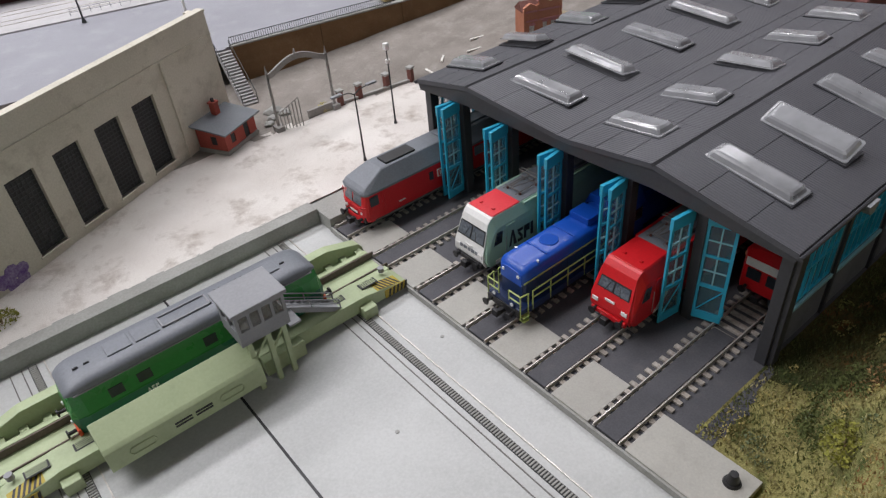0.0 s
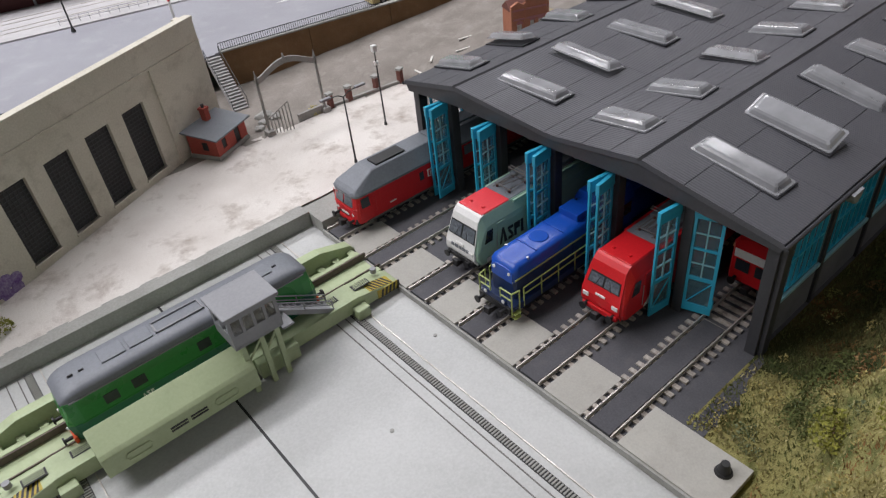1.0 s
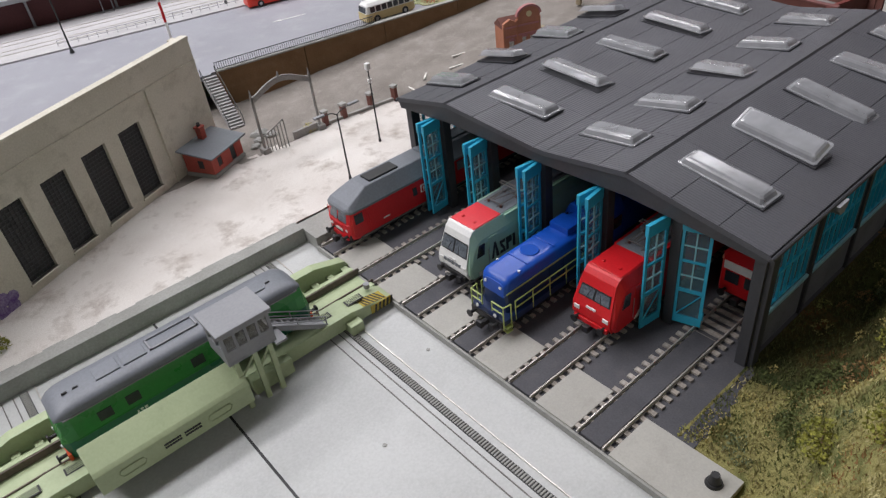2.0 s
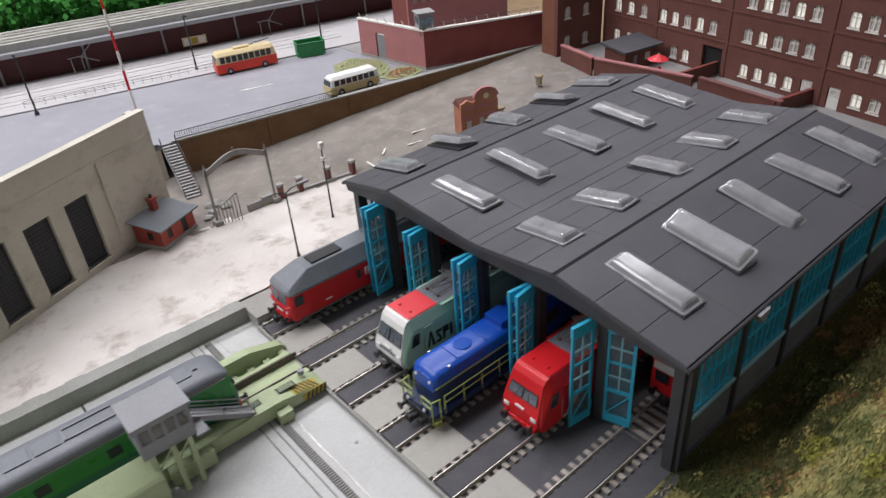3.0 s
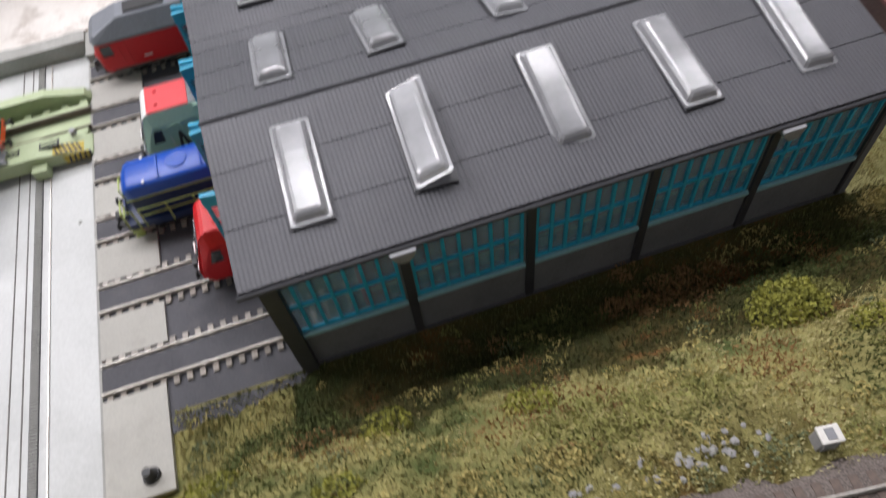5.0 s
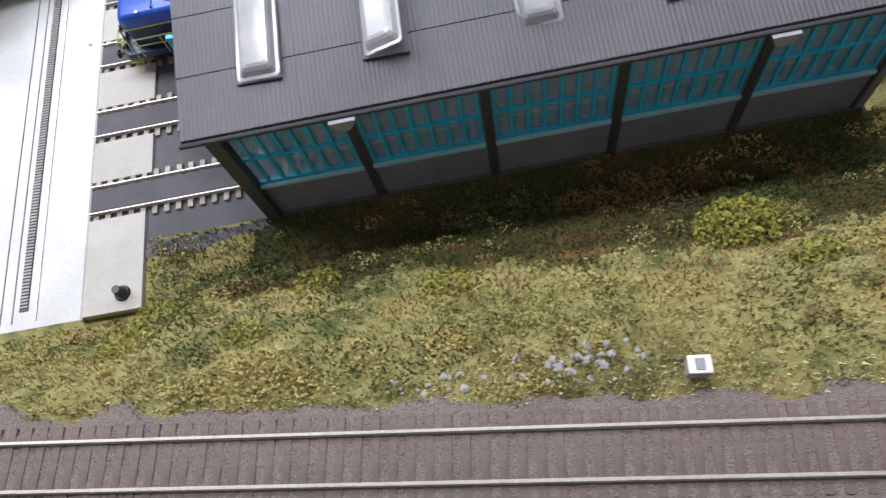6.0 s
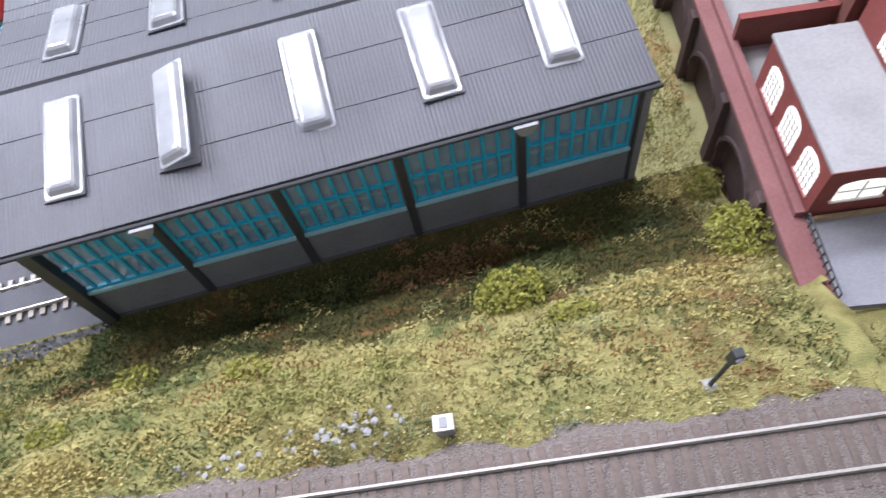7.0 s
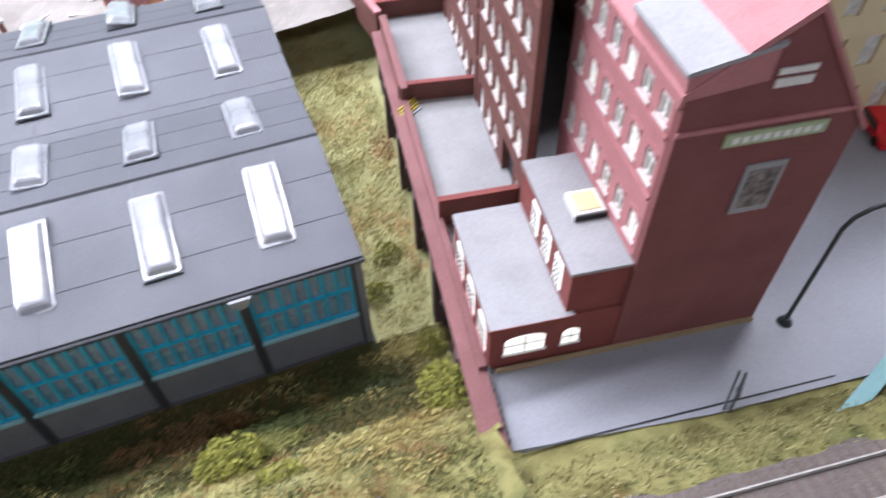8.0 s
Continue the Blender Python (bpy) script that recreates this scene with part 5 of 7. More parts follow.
def tufts(name, label, x, y, z, rx, ry, h, count, m, seed, cat="bush"):
    """A clump of many small leaves on short stems."""
    rng = random.Random(seed)
    bm = bmesh.new()
    for _ in range(count):
        a, r = rng.uniform(0, 6.283), math.sqrt(rng.random())
        px, py = math.cos(a) * r * rx, math.sin(a) * r * ry
        top = h * math.sqrt(max(0.05, 1 - r * r)) * rng.uniform(0.3, 1.0)
        lump = 0.75 + 0.6 * noise.noise(Vector((px * 0.22, py * 0.22, seed)))
        px, py, top = px * (0.8 + 0.3 * lump), py * (0.8 + 0.3 * lump), top * max(0.6, 0.35 + 0.75 * lump)
        s = rng.uniform(0.8, 1.7)
        d = Vector((rng.uniform(-1, 1), rng.uniform(-1, 1), rng.uniform(-0.3, 1))).normalized()
        e = d.cross(Vector((rng.uniform(-1, 1), rng.uniform(-1, 1), rng.uniform(-1, 1)))).normalized()
        p = Vector((px, py, top))
        v = [bm.verts.new(q * MM) for q in (p - e * s * 0.5, p + d * s, p + e * s * 0.5, p - d * s * 0.6)]
        bm.faces.new(v)
    t = thing(name, label, cat, x, y, z)
    tagged(part("leaves", bm, m, t), kind="stuff")
    part("stem", rods([((0, 0, -2), (rx * 0.2, ry * 0.1, h * 0.6)), ((0, 0, -2), (-rx * 0.3, -ry * 0.1, h * 0.5)), ((0, 0, -2), (rx * 0.1, -ry * 0.3, h * 0.5))], 0.5), SKIRT, t)
    return t


tufts("shrub", "low ochre green shrub at the concrete wall", -226, 356, 8, 12, 8, 12, 500, LEAF, 3)


HUTRED = mat("painted_red_brick", (0.42, 0.085, 0.06), (0.33, 0.06, 0.045), 0.75, dirt=(0.2, 0.06, 0.05), dirt_amount=0.4)


def red_hut():
    h = thing("red_hut", "small red brick hut with grey roof and chimney", "hut", -11, 452, 8, 27)
    part("plinth", one_box(-1, 45, -1, 33, 0, 4, bevel=0.3), CURB, h)
    ops = [(8, 14, 8, 17), (27, 34, 4, 18)]
    part("wall", pierced(bmesh.new(), 44, 17.4, 2, ops, w0=3.9), HUTRED, h)
    back = part("wall", one_box(0, 44, 30, 32, 3.9, 24), HUTRED, h)
    for x in (0, 42):
        part("wall", prism(bmesh.new(), [(2.1, 3.9), (29.9, 3.9), (29.9, 24), (2.1, 21.2)], x, x + 2, "x"), HUTRED, h)
    for a, b, c, d in ops:
        part("window", one_box(a, b, 0.8, 1.3, c, d), BLACK, h)
    part("window", one_box(-0.3, 0.4, 10, 16, 9, 17), BLACK, h)
    part("roof", prism(bmesh.new(), [(-5, 21), (37, 25.5), (37, 27), (-5, 22.5)], -4, 48, "x", bevel=0.2), LOCOGREY, h, "grey sloping roof")
    ch = part("chimney", one_box(23, 29, 24, 30, 20, 36, bevel=0.3), HUTRED, h, "red brick chimney")
    part("chimney_cap", one_box(22.3, 29.7, 23.3, 30.7, 36, 38, bevel=0.3), HUTRED, ch)
    part("flue", rod(bmesh.new(), (26, 27, 38), (26, 27, 41), 1.6, seg=12), BLACK, ch)


red_hut()


def double_lamp(x, y, z, h, label, arms=True):
    l = thing("street_lamp", label, "street lamp", x, y, z)
    part("base", rod(bmesh.new(), (0, 0, 0), (0, 0, 4), 1.6, 1.0, seg=12), POST, l)
    part("pole", rod(bmesh.new(), (0, 0, 3), (0, 0, h), 0.9, 0.6, seg=10), POST, l)
    if arms:
        for s in (-1, 1):
            part("arm", rods([((0, 0, h), (s * 5, 0, h + 3)), ((s * 5, 0, h + 3), (s * 14, 0, h + 4))], 0.5), POST, l)
            part("lantern", one_box(min(s * 12, s * 22), max(s * 12, s * 22), -1.8, 1.8, h + 3.4, h + 5.2, bevel=0.6), CABGREY, l, "flat grey lantern")
    else:
        part("collar", rod(bmesh.new(), (0, 0, h - 12), (0, 0, h - 9), 2.0, seg=12), WHITEPLAIN, l)
        part("lantern", one_box(-2.2, 2.2, -2.2, 2.2, h, h + 6, bevel=0.8), WHITEPLAIN, l, "white box lantern")
    return l


double_lamp(70, 352, 8, 62, "thin black twin-arm street lamp on white yard")
double_lamp(130, 388, 8, 72, "dark post with white box lantern on yard", arms=False)


GATEGREY = mat("weathered_gate_grey", (0.30, 0.29, 0.275), (0.21, 0.20, 0.19), 0.8, dirt=(0.36, 0.33, 0.30))


def arch_gate():
    g = thing("arched_gate", "weathered grey arched entrance gate beside dirt road", "gate", 0, 0, 0)
    pts = []
    n = 12
    for i in range(n + 1):
        t = i / n
        pts.append((45 + 64 * t, 64 + 11 * math.sin(math.pi * t) ** 1.3))
    low = [(x, z - 5.5) for x, z in reversed(pts)]
    part("arch_board", prism(bmesh.new(), pts + low, 459, 461, "y"), GATEGREY, g, "curved grey gate board")
    for x in (45.5, 108.5):
        p = part("post", one_box(x - 1.1, x + 1.1, 459, 461.2, 7, 66, bevel=0.3), GATEGREY, g)
        part("finial", rod(bmesh.new(), (x, 460, 66), (x, 460, 72), 1.2, 0.3), GATEGREY, p)
        part("foot", one_box(x - 4, x + 4, 455, 465, 6, 13, bevel=0.6), GATEGREY, p)
    part("crest", rod(bmesh.new(), (77, 460, 74), (77, 460, 79), 1.6, 0.6), GATEGREY, g)
    leaf = part("gate_leaf", rods([((48, 457, 9), (48, 457, 26)), ((48, 457, 26), (66, 450, 38))] + [((48 + k * 3, 457 - k * 1.2, 9), (48 + k * 3, 457 - k * 1.2, 26 + k * 2)) for k in range(1, 7)], 0.5), GATEGREY, g)
    part("low_wall", one_box(78, 106, 459, 462, 6, 16, bevel=0.4), GATEGREY, g)


arch_gate()
for i, (x, y) in enumerate(((116, 461), (138, 460), (171, 458), (198, 452))):
    p = thing("gate_pillar", "short brick gate pillar with pale cap", "pillar", x, y, 7, 5 * i, group="pillars along the yard edge")
    part("shaft", one_box(-2.6, 2.6, -2.6, 2.6, 0, 15, bevel=0.3), BRICKDARK, p)
    part("cap", one_box(-3.4, 3.4, -3.4, 3.4, 15, 17.5, bevel=0.4), CURB, p)
solid("kerb", prism(bmesh.new(), [(104, 462.5), (200, 450), (200.4, 453), (104.4, 465.5)], 5, 11, "z"), CURB, "low grey kerb between yard and dirt road", "kerb", "structure")
tufts("weed_clump", "pale yellow weeds at the gate foot", 98, 464, 8, 9, 6, 10, 260, mat("dry_weed", (0.5, 0.45, 0.2), (0.35, 0.3, 0.12), 0.9), 8, "weeds")


def wedge_stairs():
    s = thing("concrete_stairs", "pale concrete flight of stairs up to the street", "stairs", 62, 595, 0, -98.3)
    # local x runs down the flight
    n = 18
    for k in range(n):
        z = 46 - k * 2.1
        part("step", one_box(k * 3.5, k * 3.5 + 3.9, -7.5, 7.5, max(z - 8, 5), z, bevel=0.2), FLATROOF, s)
    for y in (-8, 8):
        part("stair_rail", rods([((0, y, 56), (62, y, 20)), ((0, y, 46), (0, y, 56)), ((31, y, 28), (31, y, 38)), ((62, y, 10), (62, y, 20))], 0.4), POST, s)


wedge_stairs()
for i, (x, y, s) in enumerate(((60, 500, 9), (66, 488, 7), (52, 486, 6), (44, 478, 5))):
    rng = random.Random(i)
    bm = bmesh.new()
    bmesh.ops.create_icosphere(bm, subdivisions=2, radius=s * MM)
    for v in bm.verts:
        v.co *= rng.uniform(0.75, 1.15)
        v.co.z *= 0.55
    solid("rock", bm, CURB, "broken grey rock at the stair foot", "rock", x=x, y=y, z=9, group="rocks by the stairs")


# ---------- brown retaining wall and the street above it ----------
SX, SY, SA = 72, 596, -11.4
STREET = 47.0


def st(u, v):
    c, s = math.cos(math.radians(SA)), math.sin(math.radians(SA))
    return SX + u * c - v * s, SY + u * s + v * c


def street_side():
    w = thing("retaining_wall", "smooth brown retaining wall below the street", "wall", SX, SY, 0, SA, kind="structure")
    for k in range(5):
        part("wall_panel", prism(bmesh.new(), [(k * 101, 0), (k * 101 + 100.4, 0), (k * 101 + 100.4, STREET + (k + 1) * 1.5), (k * 101, STREET + k * 1.5)], 0, 5, "y"), BROWNWALL, w)
    part("wall_panel", one_box(-90, -19, 0, 5, 0, STREET), PLASTER, w, "pale wall beside the stairs")
    part("coping", prism(bmesh.new(), [(0, STREET), (505, STREET + 7.5), (505, STREET + 9.0), (0, STREET + 1.5)], -0.8, 6, "y"), CURB, w)
    r = thing("street_railing", "dark iron railing along the street edge", "railing", SX, SY, STREET + 1.2, SA)
    part("top_rail", rods([((0, 2, 9), (190, 2, 11.8)), ((0, 2, 1.5), (190, 2, 4.3))], 0.45), POST, r)
    me = mesh_of("baluster", rods([((0, 2, 0), (0, 2, 9))], 0.28, seg=5), POST)
    for k in range(77):
        shared("baluster", me, r, mpose(k * 2.5, 0, k * 0.036))
    solid("road", prism(bmesh.new(), [(-420, 0), (-6, 0), (-6, 4), (520, 4), (520, 205), (-420, 232)], STREET - 5, STREET, "z"), ROAD, "blue grey asphalt street above the yard", "road", "structure", x=SX, y=SY, rz=SA)
    solid("pavement", prism(bmesh.new(), [(-420, 232.3), (520, 205.3), (520, 362), (-420, 362)], STREET - 5, STREET + 2.0, "z"), mat("pale_pavement", (0.47, 0.46, 0.465), (0.39, 0.38, 0.385), 0.7, coarse=25, dirt=(0.35, 0.34, 0.33)), "pale grey pavement with tram tracks", "pavement", "structure", x=SX, y=SY, rz=SA)
    t = thing("tram_track", "double tram track set in pale paving", "tram track", SX, SY, STREET + 2.0, SA)
    for v in (258, 275, 300, 317):
        part("rail", one_box(-420, 300, v - 0.7, v + 0.7, -0.1, 0.5), RAIL, t)
    f = thing("pavement_railing", "thin grey railing between road and tram", "railing", SX, SY, STREET + 2.0, SA)
    part("rail_bar", rods([((-140, 238, 8), (150, 230, 8)), ((-140, 238, 4), (150, 230, 4))], 0.3), CABGREY, f)
    for k in range(25):
        part("rail_post", rods([((-140 + k * 12, 238 - k * 0.33, 0), (-140 + k * 12, 238 - k * 0.33, 8))], 0.35), CABGREY, f)
    # worn white arrow on the asphalt
    a = thing("road_marking", "worn white arrow painted on the asphalt", "road marking", *st(110, 118), STREET + 0.15, SA - 2)
    part("shaft", prism(bmesh.new(), [(0, -1.2), (36, -0.8), (36, 0.8), (0, 1.2)], 0, 0.2, "z"), WHITEPLAIN, a)
    part("head", prism(bmesh.new(), [(-8, 0), (4, -3), (4, 3)], 0, 0.21, "z"), WHITEPLAIN, a)


street_side()


def arcade():
    """Dark red wall under the railway viaduct, with posts and canopy struts."""
    v = thing("viaduct", "dark red viaduct wall with grey deck behind street", "viaduct", SX, SY, 0, SA)
    part("wall", one_box(-440, 560, 366, 372, STREET - 3, 88), mat("oxblood_wall", (0.085, 0.022, 0.022), (0.06, 0.015, 0.016), 0.75, coarse=14), v, "dark oxblood wall")
    part("deck_edge", one_box(-440, 560, 340, 376, 88, 94, bevel=0.8), CABGREY, v, "grey deck edge")
    part("deck", one_box(-440, 560, 376.2, 470, 86, 98), CURB, v)
    part("parapet", one_box(-440, 560, 352, 354, 94, 104), CURB, v)
    for y in (392, 409, 432, 449):
        part("rail", one_box(-440, 560, y - 0.6, y + 0.6, 98, 100), RAIL, v)
    for u in range(-380, 480, 110):
        col = part("column", rod(bmesh.new(), (u, 362, STREET), (u, 362, 88), 1.8, 1.5, seg=12), CABGREY, v, "slim grey column")
        part("capital", rod(bmesh.new(), (u, 362, 82), (u, 362, 88), 1.8, 4, seg=12), CABGREY, col)
    for u in (-70, 205):
        part("strut", rods([((u, 350, STREET + 2), (u, 350, STREET + 24)), ((u + 14, 350, STREET + 2), (u + 14, 350, STREET + 24)), ((u - 4, 350, STREET + 24), (u + 18, 350, STREET + 25)), ((u + 14, 350, STREET + 24), (u + 36, 356, STREET + 12)), ((u + 14, 350, STREET + 24), (u + 32, 360, STREET + 38))], 0.8), CABGREY, v, "grey steel strut frame")
    b = thing("notice_board", "pale notice board against the dark red wall", "notice board", *st(104, 364), STREET + 4, SA)
    part("board", one_box(-18, 18, -1, 0, 2, 15), CREAM, b)
    for x in (-11, 0, 11):
        part("sheet", one_box(x - 4.5, x + 4.5, -1.4, -1.0, 4, 13), WHITEPLAIN if x else YELLOW, b)
    part("leg", rods([((-15, -0.5, -2), (-15, -0.5, 3)), ((15, -0.5, -2), (15, -0.5, 3))], 0.6), POST, b)
    # wooded slope behind the line
    rng = random.Random(11)
    for k in range(9):
        u, w = -430 + k * 105 + rng.uniform(-20, 20), 520 + rng.uniform(-15, 25)
        x, y = st(u, w)
        t = thing("tree", "bright green leafy tree behind the viaduct", "tree", x, y, 60, group="trees behind the viaduct")
        part("trunk", rod(bmesh.new(), (0, 0, 0), (0, 0, 70), 4, 2), SKIRT, t)
        bm = bmesh.new()
        for _ in range(2600):
            d = Vector((rng.gauss(0, 1), rng.gauss(0, 1), rng.gauss(0, 1))).normalized()
            p = Vector((d.x * 62, d.y * 45, 75 + d.z * 62)) * 1.0
            p *= 1.0
            p += Vector((rng.uniform(-9, 9), rng.uniform(-9, 9), rng.uniform(-9, 9))) + d * (noise.noise(d * 3 + Vector((k, 0, 0))) * 22)
            e = Vector((rng.uniform(-1, 1), rng.uniform(-1, 1), rng.uniform(-1, 1))).normalized()
            g = e.cross(d).normalized()
            s = rng.uniform(3, 6.5)
            bm.faces.new([bm.verts.new(q * MM) for q in (p - e * s, p + g * s, p + e * s, p - g * s)])
        tagged(part("crown", bm, LEAFBRIGHT, t), kind="stuff")


arcade()
solid("backdrop", one_box(-900, 1300, 0, 4, -60, 420), mat("painted_forest", (0.09, 0.36, 0.09), (0.05, 0.24, 0.05), 0.9, fine=60, coarse=14, bump=0), "painted green forest backdrop board", "backdrop", "structure", x=SX - 60, y=1290, rz=SA)


def iron_lamp(u, v, h):
    x, y = st(u, v)
    l = thing("street_lamp", "dark green iron street lamp beside the tram", "street lamp", x, y, STREET + 1, SA, group="street lamps on the street")
    part("base", rod(bmesh.new(), (0, 0, 0), (0, 0, 5), 3.0, 1.4, seg=12), POST, l)
    part("pole", rod(bmesh.new(), (0, 0, 4), (0, 0, h), 1.2, 0.8, seg=10), POST, l)
    part("bracket", rods([((0, 0, h), (0, -12, h + 2))], 0.5), POST, l)
    part("lantern", one_box(-1.6, 1.6, -16, -9, h + 1, h + 3, bevel=0.5), POST, l)


for u, v in ((-128, 204), (78, 246), (262, 236)):
    iron_lamp(u, v, 74)

pole = thing("striped_pole", "tall thin red and white striped pole", "pole", 61, 672, STREET)
for k in range(9):
    part("band", rod(bmesh.new(), (0, 0, k * 22), (0, 0, k * 22 + 22), 1.7 - k * 0.08, 1.62 - k * 0.08, seg=14), LOCORED if k % 2 == 0 else WHITEPLAIN, pole, "red band" if k % 2 == 0 else "white band")


def small_bus(name, label, cat, u, v, length, width, height, lower, upper, roofm, turn=0.0, pole_pair=False):
    x, y = st(u, v)
    b = thing(name, label, cat, x, y, STREET, SA + turn)
    L, w = length, width / 2
    secs = []
    for xx, k in ((0, 0.84), (2, 0.95), (5, 1), (L - 5, 1), (L - 2, 0.95), (L, 0.84)):
        secs.append([(xx, -w * k, 3), (xx, -w * k, height * 0.5), (xx, w * k, height * 0.5), (xx, w * k, 3)])
    part("lower_body", loft(bmesh.new(), secs), lower, b)
    secs = []
    for xx, k, s in ((0.5, 0.82, 1.5), (2, 0.93, 0.8), (5, 0.98, 0), (L - 5, 0.98, 0), (L - 2, 0.93, -0.8), (L - 0.5, 0.82, -1.5)):
        secs.append([(xx, -w * k, height * 0.5), (xx + s, -w * k * 0.93, height * 0.84), (xx + s, w * k * 0.93, height * 0.84), (xx, w * k, height * 0.5)])
    part("upper_body", loft(bmesh.new(), secs), upper, b)
    secs = []
    for xx, k, z in ((1.8, 0.74, 0.88), (5, 0.9, 0.97), (L - 5, 0.9, 0.97), (L - 1.8, 0.74, 0.88)):
        secs.append([(xx, -w * k * 1.02, height * 0.83), (xx, -w * k * 0.7, height * z), (xx, w * k * 0.7, height * z), (xx, w * k * 1.02, height * 0.83)])
    part("roof", loft(bmesh.new(), secs), roofm, b)
    n = int((L - 12) / 8)
    for i in range(n):
        xx = 6 + i * (L - 12) / n
        for s in (-1, 1):
            glazing(b, "window", [(xx, s * (w * 0.99), height * 0.54), (xx + 6.2, s * (w * 0.99), height * 0.54), (xx + 6.2, s * w * 0.93, height * 0.8), (xx, s * w * 0.93, height * 0.8)])
    for s in (-1, 1):
        glazing(b, "windscreen", [(0.3, s * 0.5, height * 0.54), (0.3, s * w * 0.74, height * 0.54), (1.7, s * w * 0.7, height * 0.8), (1.7, s * 0.5, height * 0.8)])
        for xx in (L * 0.2, L * 0.78):
            wh = part("wheel", rod(bmesh.new(), (xx, s * (w - 2), 4.5), (xx, s * (w + 0.2), 4.5), 4.5, seg=18), BLACK, b)
            part("hub", rod(bmesh.new(), (xx, s * w, 4.5), (xx, s * (w + 0.5), 4.5), 2, seg=12), STEEL, wh)
    if pole_pair:
        part("trolley_pole", rods([((L * 0.5, -2, height), (L * 0.95, -2, height + 5)), ((L * 0.5, 2, height), (L * 0.95, 2, height + 5))], 0.35), POST, b)
        part("roof_box", one_box(L * 0.35, L * 0.6, -4, 4, height * 0.95, height * 1.06, bevel=0.5), CREAM, b)
    return b


small_bus("trolleybus", "red and cream vintage trolleybus on the street", "bus", 96, 208, 84, 26, 30, mat("bus_red", (0.72, 0.045, 0.02), (0.62, 0.035, 0.016), 0.35, bump=0.02), CREAM, CREAM, 0, True)
small_bus("coach", "cream vintage coach with white roof at street edge", "bus", 186, 24, 68, 22, 24, mat("coach_cream", (0.62, 0.50, 0.24), (0.55, 0.43, 0.2), 0.4, bump=0.02), WHITEPLAIN, WHITEPLAIN, 5)


def skip():
    x, y = st(232, 206)
    s = thing("green_skip", "open green metal waste skip on the street", "skip", x, y, STREET, SA - 8)
    m = mat("skip_green", (0.02, 0.20, 0.06), (0.015, 0.16, 0.045), 0.5, bump=0.03)
    for a, b in (((-20, -12), (20, -10.5)), ((-20, 10.5), (20, 12))):
        part("side", prism(bmesh.new(), [(a[0] + 3, 1), (b[0] - 3, 1), (b[0], 20), (a[0], 20)], a[1], b[1], "y"), m, s)
    for x0 in (-20, 18.5):
        part("end", prism(bmesh.new(), [(-10.4, 1), (10.4, 1), (10.4, 20), (-10.4, 20)], x0, x0 + 1.5, "x"), m, s)
    part("bottom", one_box(-17, 17, -10.4, 10.4, 0, 1.4), m, s)
    part("rim", rods([((-20, -12, 20), (20, -12, 20)), ((20, -12, 20), (20, 12, 20)), ((20, 12, 20), (-20, 12, 20)), ((-20, 12, 20), (-20, -12, 20))], 0.8), m, s)


skip()


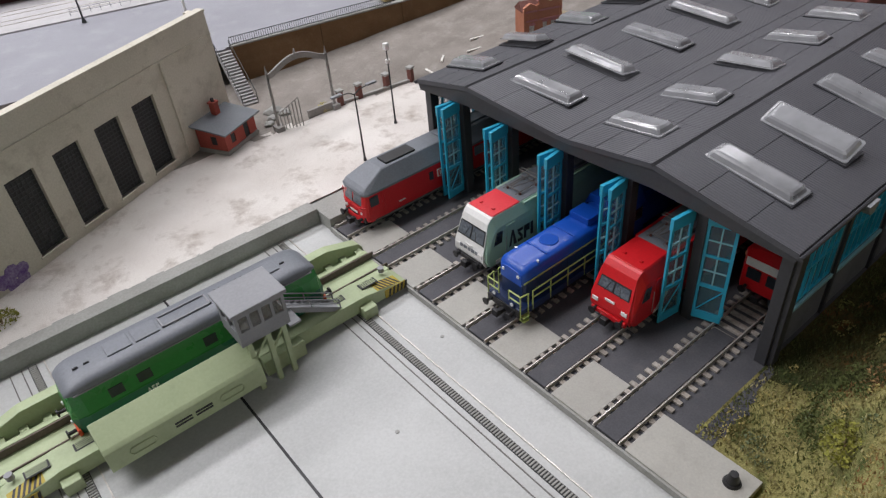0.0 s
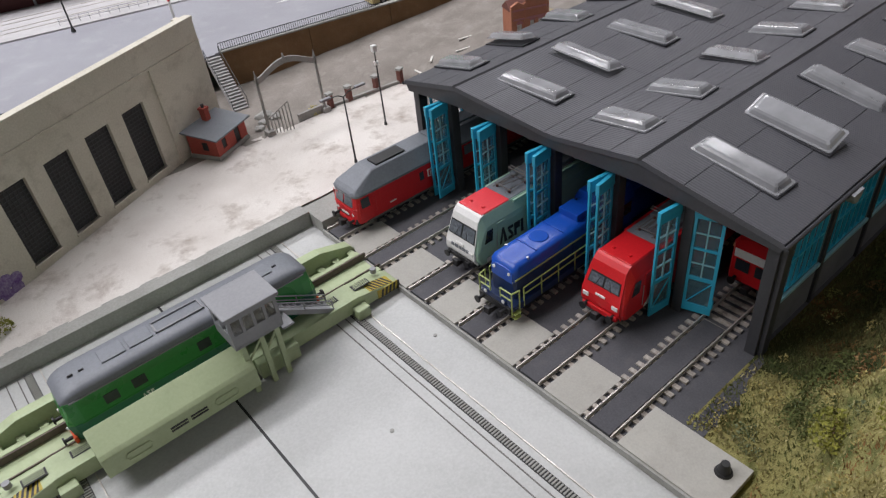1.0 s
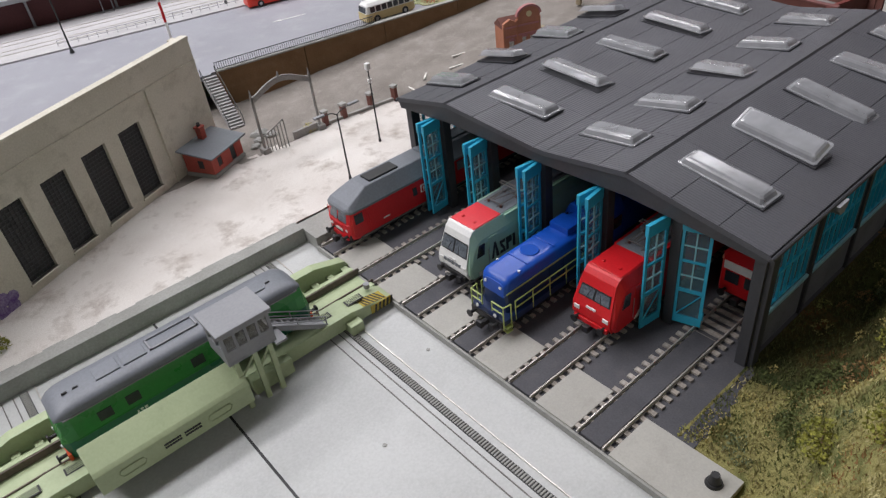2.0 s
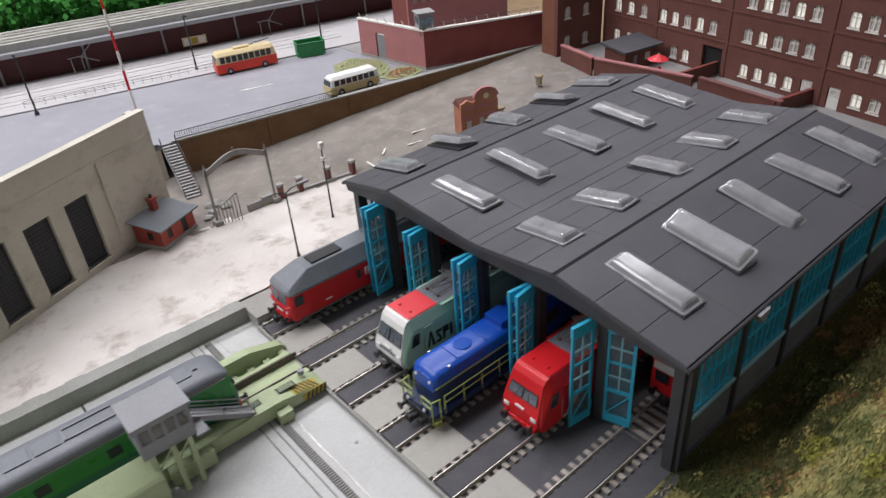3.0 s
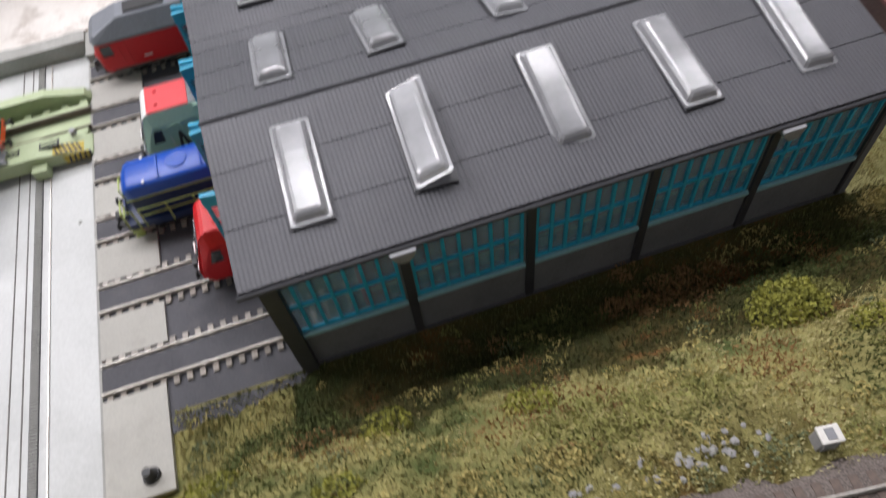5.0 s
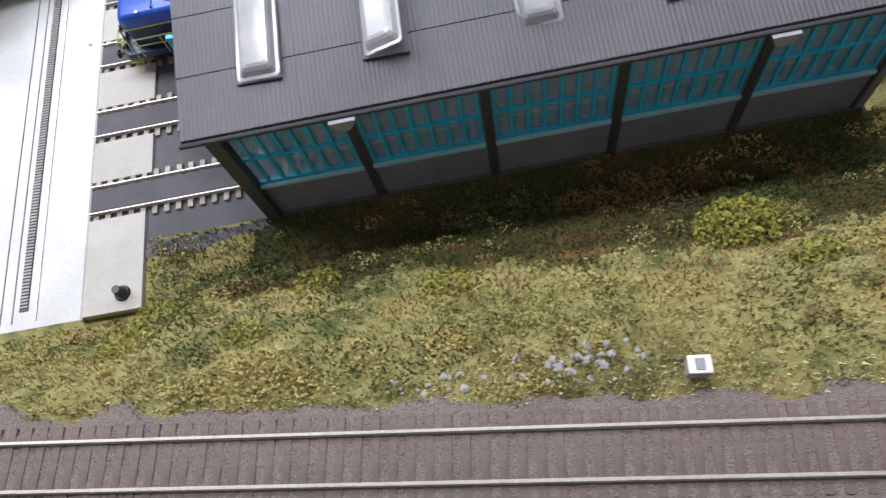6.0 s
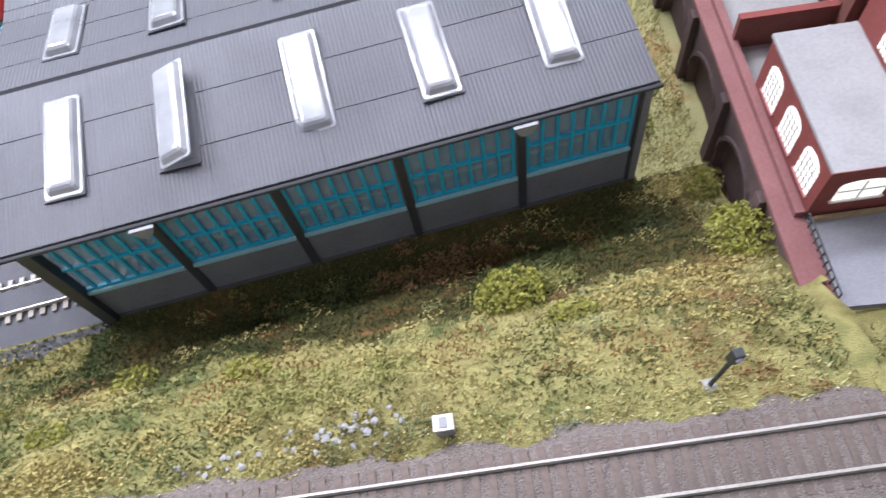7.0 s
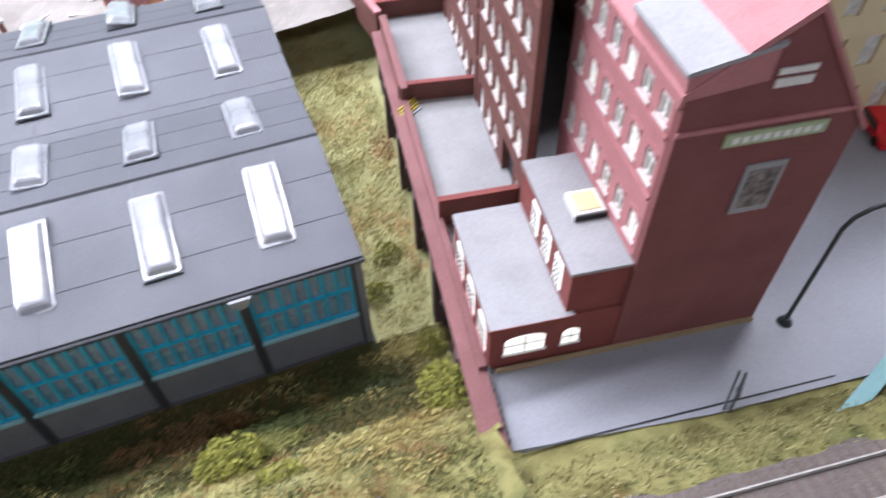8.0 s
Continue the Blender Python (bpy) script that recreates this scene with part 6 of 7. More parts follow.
# ---------- walled red compound with a watch turret ----------
def compound():
    c = thing("walled_compound", "red brick walled compound with pale coping", "building", 398, 562, 48)
    n1 = 128.0
    a1 = math.degrees(math.atan2(690 - 562, 386 - 398))
    w1 = part("wall", pierced(bmesh.new(), n1, 50, 5, [(34, 52, 0, 34)], w0=-2), BRICKLIGHT, c, "mauve red end wall")
    w1.matrix_basis = mpose(386 - 398, 690 - 562, 0, 0, 0, a1 - 180)
    part("gate", one_box(35, 51, 1.6, 2.6, 0, 32, bevel=0.3), CABGREY, w1, "grey steel gate")
    part("coping", one_box(-1, n1 + 1, -1, 6, 48, 50), WHITEPAINT, w1)
    part("plinth", one_box(0, n1, -0.8, 0.0, -2, 2), CURB, w1)
    a2 = math.degrees(math.atan2(500 - 562, 548 - 398))
    w2 = part("wall", pierced(bmesh.new(), 165, 50, 5, [], w0=-2), BRICKRED, c, "red side wall")
    w2.matrix_basis = mpose(0, 0, 0, 0, 0, a2)
    part("coping", one_box(-1, 165, -1, 6, 48, 50), WHITEPAINT, w2)
    part("plinth", one_box(0, 165, -0.8, -0.02, -14, 1.5), CURB, w2)
    for k in range(10):
        part("wire_post", rods([((14 + k * 15, 2, 50), (12 + k * 15, 0, 57))], 0.6), WHITEPAINT, w2)
    for k in range(6):
        part("wire_post", rods([((6 + k * 17, 2, 50), (4 + k * 17, 0, 57))], 0.6), WHITEPAINT, w1)
    part("wire", rods([((0, 0, 55), (160, 0, 55)), ((0, 0, 57), (160, 0, 57))], 0.2), POST, w2)
    t = part("turret", pierced(bmesh.new(), 20, 24, 1.5, [(2.5, 9, 10, 20), (11, 17.5, 10, 20)], w0=0), CABGREY, c, "grey glazed watch turret")
    t.matrix_basis = mpose(-1, 6, 44, 0, 0, a2)
    for m in (mpose(1.5, 1.6, 0, 0, 0, 90), mpose(20, 1.6, 0, 0, 0, 90)):
        s = part("turret_wall", pierced(bmesh.new(), 18, 24, 1.5, [(2, 8, 10, 20), (10, 16, 10, 20)]), CABGREY, t)
        s.matrix_basis = m
    part("turret_wall", one_box(0, 20, 19.7, 21, 0, 24), CABGREY, t)
    part("turret_pane", one_box(1, 19, 0.6, 0.9, 9, 21), WINDOWGLASS, t)
    part("turret_roof", one_box(-2, 22, -2, 23, 24, 26, bevel=0.5), FLATROOF, t)
    part("turret_floor", one_box(-1, 21, -1, 22, -2, 0.2), CABGREY, t)
    # cell block inside
    b = thing("cell_block", "red brick cell block behind the compound wall", "building", 452, 660, 46, a2)
    part("wall", pierced(bmesh.new(), 150, 150, 6, [(8 + k * 13, 14 + k * 13, 60 + r * 30, 72 + r * 30) for k in range(10) for r in range(3)]), BRICKLIGHT, b)
    part("body", one_box(0, 150, 6.2, 90, 0, 150), BRICKRED, b)
    for k in range(10):
        for r in range(3):
            part("window", one_box(8 + k * 13, 14 + k * 13, 2, 2.6, 60 + r * 30, 72 + r * 30), DIMPANE, b)
    solid("ground", one_box(385, 640, 560, 900, 40, 47.5), YARD, "grey paved court inside the compound", "yard", "structure")


compound()
plot_a = tufts("grass_patch", "pale grass plot before the compound gate", 350, 640, STREET, 30, 42, 3, 1000, mat("pale_grass", (0.30, 0.33, 0.17), (0.36, 0.24, 0.12), 0.95, coarse=40), 21, "grass")
plot_b = tufts("flower_bed", "grass plot with reddish brown flowers", 370, 578, STREET, 24, 16, 4, 700, mat("rusty_flowers", (0.55, 0.13, 0.07), (0.30, 0.33, 0.18), 0.95, coarse=50), 22, "flower bed")
PLOTTURF = turf("plot_turf", ((0.40, 0.30, 0.18), (0.36, 0.38, 0.22), (0.33, 0.37, 0.2), (0.28, 0.33, 0.17)), 30)
for plot, ex, ey in ((plot_a, 33, 46), (plot_b, 30, 22)):
    rim = [(ex * math.cos(k * 0.3142) * (1 + 0.10 * math.sin(k * 2.3)), ey * math.sin(k * 0.3142) * (1 + 0.10 * math.cos(k * 1.7))) for k in range(20)]
    part("turf", prism(bmesh.new(), rim, -0.5, 1.0, "z", bevel=0.3), PLOTTURF, plot, "pale green turf")


def gatehouse():
    """A facade of a lower wing with a small pediment and a taller gabled bay, with a short building behind."""
    g = thing("brick_gatehouse", "ornate orange brick gatehouse behind the shed", "gatehouse", 302, 388, 30, -22)
    ops = [(5, 11, 8, 20), (20, 25, 6, 22), (29, 34, 6, 22)]
    part("wall", pierced(bmesh.new(), 40, 36, 3, ops), BRICKORANGE, g)
    arc = [(28 + 12.5 * math.cos(math.pi * i / 10), 44 + 9 * math.sin(math.pi * i / 10)) for i in range(11)]
    part("gable", prism(bmesh.new(), [(15.5, 36), (40.5, 36)] + arc, 0, 3, "y", bevel=0.2), BRICKORANGE, g)
    part("gable_rim", prism(bmesh.new(), [(28 + 14 * math.cos(math.pi * i / 10), 44 + 10.5 * math.sin(math.pi * i / 10)) for i in range(11)] + [(28 + 12 * math.cos(math.pi * i / 10), 44 + 8.6 * math.sin(math.pi * i / 10)) for i in range(10, -1, -1)], -0.8, 3.6, "y"), BRICKLIGHT, g, "paler brick rim")
    part("rosette", rod(bmesh.new(), (28, -0.5, 45), (28, 0.2, 45), 3.0, seg=16), CREAM, g)
    part("pediment", prism(bmesh.new(), [(-1, 36), (14, 36), (14, 39), (6.5, 43), (-1, 39)], -0.5, 3.4, "y", bevel=0.2), BRICKORANGE, g)
    part("body", one_box(0.2, 39.8, 3.1, 26, 0, 33), BRICKORANGE, g)
    for a, b, z0, z1 in ops:
        w = part("window", one_box(a, b, 1.6, 2.1, z0, z1), DIMPANE, g)
        part("arch_head", prism(bmesh.new(), [(a - 0.8, z1)] + [((a + b) / 2 - (b - a + 1.6) / 2 * math.cos(math.pi * i / 8), z1 + 3.5 * math.sin(math.pi * i / 8)) for i in range(1, 8)] + [(b + 0.8, z1)], -0.5, 0.0, "y"), BRICKLIGHT, w)
        part("sill", one_box(a - 0.8, b + 0.8, -0.8, 1.0, z0 - 1.0, z0), BRICKLIGHT, w)
    part("roof", prism(bmesh.new(), [(3, 33), (14.5, 42), (26.5, 33)], -1, 41, "x"), BRICKDARK, g)
    for x in (-0.6, 14, 39):
        part("corner_pier", one_box(x - 1, x + 1.8, -1, 2.2, 0, 41 if x > 0 else 37, bevel=0.3), BRICKORANGE, g)
    for z in (24.5, 34):
        part("cornice", one_box(-1, 41, -1.0, 0, z, z + 1.6), BRICKLIGHT, g)


gatehouse()
STONEWARE = mat("ochre_stone", (0.36, 0.30, 0.20), (0.27, 0.22, 0.14), 0.85, dirt=(0.2, 0.16, 0.11))
for i, (x, y) in enumerate(((358, 388), (446, 410))):
    c = thing("chimney_pot", "small ochre stone pillar on the dirt ground", "pillar", x, y, 38 + 8 * i, 20 * i, group="stone pillars")
    part("shaft", one_box(-3, 3, -3, 3, 0, 10, bevel=0.8), STONEWARE, c)
    part("cap", one_box(-4.4, 4.4, -4.4, 4.4, 10, 12.5, bevel=0.6), STONEWARE, c)
for i in range(4):
    rng = random.Random(50 + i)
    x, y = 215 + i * 24 + rng.uniform(-5, 5), 448 - i * 3 + rng.uniform(-12, 12)
    solid("plank", one_box(-rng.uniform(6, 12), rng.uniform(5, 9), -1, 1, 0, 1.2), WHITEPAINT, "loose pale timber scrap on the dirt", "plank", x=x, y=y, z=back_height(x, y) + 0.3, rz=rng.uniform(0, 180), group="timber scraps")


# ---------- tenements, mill, annexes and their yards ----------
def sash(parent, u, w0, w, h, lit, deep=1.6):
    """A white framed window with a cross bar, set in an opening of a wall."""
    b, m, t = 1.1, w / 2, h * 0.62
    f = pierced(bmesh.new(), w, h, 1.3, [(b, m - 0.5, b, t), (m + 0.5, w - b, b, t), (b, m - 0.5, t + 0.9, h - b), (m + 0.5, w - b, t + 0.9, h - b)])
    bmesh.ops.translate(f, verts=f.verts, vec=Vector((u, deep - 0.9, w0)) * MM)
    win = part("window", f, WHITEPAINT, parent, "white sash window")
    part("pane", one_box(u + 0.4, u + w - 0.4, deep + 0.5, deep + 0.9, w0 + 0.4, w0 + h - 0.4), LITPANE if lit else DIMPANE, win, "lit pane" if lit else "")
    part("sill", one_box(u - 1.0, u + w + 1.0, -1.0, 0.6, w0 - 1.3, w0 - 0.05), WHITEPAINT, win)
    arch = [(u + m - m * math.cos(math.pi * i / 6), w0 + h - 2.6 + 2.6 * math.sin(math.pi * i / 6)) for i in range(7)]
    part("arch_head", prism(bmesh.new(), [(u - 0.8, w0 + h - 2.6)] + arch + [(u + w + 0.8, w0 + h - 2.6), (u + w + 0.8, w0 + h + 1.2), (u + m, w0 + h + 2.4), (u - 0.8, w0 + h + 1.2)], -0.5, 0.4, "y"), BRICKDARK if parent.name.startswith("tenement") else BRICKLIGHT, win)


FA = -100.2


def fx(y):
    return 545.0 + 0.18 * (y - 115.0)


def tenement_section(name, label, y0, y1, wall_mat, windows, doors_, gates, top, seed, mansard=False):
    rng = random.Random(seed)
    t = thing(name, label, "tenement", fx(y0), y0, 57, FA)
    L = (y0 - y1) / 0.984
    ops = [(u, u + w, z, z + h) for u, z, w, h in windows] + [(u, u + w, 0, h) for u, w, h in doors_ + gates]
    part("wall", pierced(bmesh.new(), L, top, 4, ops), wall_mat, t)
    part("rear_wall", one_box(0, L, 90, 94, 0, top), wall_mat, t)
    part("roof", one_box(-0.5, L + 0.5, 2, 96, top, top + 3), FLATROOF, t)
    # upright black sheet stands in for the shade inside gateways and openings
    part("opening_dark_sheet", one_box(1, L - 1, 4.2, 5, 0.2, top - 0.4), BLACK, t)
    for u, z, w, h in windows:
        sash(t, u, z, w, h, rng.random() < 0.6)
    for u, w, h in doors_:
        d = part("door", one_box(u + 0.6, u + w - 0.6, 1.4, 2.4, 0, h - 0.3, bevel=0.2), WHITEPAINT, t, "white panelled door")
        part("door_pane", one_box(u + 2, u + w - 2, 1.1, 1.5, h * 0.55, h - 3), DIMPANE, d)
    for z in (38, 73, 108, 142):
        if z < top - 3:
            part("string_course", one_box(0, L, -0.9, 0.0, z - 0.9, z + 0.9), wall_mat, t)
    for u in (0.0, L - 2.5):
        part("corner_strip", one_box(u, u + 2.5, -1.0, 0.0, 0, top), wall_mat, t)
    if mansard:
        part("mansard", prism(bmesh.new(), [(-1.5, top), (6, top + 32), (80, top + 34), (92, top)], -0.2, L + 0.2, "x"), mat("slate_mansard", (0.26, 0.29, 0.33), (0.2, 0.22, 0.26), 0.6, coarse=90), t, "blue grey slate mansard")
        for k in range(5):
            u = 8 + k * (L - 22) / 4
            d = part("dormer", one_box(u, u + 10, -1.5, 9, top + 6, top + 24, bevel=0.3), WHITEPAINT, t)
            part("dormer_pane", one_box(u + 1.5, u + 8.5, -1.8, -1.4, top + 8, top + 20), DIMPANE, d)
    return t


R = (6.5, 44.0, 79.5, 114.5)
tenement_section("tenement", "dark brick tenement with lit white windows and gateway", 349, 247, BRICKDARK,
                 [(5 + k * 18.3, z, 10, 14.5) for k in range(5) for z in R[1:]] + [(26, 5.5, 10, 13.5), (44, 5.5, 10, 13.5)], [], [(73, 27, 30)], 142, 1)
tenement_section("tenement", "dark brick tenement with slate mansard and dormers", 247, 133, BRICKDARK,
                 [(20.5 + k * 18, z, 10.5, 14.5) for k in range(5) for z in R[1:3]] + [(22 + k * 18, 7, 10, 13.5) for k in range(4)], [(95, 13, 22)], [], 107, 2, True)
tenement_section("tenement", "tall dark brick tenement with white door and gateway", 133, 8, BRICKDARK,
                 [(14.5 + k * 17.6, z, 10.5, 14.8) for k in range(6) for z in R[1:]] + [(33, 8, 11, 13.5), (51, 8, 11, 13.5), (106, 8, 11, 13.5)], [(9, 13, 22)], [(76, 26, 27)], 176, 3)
tenement_section("tenement", "dark brick side wing of the tenement", 438, 349.3, BRICKDARK,
                 [(20 + k * 22, z, 10, 14.5) for k in range(3) for z in R[:3]], [], [], 142, 4)


def wing():
    w = thing("tenement_wing", "brown brick corner wing with blank end wall", "tenement", 524, 450, 57, -10)
    ops = [(12 + k * 30, 21 + k * 30, z, z + 14) for k in range(2) for z in (6, 42, 78, 112)]
    part("wall", pierced(bmesh.new(), 74, 140, 4, ops, w0=-20), BRICKDARK, w, "dark brick wall with windows")
    part("end_wall", one_box(-0.4, 4, 4.2, 30, -20, 140), mat("brick_brown", (0.20, 0.075, 0.045), (0.16, 0.06, 0.035), 0.8), w, "blank brown end wall")
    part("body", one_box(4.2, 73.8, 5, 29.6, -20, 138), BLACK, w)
    part("roof", one_box(-2, 76, -2, 32, 140, 143), FLATROOF, w)
    for a, b, z0, z1 in ops:
        sash(w, a, z0, b - a, z1 - z0, False)


wing()


def yards():
    def poly(pts, z0, z1, nm, m, label, cat):
        solid(nm, prism(bmesh.new(), pts, z0, z1, "z"), m, label, cat, "structure")
    poly([(456, -123), (512, 243), (500, 372), (520, 440), (620, 440), (620, -96), (560, -96), (460, -80)], 40, 57, "ground", YARD, "grey paved tenement back yards", "yard")
    poly([(454, -123.5), (466, -79.5), (560, -95.5), (620, -95.5), (620, 440), (1000, 440), (1000, -197), (560, -143)], 40, 58, "ground", SQUARE, "blue grey paved square beside the mill", "yard")
    # low red yard walls
    for a, b, h in (((512, 266), (572, 256), 14), ((495, 152), (550, 140), 14), ((479, 27), (543, 17), 20)):
        d = Vector((b[0] - a[0], b[1] - a[1]))
        w = thing("yard_wall", "low dark red brick wall between yards", "wall", a[0], a[1], 57, math.degrees(math.atan2(d.y, d.x)), group="yard walls")
        part("brickwork", one_box(0, d.length, -1.5, 1.5, 0, h, bevel=0.2), BRICKDARK, w)
        part("coping", one_box(0, d.length, -2.1, 2.1, h, h + 1.4, bevel=0.2), BRICKRED, w)
    s = thing("wash_house", "small brick wash house with dark flat roof", "shed", 516, 340, 57, -10)
    part("wall", pierced(bmesh.new(), 52, 22, 2, [(14, 21, 0, 17), (32, 41, 8, 17)]), BRICKDARK, s)
    part("body", one_box(0.1, 51.9, 2.1, 34, 0, 22), BRICKDARK, s)
    part("door", one_box(14, 21, 1.0, 1.8, 0, 17), CABGREY, s)
    part("window", one_box(32, 41, 1.0, 1.6, 8, 17), DIMPANE, s)
    part("roof", prism(bmesh.new(), [(-4, 22), (38, 26), (38, 28.5), (-4, 24.5)], -4, 57, "x"), ROOF, s, "dark grey flat roof")
    p = thing("parasol", "open red parasol in the tenement yard", "parasol", 522, 300, 57)
    bm = bmesh.new()
    bmesh.ops.create_cone(bm, cap_ends=False, segments=10, radius1=12 * MM, radius2=0.6 * MM, depth=6 * MM, matrix=Matrix.Translation((0, 0, 25 * MM)))
    part("canopy", bm, CORALRED, p, "red canopy")
    part("pole", rod(bmesh.new(), (0, 0, 0), (0, 0, 29), 0.6), WHITEPLAIN, p)
    part("foot", rod(bmesh.new(), (0, 0, 0), (0, 0, 1.5), 3, seg=14), CURB, p)
    for k in range(3):
        a = k * 2.1 + 0.4
        c = thing("garden_chair", "small red garden chair by the parasol", "chair", 522 + math.cos(a) * 13, 300 + math.sin(a) * 13, 57, math.degrees(a) + 90, group="garden chairs")
        part("seat", one_box(-2.5, 2.5, -2.5, 2.5, 4.6, 5.2), LOCORED, c)
        part("backrest", one_box(-2.5, 2.5, 2.0, 2.6, 5.2, 10), LOCORED, c)
        for sx in (-2.2, 2.2):
            for sy in (-2.2, 2.2):
                part("leg", rods([((sx, sy, 0), (sx, sy, 4.6))], 0.3), LOCORED, c)
    # heap of planks and tarpaulin in one yard
    h = thing("timber_heap", "heap of yellow planks on blue sheet", "timber", 497, 138, 57, 30)
    part("sheet", one_box(-9, 9, -6, 6, 0, 1.2, bevel=0.4), mat("blue_sheet", (0.25, 0.33, 0.45), (0.4, 0.42, 0.45), 0.6), h)
    for k in range(4):
        part("plank", one_box(-10 + k, 8 + k, -4 + k * 2, -2.6 + k * 2, 1.2 + k * 0.8, 2.4 + k * 0.8), YELLOW, h)


yards()


COPING = mat("mauve_coping", (0.22, 0.095, 0.09), (0.17, 0.07, 0.066), 0.8)


def arch_wall():
    """Retaining wall of the yards: brick arcade towards the shed, red coping on top."""
    ang = math.degrees(math.atan2(366, 57))
    w = thing("arcade_wall", "dark brick arcaded retaining wall with red coping", "wall", 455, -123, 0, ang)
    L, pitch, rise = 369.0, 61.5, 44.0
    # local x runs along the wall, local +y is the side of the shed
    bm = bmesh.new()
    for k in range(6):
        a = k * pitch
        pts = [(a, -2), (a + 7, -2), (a + 7, 18)]
        for i in range(1, 12):
            t = math.pi * i / 12
            pts.append((a + pitch / 2 - math.cos(t) * (pitch / 2 - 7), 18 + math.sin(t) * 22))
        pts += [(a + pitch - 7, 18), (a + pitch - 7, -2), (a + pitch, -2), (a + pitch, 56), (a, 56)]
        bm2 = prism(bmesh.new(), pts, 1.0, 6.0, "y")
        part("arch", bm2, ARCADE, w, "dark brick arch")
        ring = []
        for i in range(0, 13):
            t = math.pi * i / 12
            ring.append((a + pitch / 2 - math.cos(t) * (pitch / 2 - 5), 18 + math.sin(t) * 24))
        inner = [(a + pitch / 2 - math.cos(math.pi * i / 12) * (pitch / 2 - 7.2), 18 + math.sin(math.pi * i / 12) * 21.8) for i in range(12, -1, -1)]
        part("arch_ring", prism(bmesh.new(), ring + inner, 6.02, 7.4, "y"), ARCADE, w)
        part("pier", one_box(a - 3.5, a + 3.5, 6.0, 10, -2, 52, bevel=0.4), ARCADE, w)
    part("backing", one_box(0, L, -5, 0.9, -2, 56.5), ARCADE, w)
    part("coping", one_box(-2, L, -4, 9.5, 57, 60, bevel=0.5), COPING, w, "mauve brick coping")
    part("parapet", one_box(44, 270, -3, 1.5, 60, 63.5, bevel=0.4), COPING, w, "mauve parapet")
    part("yard_parapet", one_box(270.2, L, -3, 1.5, 60, 72, bevel=0.3), BRICKDARK, w, "tall brick parapet of the yards")
    part("parapet_cap", one_box(270, L, -3.6, 2.1, 72, 73.5, bevel=0.3), COPING, w)
    part("railing", rods([((2, -3, 66), (42, -3, 66)), ((2, -3, 62), (42, -3, 62))] + [((2 + k * 4, -3, 58), (2 + k * 4, -3, 66)) for k in range(11)], 0.4), POST, w)


arch_wall()
for a, b in (((511, 249), (501, 371)), ((501, 374), (519, 437))):
    d = Vector((b[0] - a[0], b[1] - a[1]))
    w = thing("yard_wall", "dark red brick boundary wall with pale red coping", "wall", a[0], a[1], 40, math.degrees(math.atan2(d.y, d.x)), group="boundary walls of the yards")
    part("brickwork", one_box(0, d.length, -2, 2, 0, 31, bevel=0.2), BRICKDARK, w)
    part("coping", one_box(-0.5, d.length + 0.5, -3, 3, 31, 33, bevel=0.3), BRICKLIGHT, w)


def arched_window(parent, x0, x1, z0, z1, lit=True):
    """A white arched light set 0.3 mm proud of the plane y = 0."""
    n = 8
    pts = [(x0, z0), (x1, z0)] + [((x0 + x1) / 2 + math.cos(math.pi * i / n) * (x1 - x0) / 2, z1 - 3.5 + math.sin(math.pi * i / n) * 3.5) for i in range(n + 1)]
    w = part("window", prism(bmesh.new(), pts, -0.4, 1.0, "y"), LITPANE if lit else DIMPANE, parent, "bright arched window")
    part("glazing_bar", one_box((x0 + x1) / 2 - 0.4, (x0 + x1) / 2 + 0.4, -0.7, -0.3, z0, z1 - 0.5), WHITEPAINT, w)
    part("glazing_bar", one_box(x0, x1, -0.7, -0.3, (z0 + z1) / 2 - 0.4, (z0 + z1) / 2 + 0.4), WHITEPAINT, w)
    part("sill", one_box(x0 - 1, x1 + 1, -1.2, 0, z0 - 1.2, z0), WHITEPAINT, w)


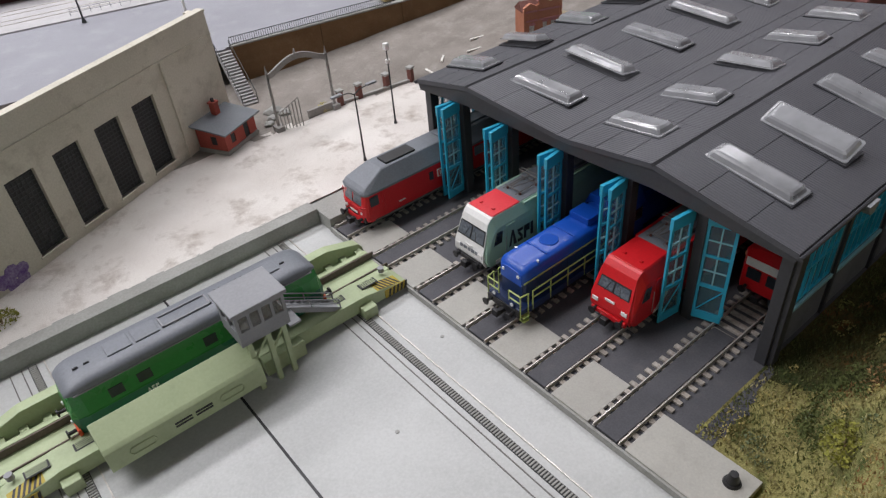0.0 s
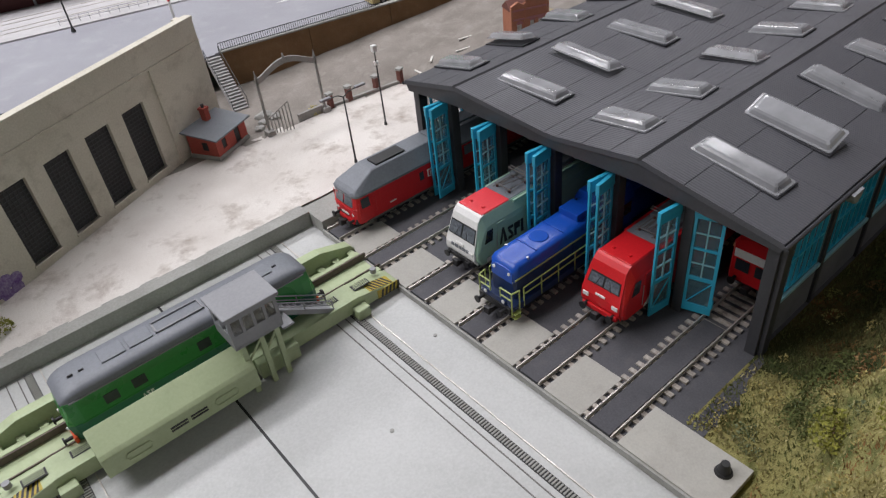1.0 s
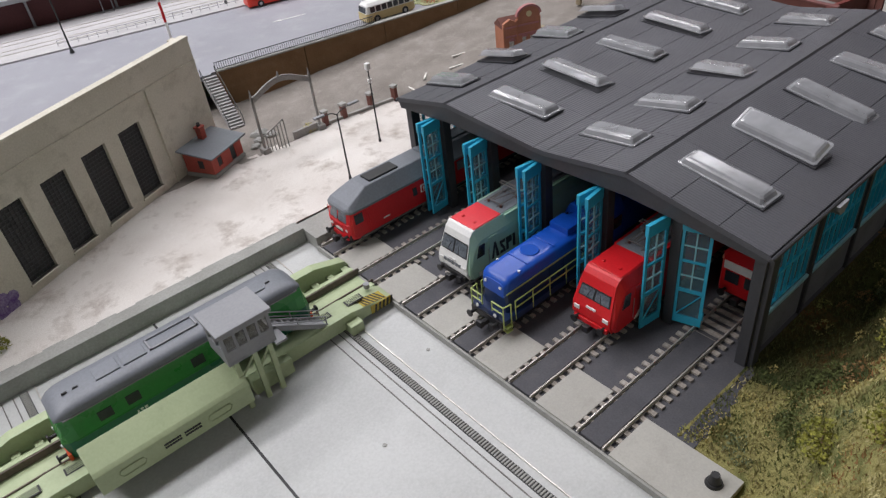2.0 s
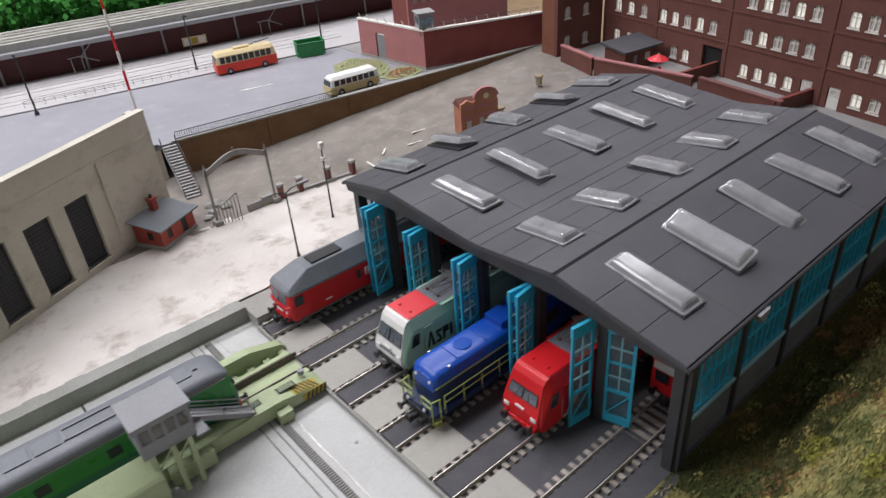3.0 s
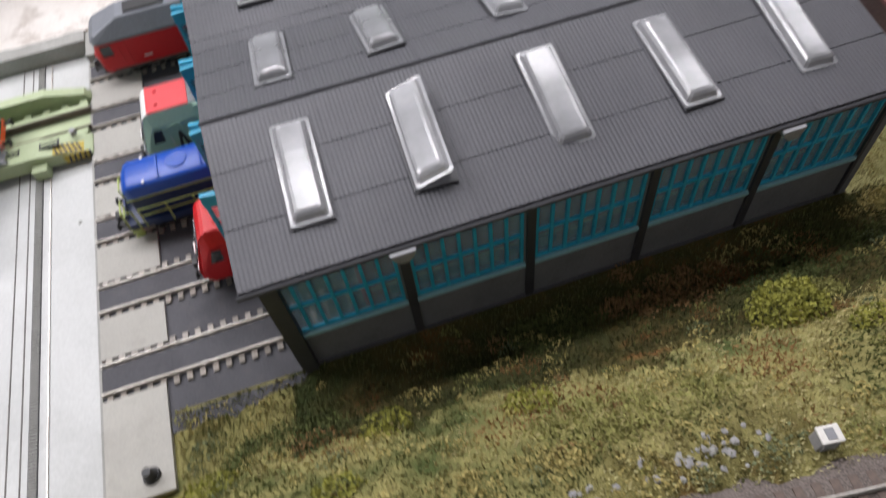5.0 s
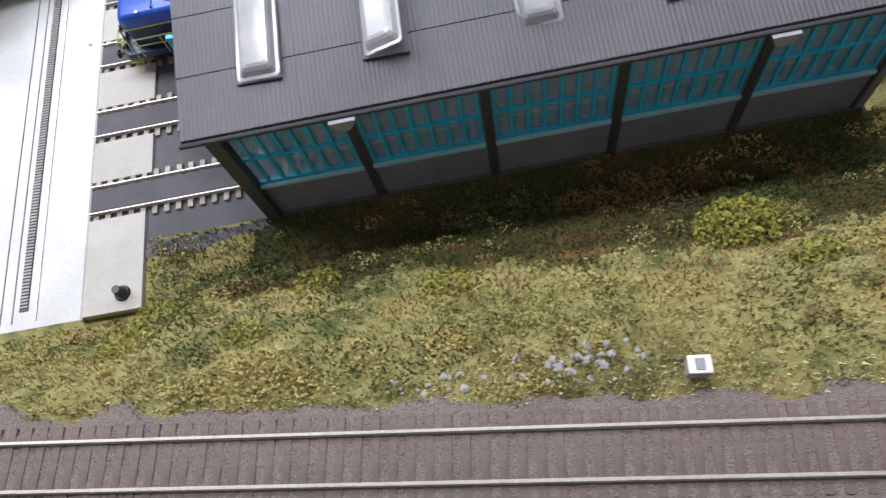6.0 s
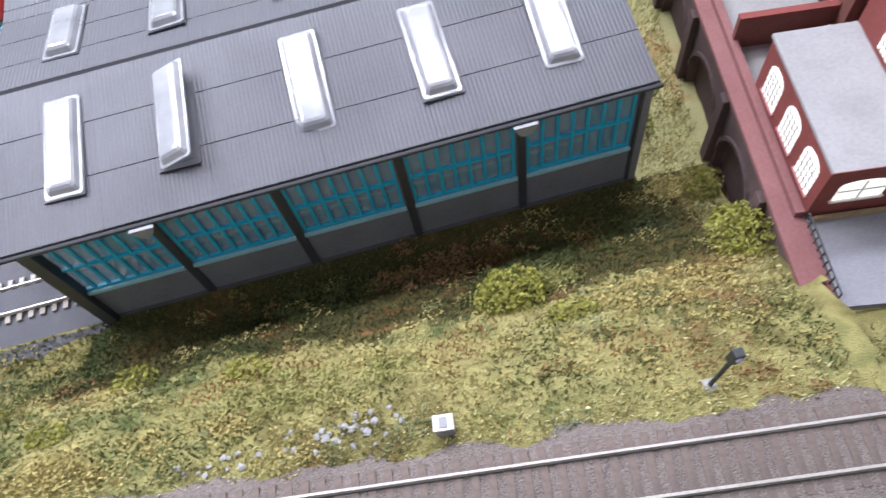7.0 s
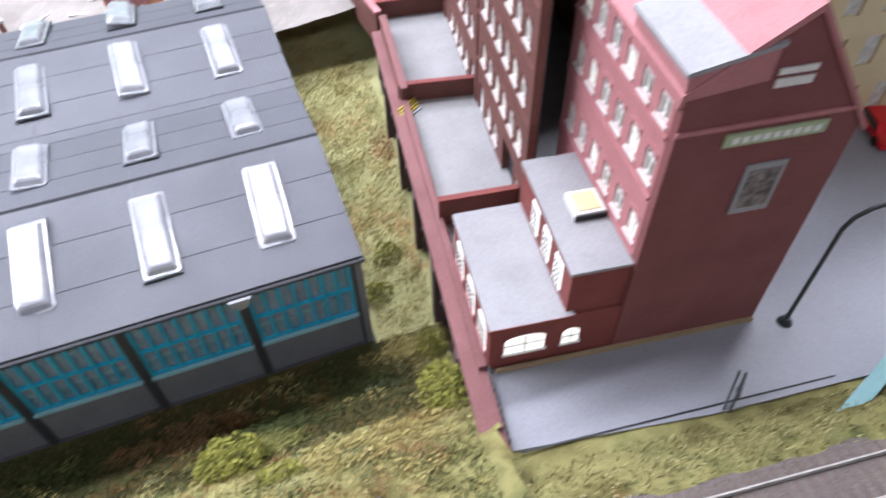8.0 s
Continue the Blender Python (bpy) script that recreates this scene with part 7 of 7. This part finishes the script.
def mill():
    g = -8.5
    a = thing("mill_annex", "low red brick annex with flat grey roof", "building", 466, -80, 58, g)
    part("body", one_box(0, 72, 0, 76, 0, 36, bevel=0.3), BRICKRED, a)
    part("roof", one_box(-1.5, 41, -1.5, 77.5, 36, 38, bevel=0.3), FLATROOF, a, "pale grey flat roof")
    part("roof_edge", one_box(-1.9, 41, -1.9, -1.5, 35.6, 38.2), BRICKRED, a)
    arched_window(a, 7, 28, 13, 27)
    arched_window(a, 37, 46, 13, 25)
    side = part("side_wall", one_box(0, 76, -0.6, 0.0, 0.2, 35.8), BRICKRED, a)
    side.matrix_basis = mpose(-0.1, 76, 0, 0, 0, -90)
    for u in (8, 32, 55):
        arc = [(u + 7.5 + 7.5 * math.cos(math.pi * i / 8), 25 + 5 * math.sin(math.pi * i / 8)) for i in range(9)]
        f = part("window", prism(bmesh.new(), [(u, 10), (u + 15, 10)] + arc, -1.1, -0.4, "y"), LITPANE, a, "bright lattice window")
        f.matrix_basis = mpose(-0.1, 76, 0, 0, 0, -90)
        bars_ = [((u + k * 3, -1.2, 10), (u + k * 3, -1.2, 27)) for k in range(1, 5)] + [((u, -1.2, z), (u + 15, -1.2, z)) for z in (14, 18, 22, 26)]
        part("lattice", rods(bars_, 0.28, seg=5), WEATHERED, f)
        part("frame", prism(bmesh.new(), [(u - 1, 9), (u + 16, 9), (u + 16, 10), (u - 1, 10)], -1.8, -0.4, "y"), BRICKLIGHT, f)
    b = thing("mill_upper_annex", "upper brick annex with grey roof and skylight", "building", 503, -84, 94, g)
    part("body", one_box(0, 34, 0, 76, 0.2, 30, bevel=0.3), BRICKRED, b)
    part("roof", one_box(-1.2, 35, -1.2, 77, 30, 32, bevel=0.3), FLATROOF, b, "pale grey flat roof")
    sk = part("skylight", one_box(11, 27, 30, 46, 32, 36, bevel=0.5), WHITEPAINT, b, "white roof skylight")
    part("skylight_pane", one_box(13, 25, 32, 44, 36, 36.5), CREAM, sk)
    part("skylight_edge", one_box(11, 27, 29.2, 29.9, 32, 35), BLACK, sk)
    for u in (20, 38, 56):
        f = part("window", one_box(u, u + 10, -0.7, 0.2, 6, 24, bevel=0.2), LITPANE, b, "bright tall window")
        f.matrix_basis = mpose(-0.1, 76, 0, 0, 0, -90)
        part("lattice", rods([((u + k * 2.5, -0.9, 6), (u + k * 2.5, -0.9, 24)) for k in range(1, 4)] + [((u, -0.9, 6 + k * 4.5), (u + 10, -0.9, 6 + k * 4.5)) for k in range(1, 4)], 0.25, seg=5), WEATHERED, f)
    m = thing("mill", "tall mauve red brick mill with gabled roof", "mill", 531, -91, 58, g)
    W, H, D = 80, 164, 105
    # gable brick is darker than the side wall: shade of this face in its colour
    part("gable_wall", prism(bmesh.new(), [(0, 0), (W, 0), (W, 136), (W * 0.5, H + 26), (0, H)], 0, 5, "y"), mat("mill_gable_shaded_brick", (0.21, 0.07, 0.068), (0.17, 0.055, 0.052), 0.8, dirt=(0.14, 0.05, 0.05)), m, "plain mauve gable wall in a painted shade tone")
    ops = [(8 + k * 16, 17 + k * 16, z, z + 15) for k in range(6) for z in (40, 76, 112, 142)]
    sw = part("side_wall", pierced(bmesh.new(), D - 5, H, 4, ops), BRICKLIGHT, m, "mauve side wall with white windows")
    sw.matrix_basis = mpose(0.1, D, 0, 0, 0, -90)
    for k, (u0, u1, z0, z1) in enumerate(ops):
        sash(sw, u0, z0, u1 - u0, z1 - z0, k % 3 == 0)
    for z in (34, 70, 106, 138):
        part("string_course", one_box(0, D - 5, -1.0, 0, z - 0.8, z + 0.8), BRICKLIGHT, sw)
    part("body", prism(bmesh.new(), [(4.5, 0), (W - 0.5, 0), (W - 0.5, 133), (W * 0.5, H + 20), (4.5, H - 5)], 5.2, D, "y"), BRICKRED, m)
    part("roof", prism(bmesh.new(), [(-3, H - 1), (W * 0.5, H + 29), (W + 3, 134), (W + 3, 131), (W * 0.5, H + 25.5), (-3, H - 4)], -1.5, D, "y"), BRICKLIGHT, m, "mauve tiled gable roof")
    d = part("dormer", prism(bmesh.new(), [(-2, H - 8), (-2, H + 7), (30, H + 14), (30, H)], 0.4, 44, "y"), BRICKLIGHT, m, "large dormer with pale flat roof")
    part("dormer_roof", prism(bmesh.new(), [(-3.5, H + 6.6), (-3.5, H + 8.6), (31, H + 16), (31, H + 14)], -1.8, 45, "y"), FLATROOF, d, "pale grey flat roof")
    part("dormer_cheek", prism(bmesh.new(), [(-2.2, H - 4), (-2.2, H + 6.5), (30, H + 13.5), (30, H)], -0.9, 0.3, "y"), BRICKLIGHT, d)
    part("band", one_box(-0.4, W - 6, -0.9, 0, 143, 145), BRICKLIGHT, m)
    sg = part("sign", one_box(21, 64, -1.4, -0.2, 134.5, 140.5), PALEGREEN, m, "long pale green sign board")
    for k in range(9):
        part("sign_bar", one_box(24 + k * 4.3, 26.8 + k * 4.3, -1.7, -1.3, 136.1, 138.9), WHITEPLAIN, sg)
    pn = part("poster", one_box(36, 54, -1.2, -0.2, 94, 122), FLATROOF, m, "pale framed wall panel")
    part("poster_field", one_box(38, 52, -1.5, -1.1, 97.5, 119), mat("poster_print", (0.06, 0.05, 0.05), (0.3, 0.25, 0.22), 0.6, coarse=150, fine=400), pn, "dark mottled print")
    part("plate", one_box(33, 48, -1.0, -0.2, 160, 163.5), WHITEPAINT, m)
    part("plate", one_box(33, 48, -1.0, -0.2, 165.5, 168), WHITEPAINT, m)
    part("plinth", one_box(-63, W, -1.6, 0, -0.5, 3.0), mat("ochre_plinth", (0.35, 0.26, 0.15), (0.28, 0.2, 0.11), 0.8), m)


mill()


def square():
    l = thing("street_lamp", "dark curved street lamp on the square", "street lamp", 626, -111, 58)
    part("base", rod(bmesh.new(), (0, 0, 0), (0, 0, 4), 4.2, 2.2, seg=14), POST, l)
    pts = [(0, 0, 3), (0, 0, 74), (2, -1, 82), (7, -3, 88), (14, -5, 91), (24, -8, 92)]
    part("pole", rods(list(zip(pts, pts[1:])), 1.1, seg=10), POST, l)
    part("lantern", one_box(20, 34, -11, -6, 89.5, 92.5, bevel=0.8), POST, l)
    k = thing("turquoise_barrier", "turquoise painted low barrier on the square", "barrier", 604, -172, 58, 20)
    part("panel", one_box(0, 60, -3, 3, 0, 9, bevel=0.8), mat("turquoise_paint", (0.13, 0.28, 0.28), (0.11, 0.24, 0.24), 0.5), k)
    part("cap", one_box(-1, 61, -4, 4, 9, 11, bevel=0.6), mat("turquoise_cap", (0.24, 0.42, 0.42), (0.2, 0.36, 0.36), 0.5), k)
    a = thing("scissor_barrier", "small dark folding barrier on the square", "barrier", 572, -140, 58, 40)
    part("frame", rods([((-8, 0, 0), (8, 0, 14)), ((8, 0, 0), (-8, 0, 14)), ((-8, 0, 14), (8, 0, 14)), ((-8, 3, 0), (8, 3, 14))], 0.7), POST, a)
    solid("joint", prism(bmesh.new(), [(462, -126), (628, -147), (628, -148), (462, -127)], 57.9, 58.25, "z"), BLACK, "dark joint across the paved square", "joint", "structure")
    house = thing("ochre_house", "pale ochre house behind the mill", "building", 690, 20, 58, -8)
    part("wall", pierced(bmesh.new(), 160, 190, 4, [(14 + i * 26, 26 + i * 26, 12 + r * 38, 34 + r * 38) for i in range(5) for r in range(4)]), CREAM, house)
    part("body", one_box(0.2, 159.8, 4.2, 90, 0, 188), SKIRT, house)
    part("roof", one_box(-3, 163, -3, 93, 190, 194), BRICKDARK, house)
    for i in range(5):
        for r in range(4):
            part("window", one_box(14 + i * 26, 26 + i * 26, 2, 2.6, 12 + r * 38, 34 + r * 38), DIMPANE, house)
    c = thing("red_car", "small red car parked behind the mill", "car", 787, -6, 58, 70)
    part("body", prism(bmesh.new(), [(-22, 3), (-22, 8), (-12, 9), (-8, 15), (10, 15), (15, 9), (22, 8.5), (22, 3)], -9, 9, "y", bevel=0.8), LOCORED, c)
    for s in (-1, 1):
        glazing(c, "window", [(-10, s * 9.1, 9), (13, s * 9.1, 9), (9, s * 9.1, 14), (-7, s * 9.1, 14)])
        for x in (-13, 13):
            part("wheel", rod(bmesh.new(), (x, s * 7.5, 3.4), (x, s * 9.3, 3.4), 3.4, seg=16), BLACK, c)


square()


# ---------- plants and small things on the bank ----------
def grass_stuff():
    rng = random.Random(77)
    shades = (mat("grass_olive", (0.27, 0.235, 0.09), (0.19, 0.165, 0.065), 0.95, coarse=30), mat("grass_yellow", (0.56, 0.50, 0.25), (0.44, 0.39, 0.18), 0.95, coarse=30),
              mat("grass_green", (0.16, 0.175, 0.055), (0.11, 0.125, 0.04), 0.95, coarse=30), mat("grass_rust", (0.36, 0.20, 0.08), (0.26, 0.14, 0.055), 0.95, coarse=30),
              mat("grass_pale", (0.62, 0.58, 0.30), (0.50, 0.47, 0.22), 0.95, coarse=30), mat("grass_moss_shade", (0.095, 0.088, 0.03), (0.06, 0.068, 0.022), 0.95, coarse=30))
    bms = [bmesh.new() for _ in shades]
    def blade(x, y, z, k, h):
        a = rng.uniform(0, 6.283)
        w = rng.uniform(0.3, 0.7)
        d = Vector((math.cos(a) * w, math.sin(a) * w, 0))
        lean = Vector((rng.uniform(-1, 1), rng.uniform(-1, 1), 0)) * h * 0.6
        p = Vector((x, y, z - 0.4))
        bm = bms[k]
        bm.faces.new([bm.verts.new(q * MM) for q in (p - d, p + d, p + lean + Vector((0, 0, h)))])
    for _ in range(75000):
        x, y = rng.uniform(-110, 458), rng.uniform(-182, -3)
        if y > (-3 if x > 37 else -45) or y < rail_line(x) + 9 or x > wall_x(y) - 10:
            continue
        n = noise.noise(Vector((x * 0.022, y * 0.03, 4))) * 1.25 + rng.uniform(-0.16, 0.16)
        near = y > -60
        k = 2 if n > 0.25 else (3 if n < -0.42 else (1 if ((n < -0.02 or x > 370) and not near) or rng.random() < 0.32 else 0))
        if y < rail_line(x) + 22 + 14 * noise.noise(Vector((x * 0.03, 0, 21))) and rng.random() < 0.6:
            k = 4
        # fibres by the shed take moss tones that also paint its shade
        if mossy_shade(x + rng.uniform(-8, 8), y + rng.uniform(-10, 5)):
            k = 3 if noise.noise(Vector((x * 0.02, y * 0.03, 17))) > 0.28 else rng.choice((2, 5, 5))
        blade(x, y, bank_height(x, y), k, rng.uniform(1.2, 3.6))
    for _ in range(26000):
        x, y = rng.uniform(428, 500), rng.uniform(-44, 380)
        if x > wall_x(y) - 9 or rng.random() > (y + 44) / 50:
            continue
        n = noise.noise(Vector((x * 0.03, y * 0.03, 9))) + rng.uniform(-0.3, 0.3)
        blade(x, y, lane_height(x, y) if y > -4 else bank_height(x, y), 3 if (x - 487) ** 2 + (y - 168) ** 2 < 260 else (4 if n > -0.3 else 1), rng.uniform(1.2, 3.4))
    for _ in range(14000):
        x, y = rng.uniform(455, 720), rng.uniform(-235, -120)
        if not rail_line(x) + 8 < y < rail_line(x) + 40:
            continue
        z = 56.5 + 24.0 * smooth01((rail_line(x) + 46 - y) / 36)
        blade(x, y, z, rng.choice((0, 1, 1, 2)), rng.uniform(1.2, 4.0))
    for nm, bm, m in zip(("olive", "yellow", "green", "rust", "pale", "dark mossy shade-toned"), bms, shades):
        solid("grass", bm, m, nm + " static grass fibres on the bank", "grass", "stuff")


grass_stuff()
for i, (x, y, rx, ry, h, n, m) in enumerate(((330, -70, 19, 15, 18, 2300, LEAF), (446, -72, 15, 20, 24, 2400, LEAF), (200, -78, 12, 9, 8, 500, LEAF), (140, -62, 12, 9, 8, 450, LEAF),
                                            (60, -62, 15, 10, 11, 700, LEAF), (352, -92, 12, 7, 6, 400, LEAF), (118, -92, 10, 7, 7, 300, LEAF), (60, -84, 13, 9, 9, 450, LEAF), (455, -20, 9, 12, 12, 400, LEAF), (436, 30, 10, 9, 9, 350, LEAF), (452, 60, 10, 10, 12, 400, LEAF))):
    z = bank_height(x, y) if y < -3 else lane_height(x, y)
    tufts("bush", "small yellow green bush on the grass bank", x, y, z, rx, ry, h, n, m, 100 + i)


def foam_clumps():
    """Low clumps of scatter foam in several greens over the bank and the lane."""
    rng = random.Random(91)
    shades = (mat("foam_moss", (0.11, 0.13, 0.035), (0.07, 0.085, 0.022), 0.95, coarse=120), mat("foam_straw", (0.45, 0.38, 0.14), (0.33, 0.27, 0.09), 0.95, coarse=120),
              mat("foam_lime", (0.30, 0.29, 0.09), (0.21, 0.21, 0.06), 0.95, coarse=120), mat("foam_rust", (0.29, 0.17, 0.07), (0.20, 0.115, 0.045), 0.95, coarse=120),
              mat("foam_bluegreen", (0.17, 0.20, 0.10), (0.12, 0.145, 0.07), 0.95, coarse=120))
    bms = [bmesh.new() for _ in shades]
    # patches of one kind of scatter each: moss, straw, lime, rust; moss by the wall deepens the painted shade
    patches = ((300, -30, 40, 13, 3), (388, -34, 40, 20, 0), (350, -45, 26, 12, 0), (232, -30, 34, 12, 0), (405, -92, 40, 14, 1), (235, -100, 45, 14, 2), (150, -112, 60, 9, 1), (352, -62, 16, 8, 2), (446, -17, 22, 10, 1), (90, -45, 30, 12, 0))
    for count in range(1080):
        own = None
        if count % 2:
            cx, cy, ex, ey, own = patches[count // 2 % len(patches)]
            a, q = rng.uniform(0, 6.283), rng.random() ** 0.6
            x, y = cx + math.cos(a) * q * ex, cy + math.sin(a) * q * ey
            if y > -7:
                continue
            z = bank_height(x, y)
        elif rng.random() < 0.7:
            x, y = rng.uniform(-100, 452), rng.uniform(-178, -5)
            if y > (-5 if x > 40 else -48) or y < rail_line(x) + 13 or x > wall_x(y) - 14:
                continue
            z = bank_height(x, y)
        else:
            x, y = rng.uniform(430, 505), rng.uniform(-2, 380)
            if x > wall_x(y) - 12:
                continue
            z = lane_height(x, y)
        n = noise.noise(Vector((x * 0.02, y * 0.025, 12)))
        k = 3 if (n < -0.32) else (0 if n > 0.3 else rng.choice((1, 2, 1, 1, 4, 1)))
        if own is not None:
            k = own
        elif y > -3:
            k = 1
        r, h = rng.uniform(3, 9), rng.uniform(1.5, 5)
        bm = bms[k]
        for _ in range(int(r * 9)):
            a, q = rng.uniform(0, 6.283), math.sqrt(rng.random())
            px, py = x + math.cos(a) * q * r, y + math.sin(a) * q * r * 0.8
            p = Vector((px, py, z + h * (1 - q * q) * rng.uniform(0.2, 1) + 0.2))
            s = rng.uniform(0.5, 1.2)
            d = Vector((rng.uniform(-1, 1), rng.uniform(-1, 1), rng.uniform(-0.2, 1))).normalized()
            e = d.cross(Vector((rng.uniform(-1, 1), rng.uniform(-1, 1), rng.uniform(-1, 1)))).normalized()
            bm.faces.new([bm.verts.new(v * MM) for v in (p - e * s * 0.6, p + d * s, p + e * s * 0.6, p - d * s * 0.7)])
    for nm, bm, m in zip(("dark moss", "straw coloured", "lime green", "rust brown", "blue green"), bms, shades):
        solid("scatter_foam", bm, m, nm + " scatter foam clumps on the grass", "foliage", "stuff")


foam_clumps()


def bank_things():
    x, y = 285, -135
    z = bank_height(x, y)
    b = thing("relay_box", "small white trackside relay box", "relay box", x, y, z, -7)
    part("body", one_box(-3.6, 3.6, -2.8, 2.8, -2, 7, bevel=0.6), FLATROOF, b)
    part("lid", one_box(-4.0, 4.0, -3.2, 3.2, 7, 8.2, bevel=0.5), WHITEPAINT, b)
    part("door", one_box(-2.8, 2.8, -3.4, -2.9, 0.5, 6), CABGREY, b)
    part("mark", one_box(-1.6, 1.6, -2, 2, 8.2, 8.5), CABGREY, b)
    s = thing("dwarf_signal", "leaning dark dwarf signal beside main line", "signal", 387, -146, bank_height(387, -146) - 1, 0, ry=4)
    part("post", rod(bmesh.new(), (0, 0, 0), (0, 0, 28), 0.9, seg=10), POST, s)
    hd = part("head", one_box(-2, 2, -1.8, 1.8, 28, 36, bevel=0.6), POST, s)
    part("lens", rod(bmesh.new(), (0, -2.4, 33.5), (0, -1.6, 33.5), 1.3, seg=14), mat("pale_lens", (0.5, 0.5, 0.7), (0.4, 0.4, 0.6), 0.2), hd)
    part("foot", one_box(-2.5, 2.5, -2.5, 2.5, -2, 1.5, bevel=0.4), CURB, s)
    rng = random.Random(31)
    for k in range(60):
        cl = rng.choice((244, 238, 250, 246, 200, 190))
        x, y = cl + rng.gauss(0, 10), -126 + rng.gauss(0, 3.5)
        bm = bmesh.new()
        bmesh.ops.create_icosphere(bm, subdivisions=1, radius=rng.uniform(0.5, 1.9) * MM)
        for v in bm.verts:
            v.co *= rng.uniform(0.5, 1.4)
            v.co.z *= 0.3
        solid("stone", bm, rng.choice((FLATROOF, CURB, FLATROOF, YARD)), "pale rubble stone lying on the bank", "stone", x=x, y=y, z=bank_height(x, y) + 0.6, group="rubble on the bank")
    for x in (169, 356):
        d = thing("downpipe_hopper", "pale grey gutter hopper on shed eave", "gutter hopper", x, -6.5, 80)
        part("bowl", prism(bmesh.new(), [(-6, 4), (6, 4), (4.5, 0), (2, -3), (-2, -3), (-4.5, 0)], -3, 2, "y", bevel=0.4), CABGREY, d)


bank_things()
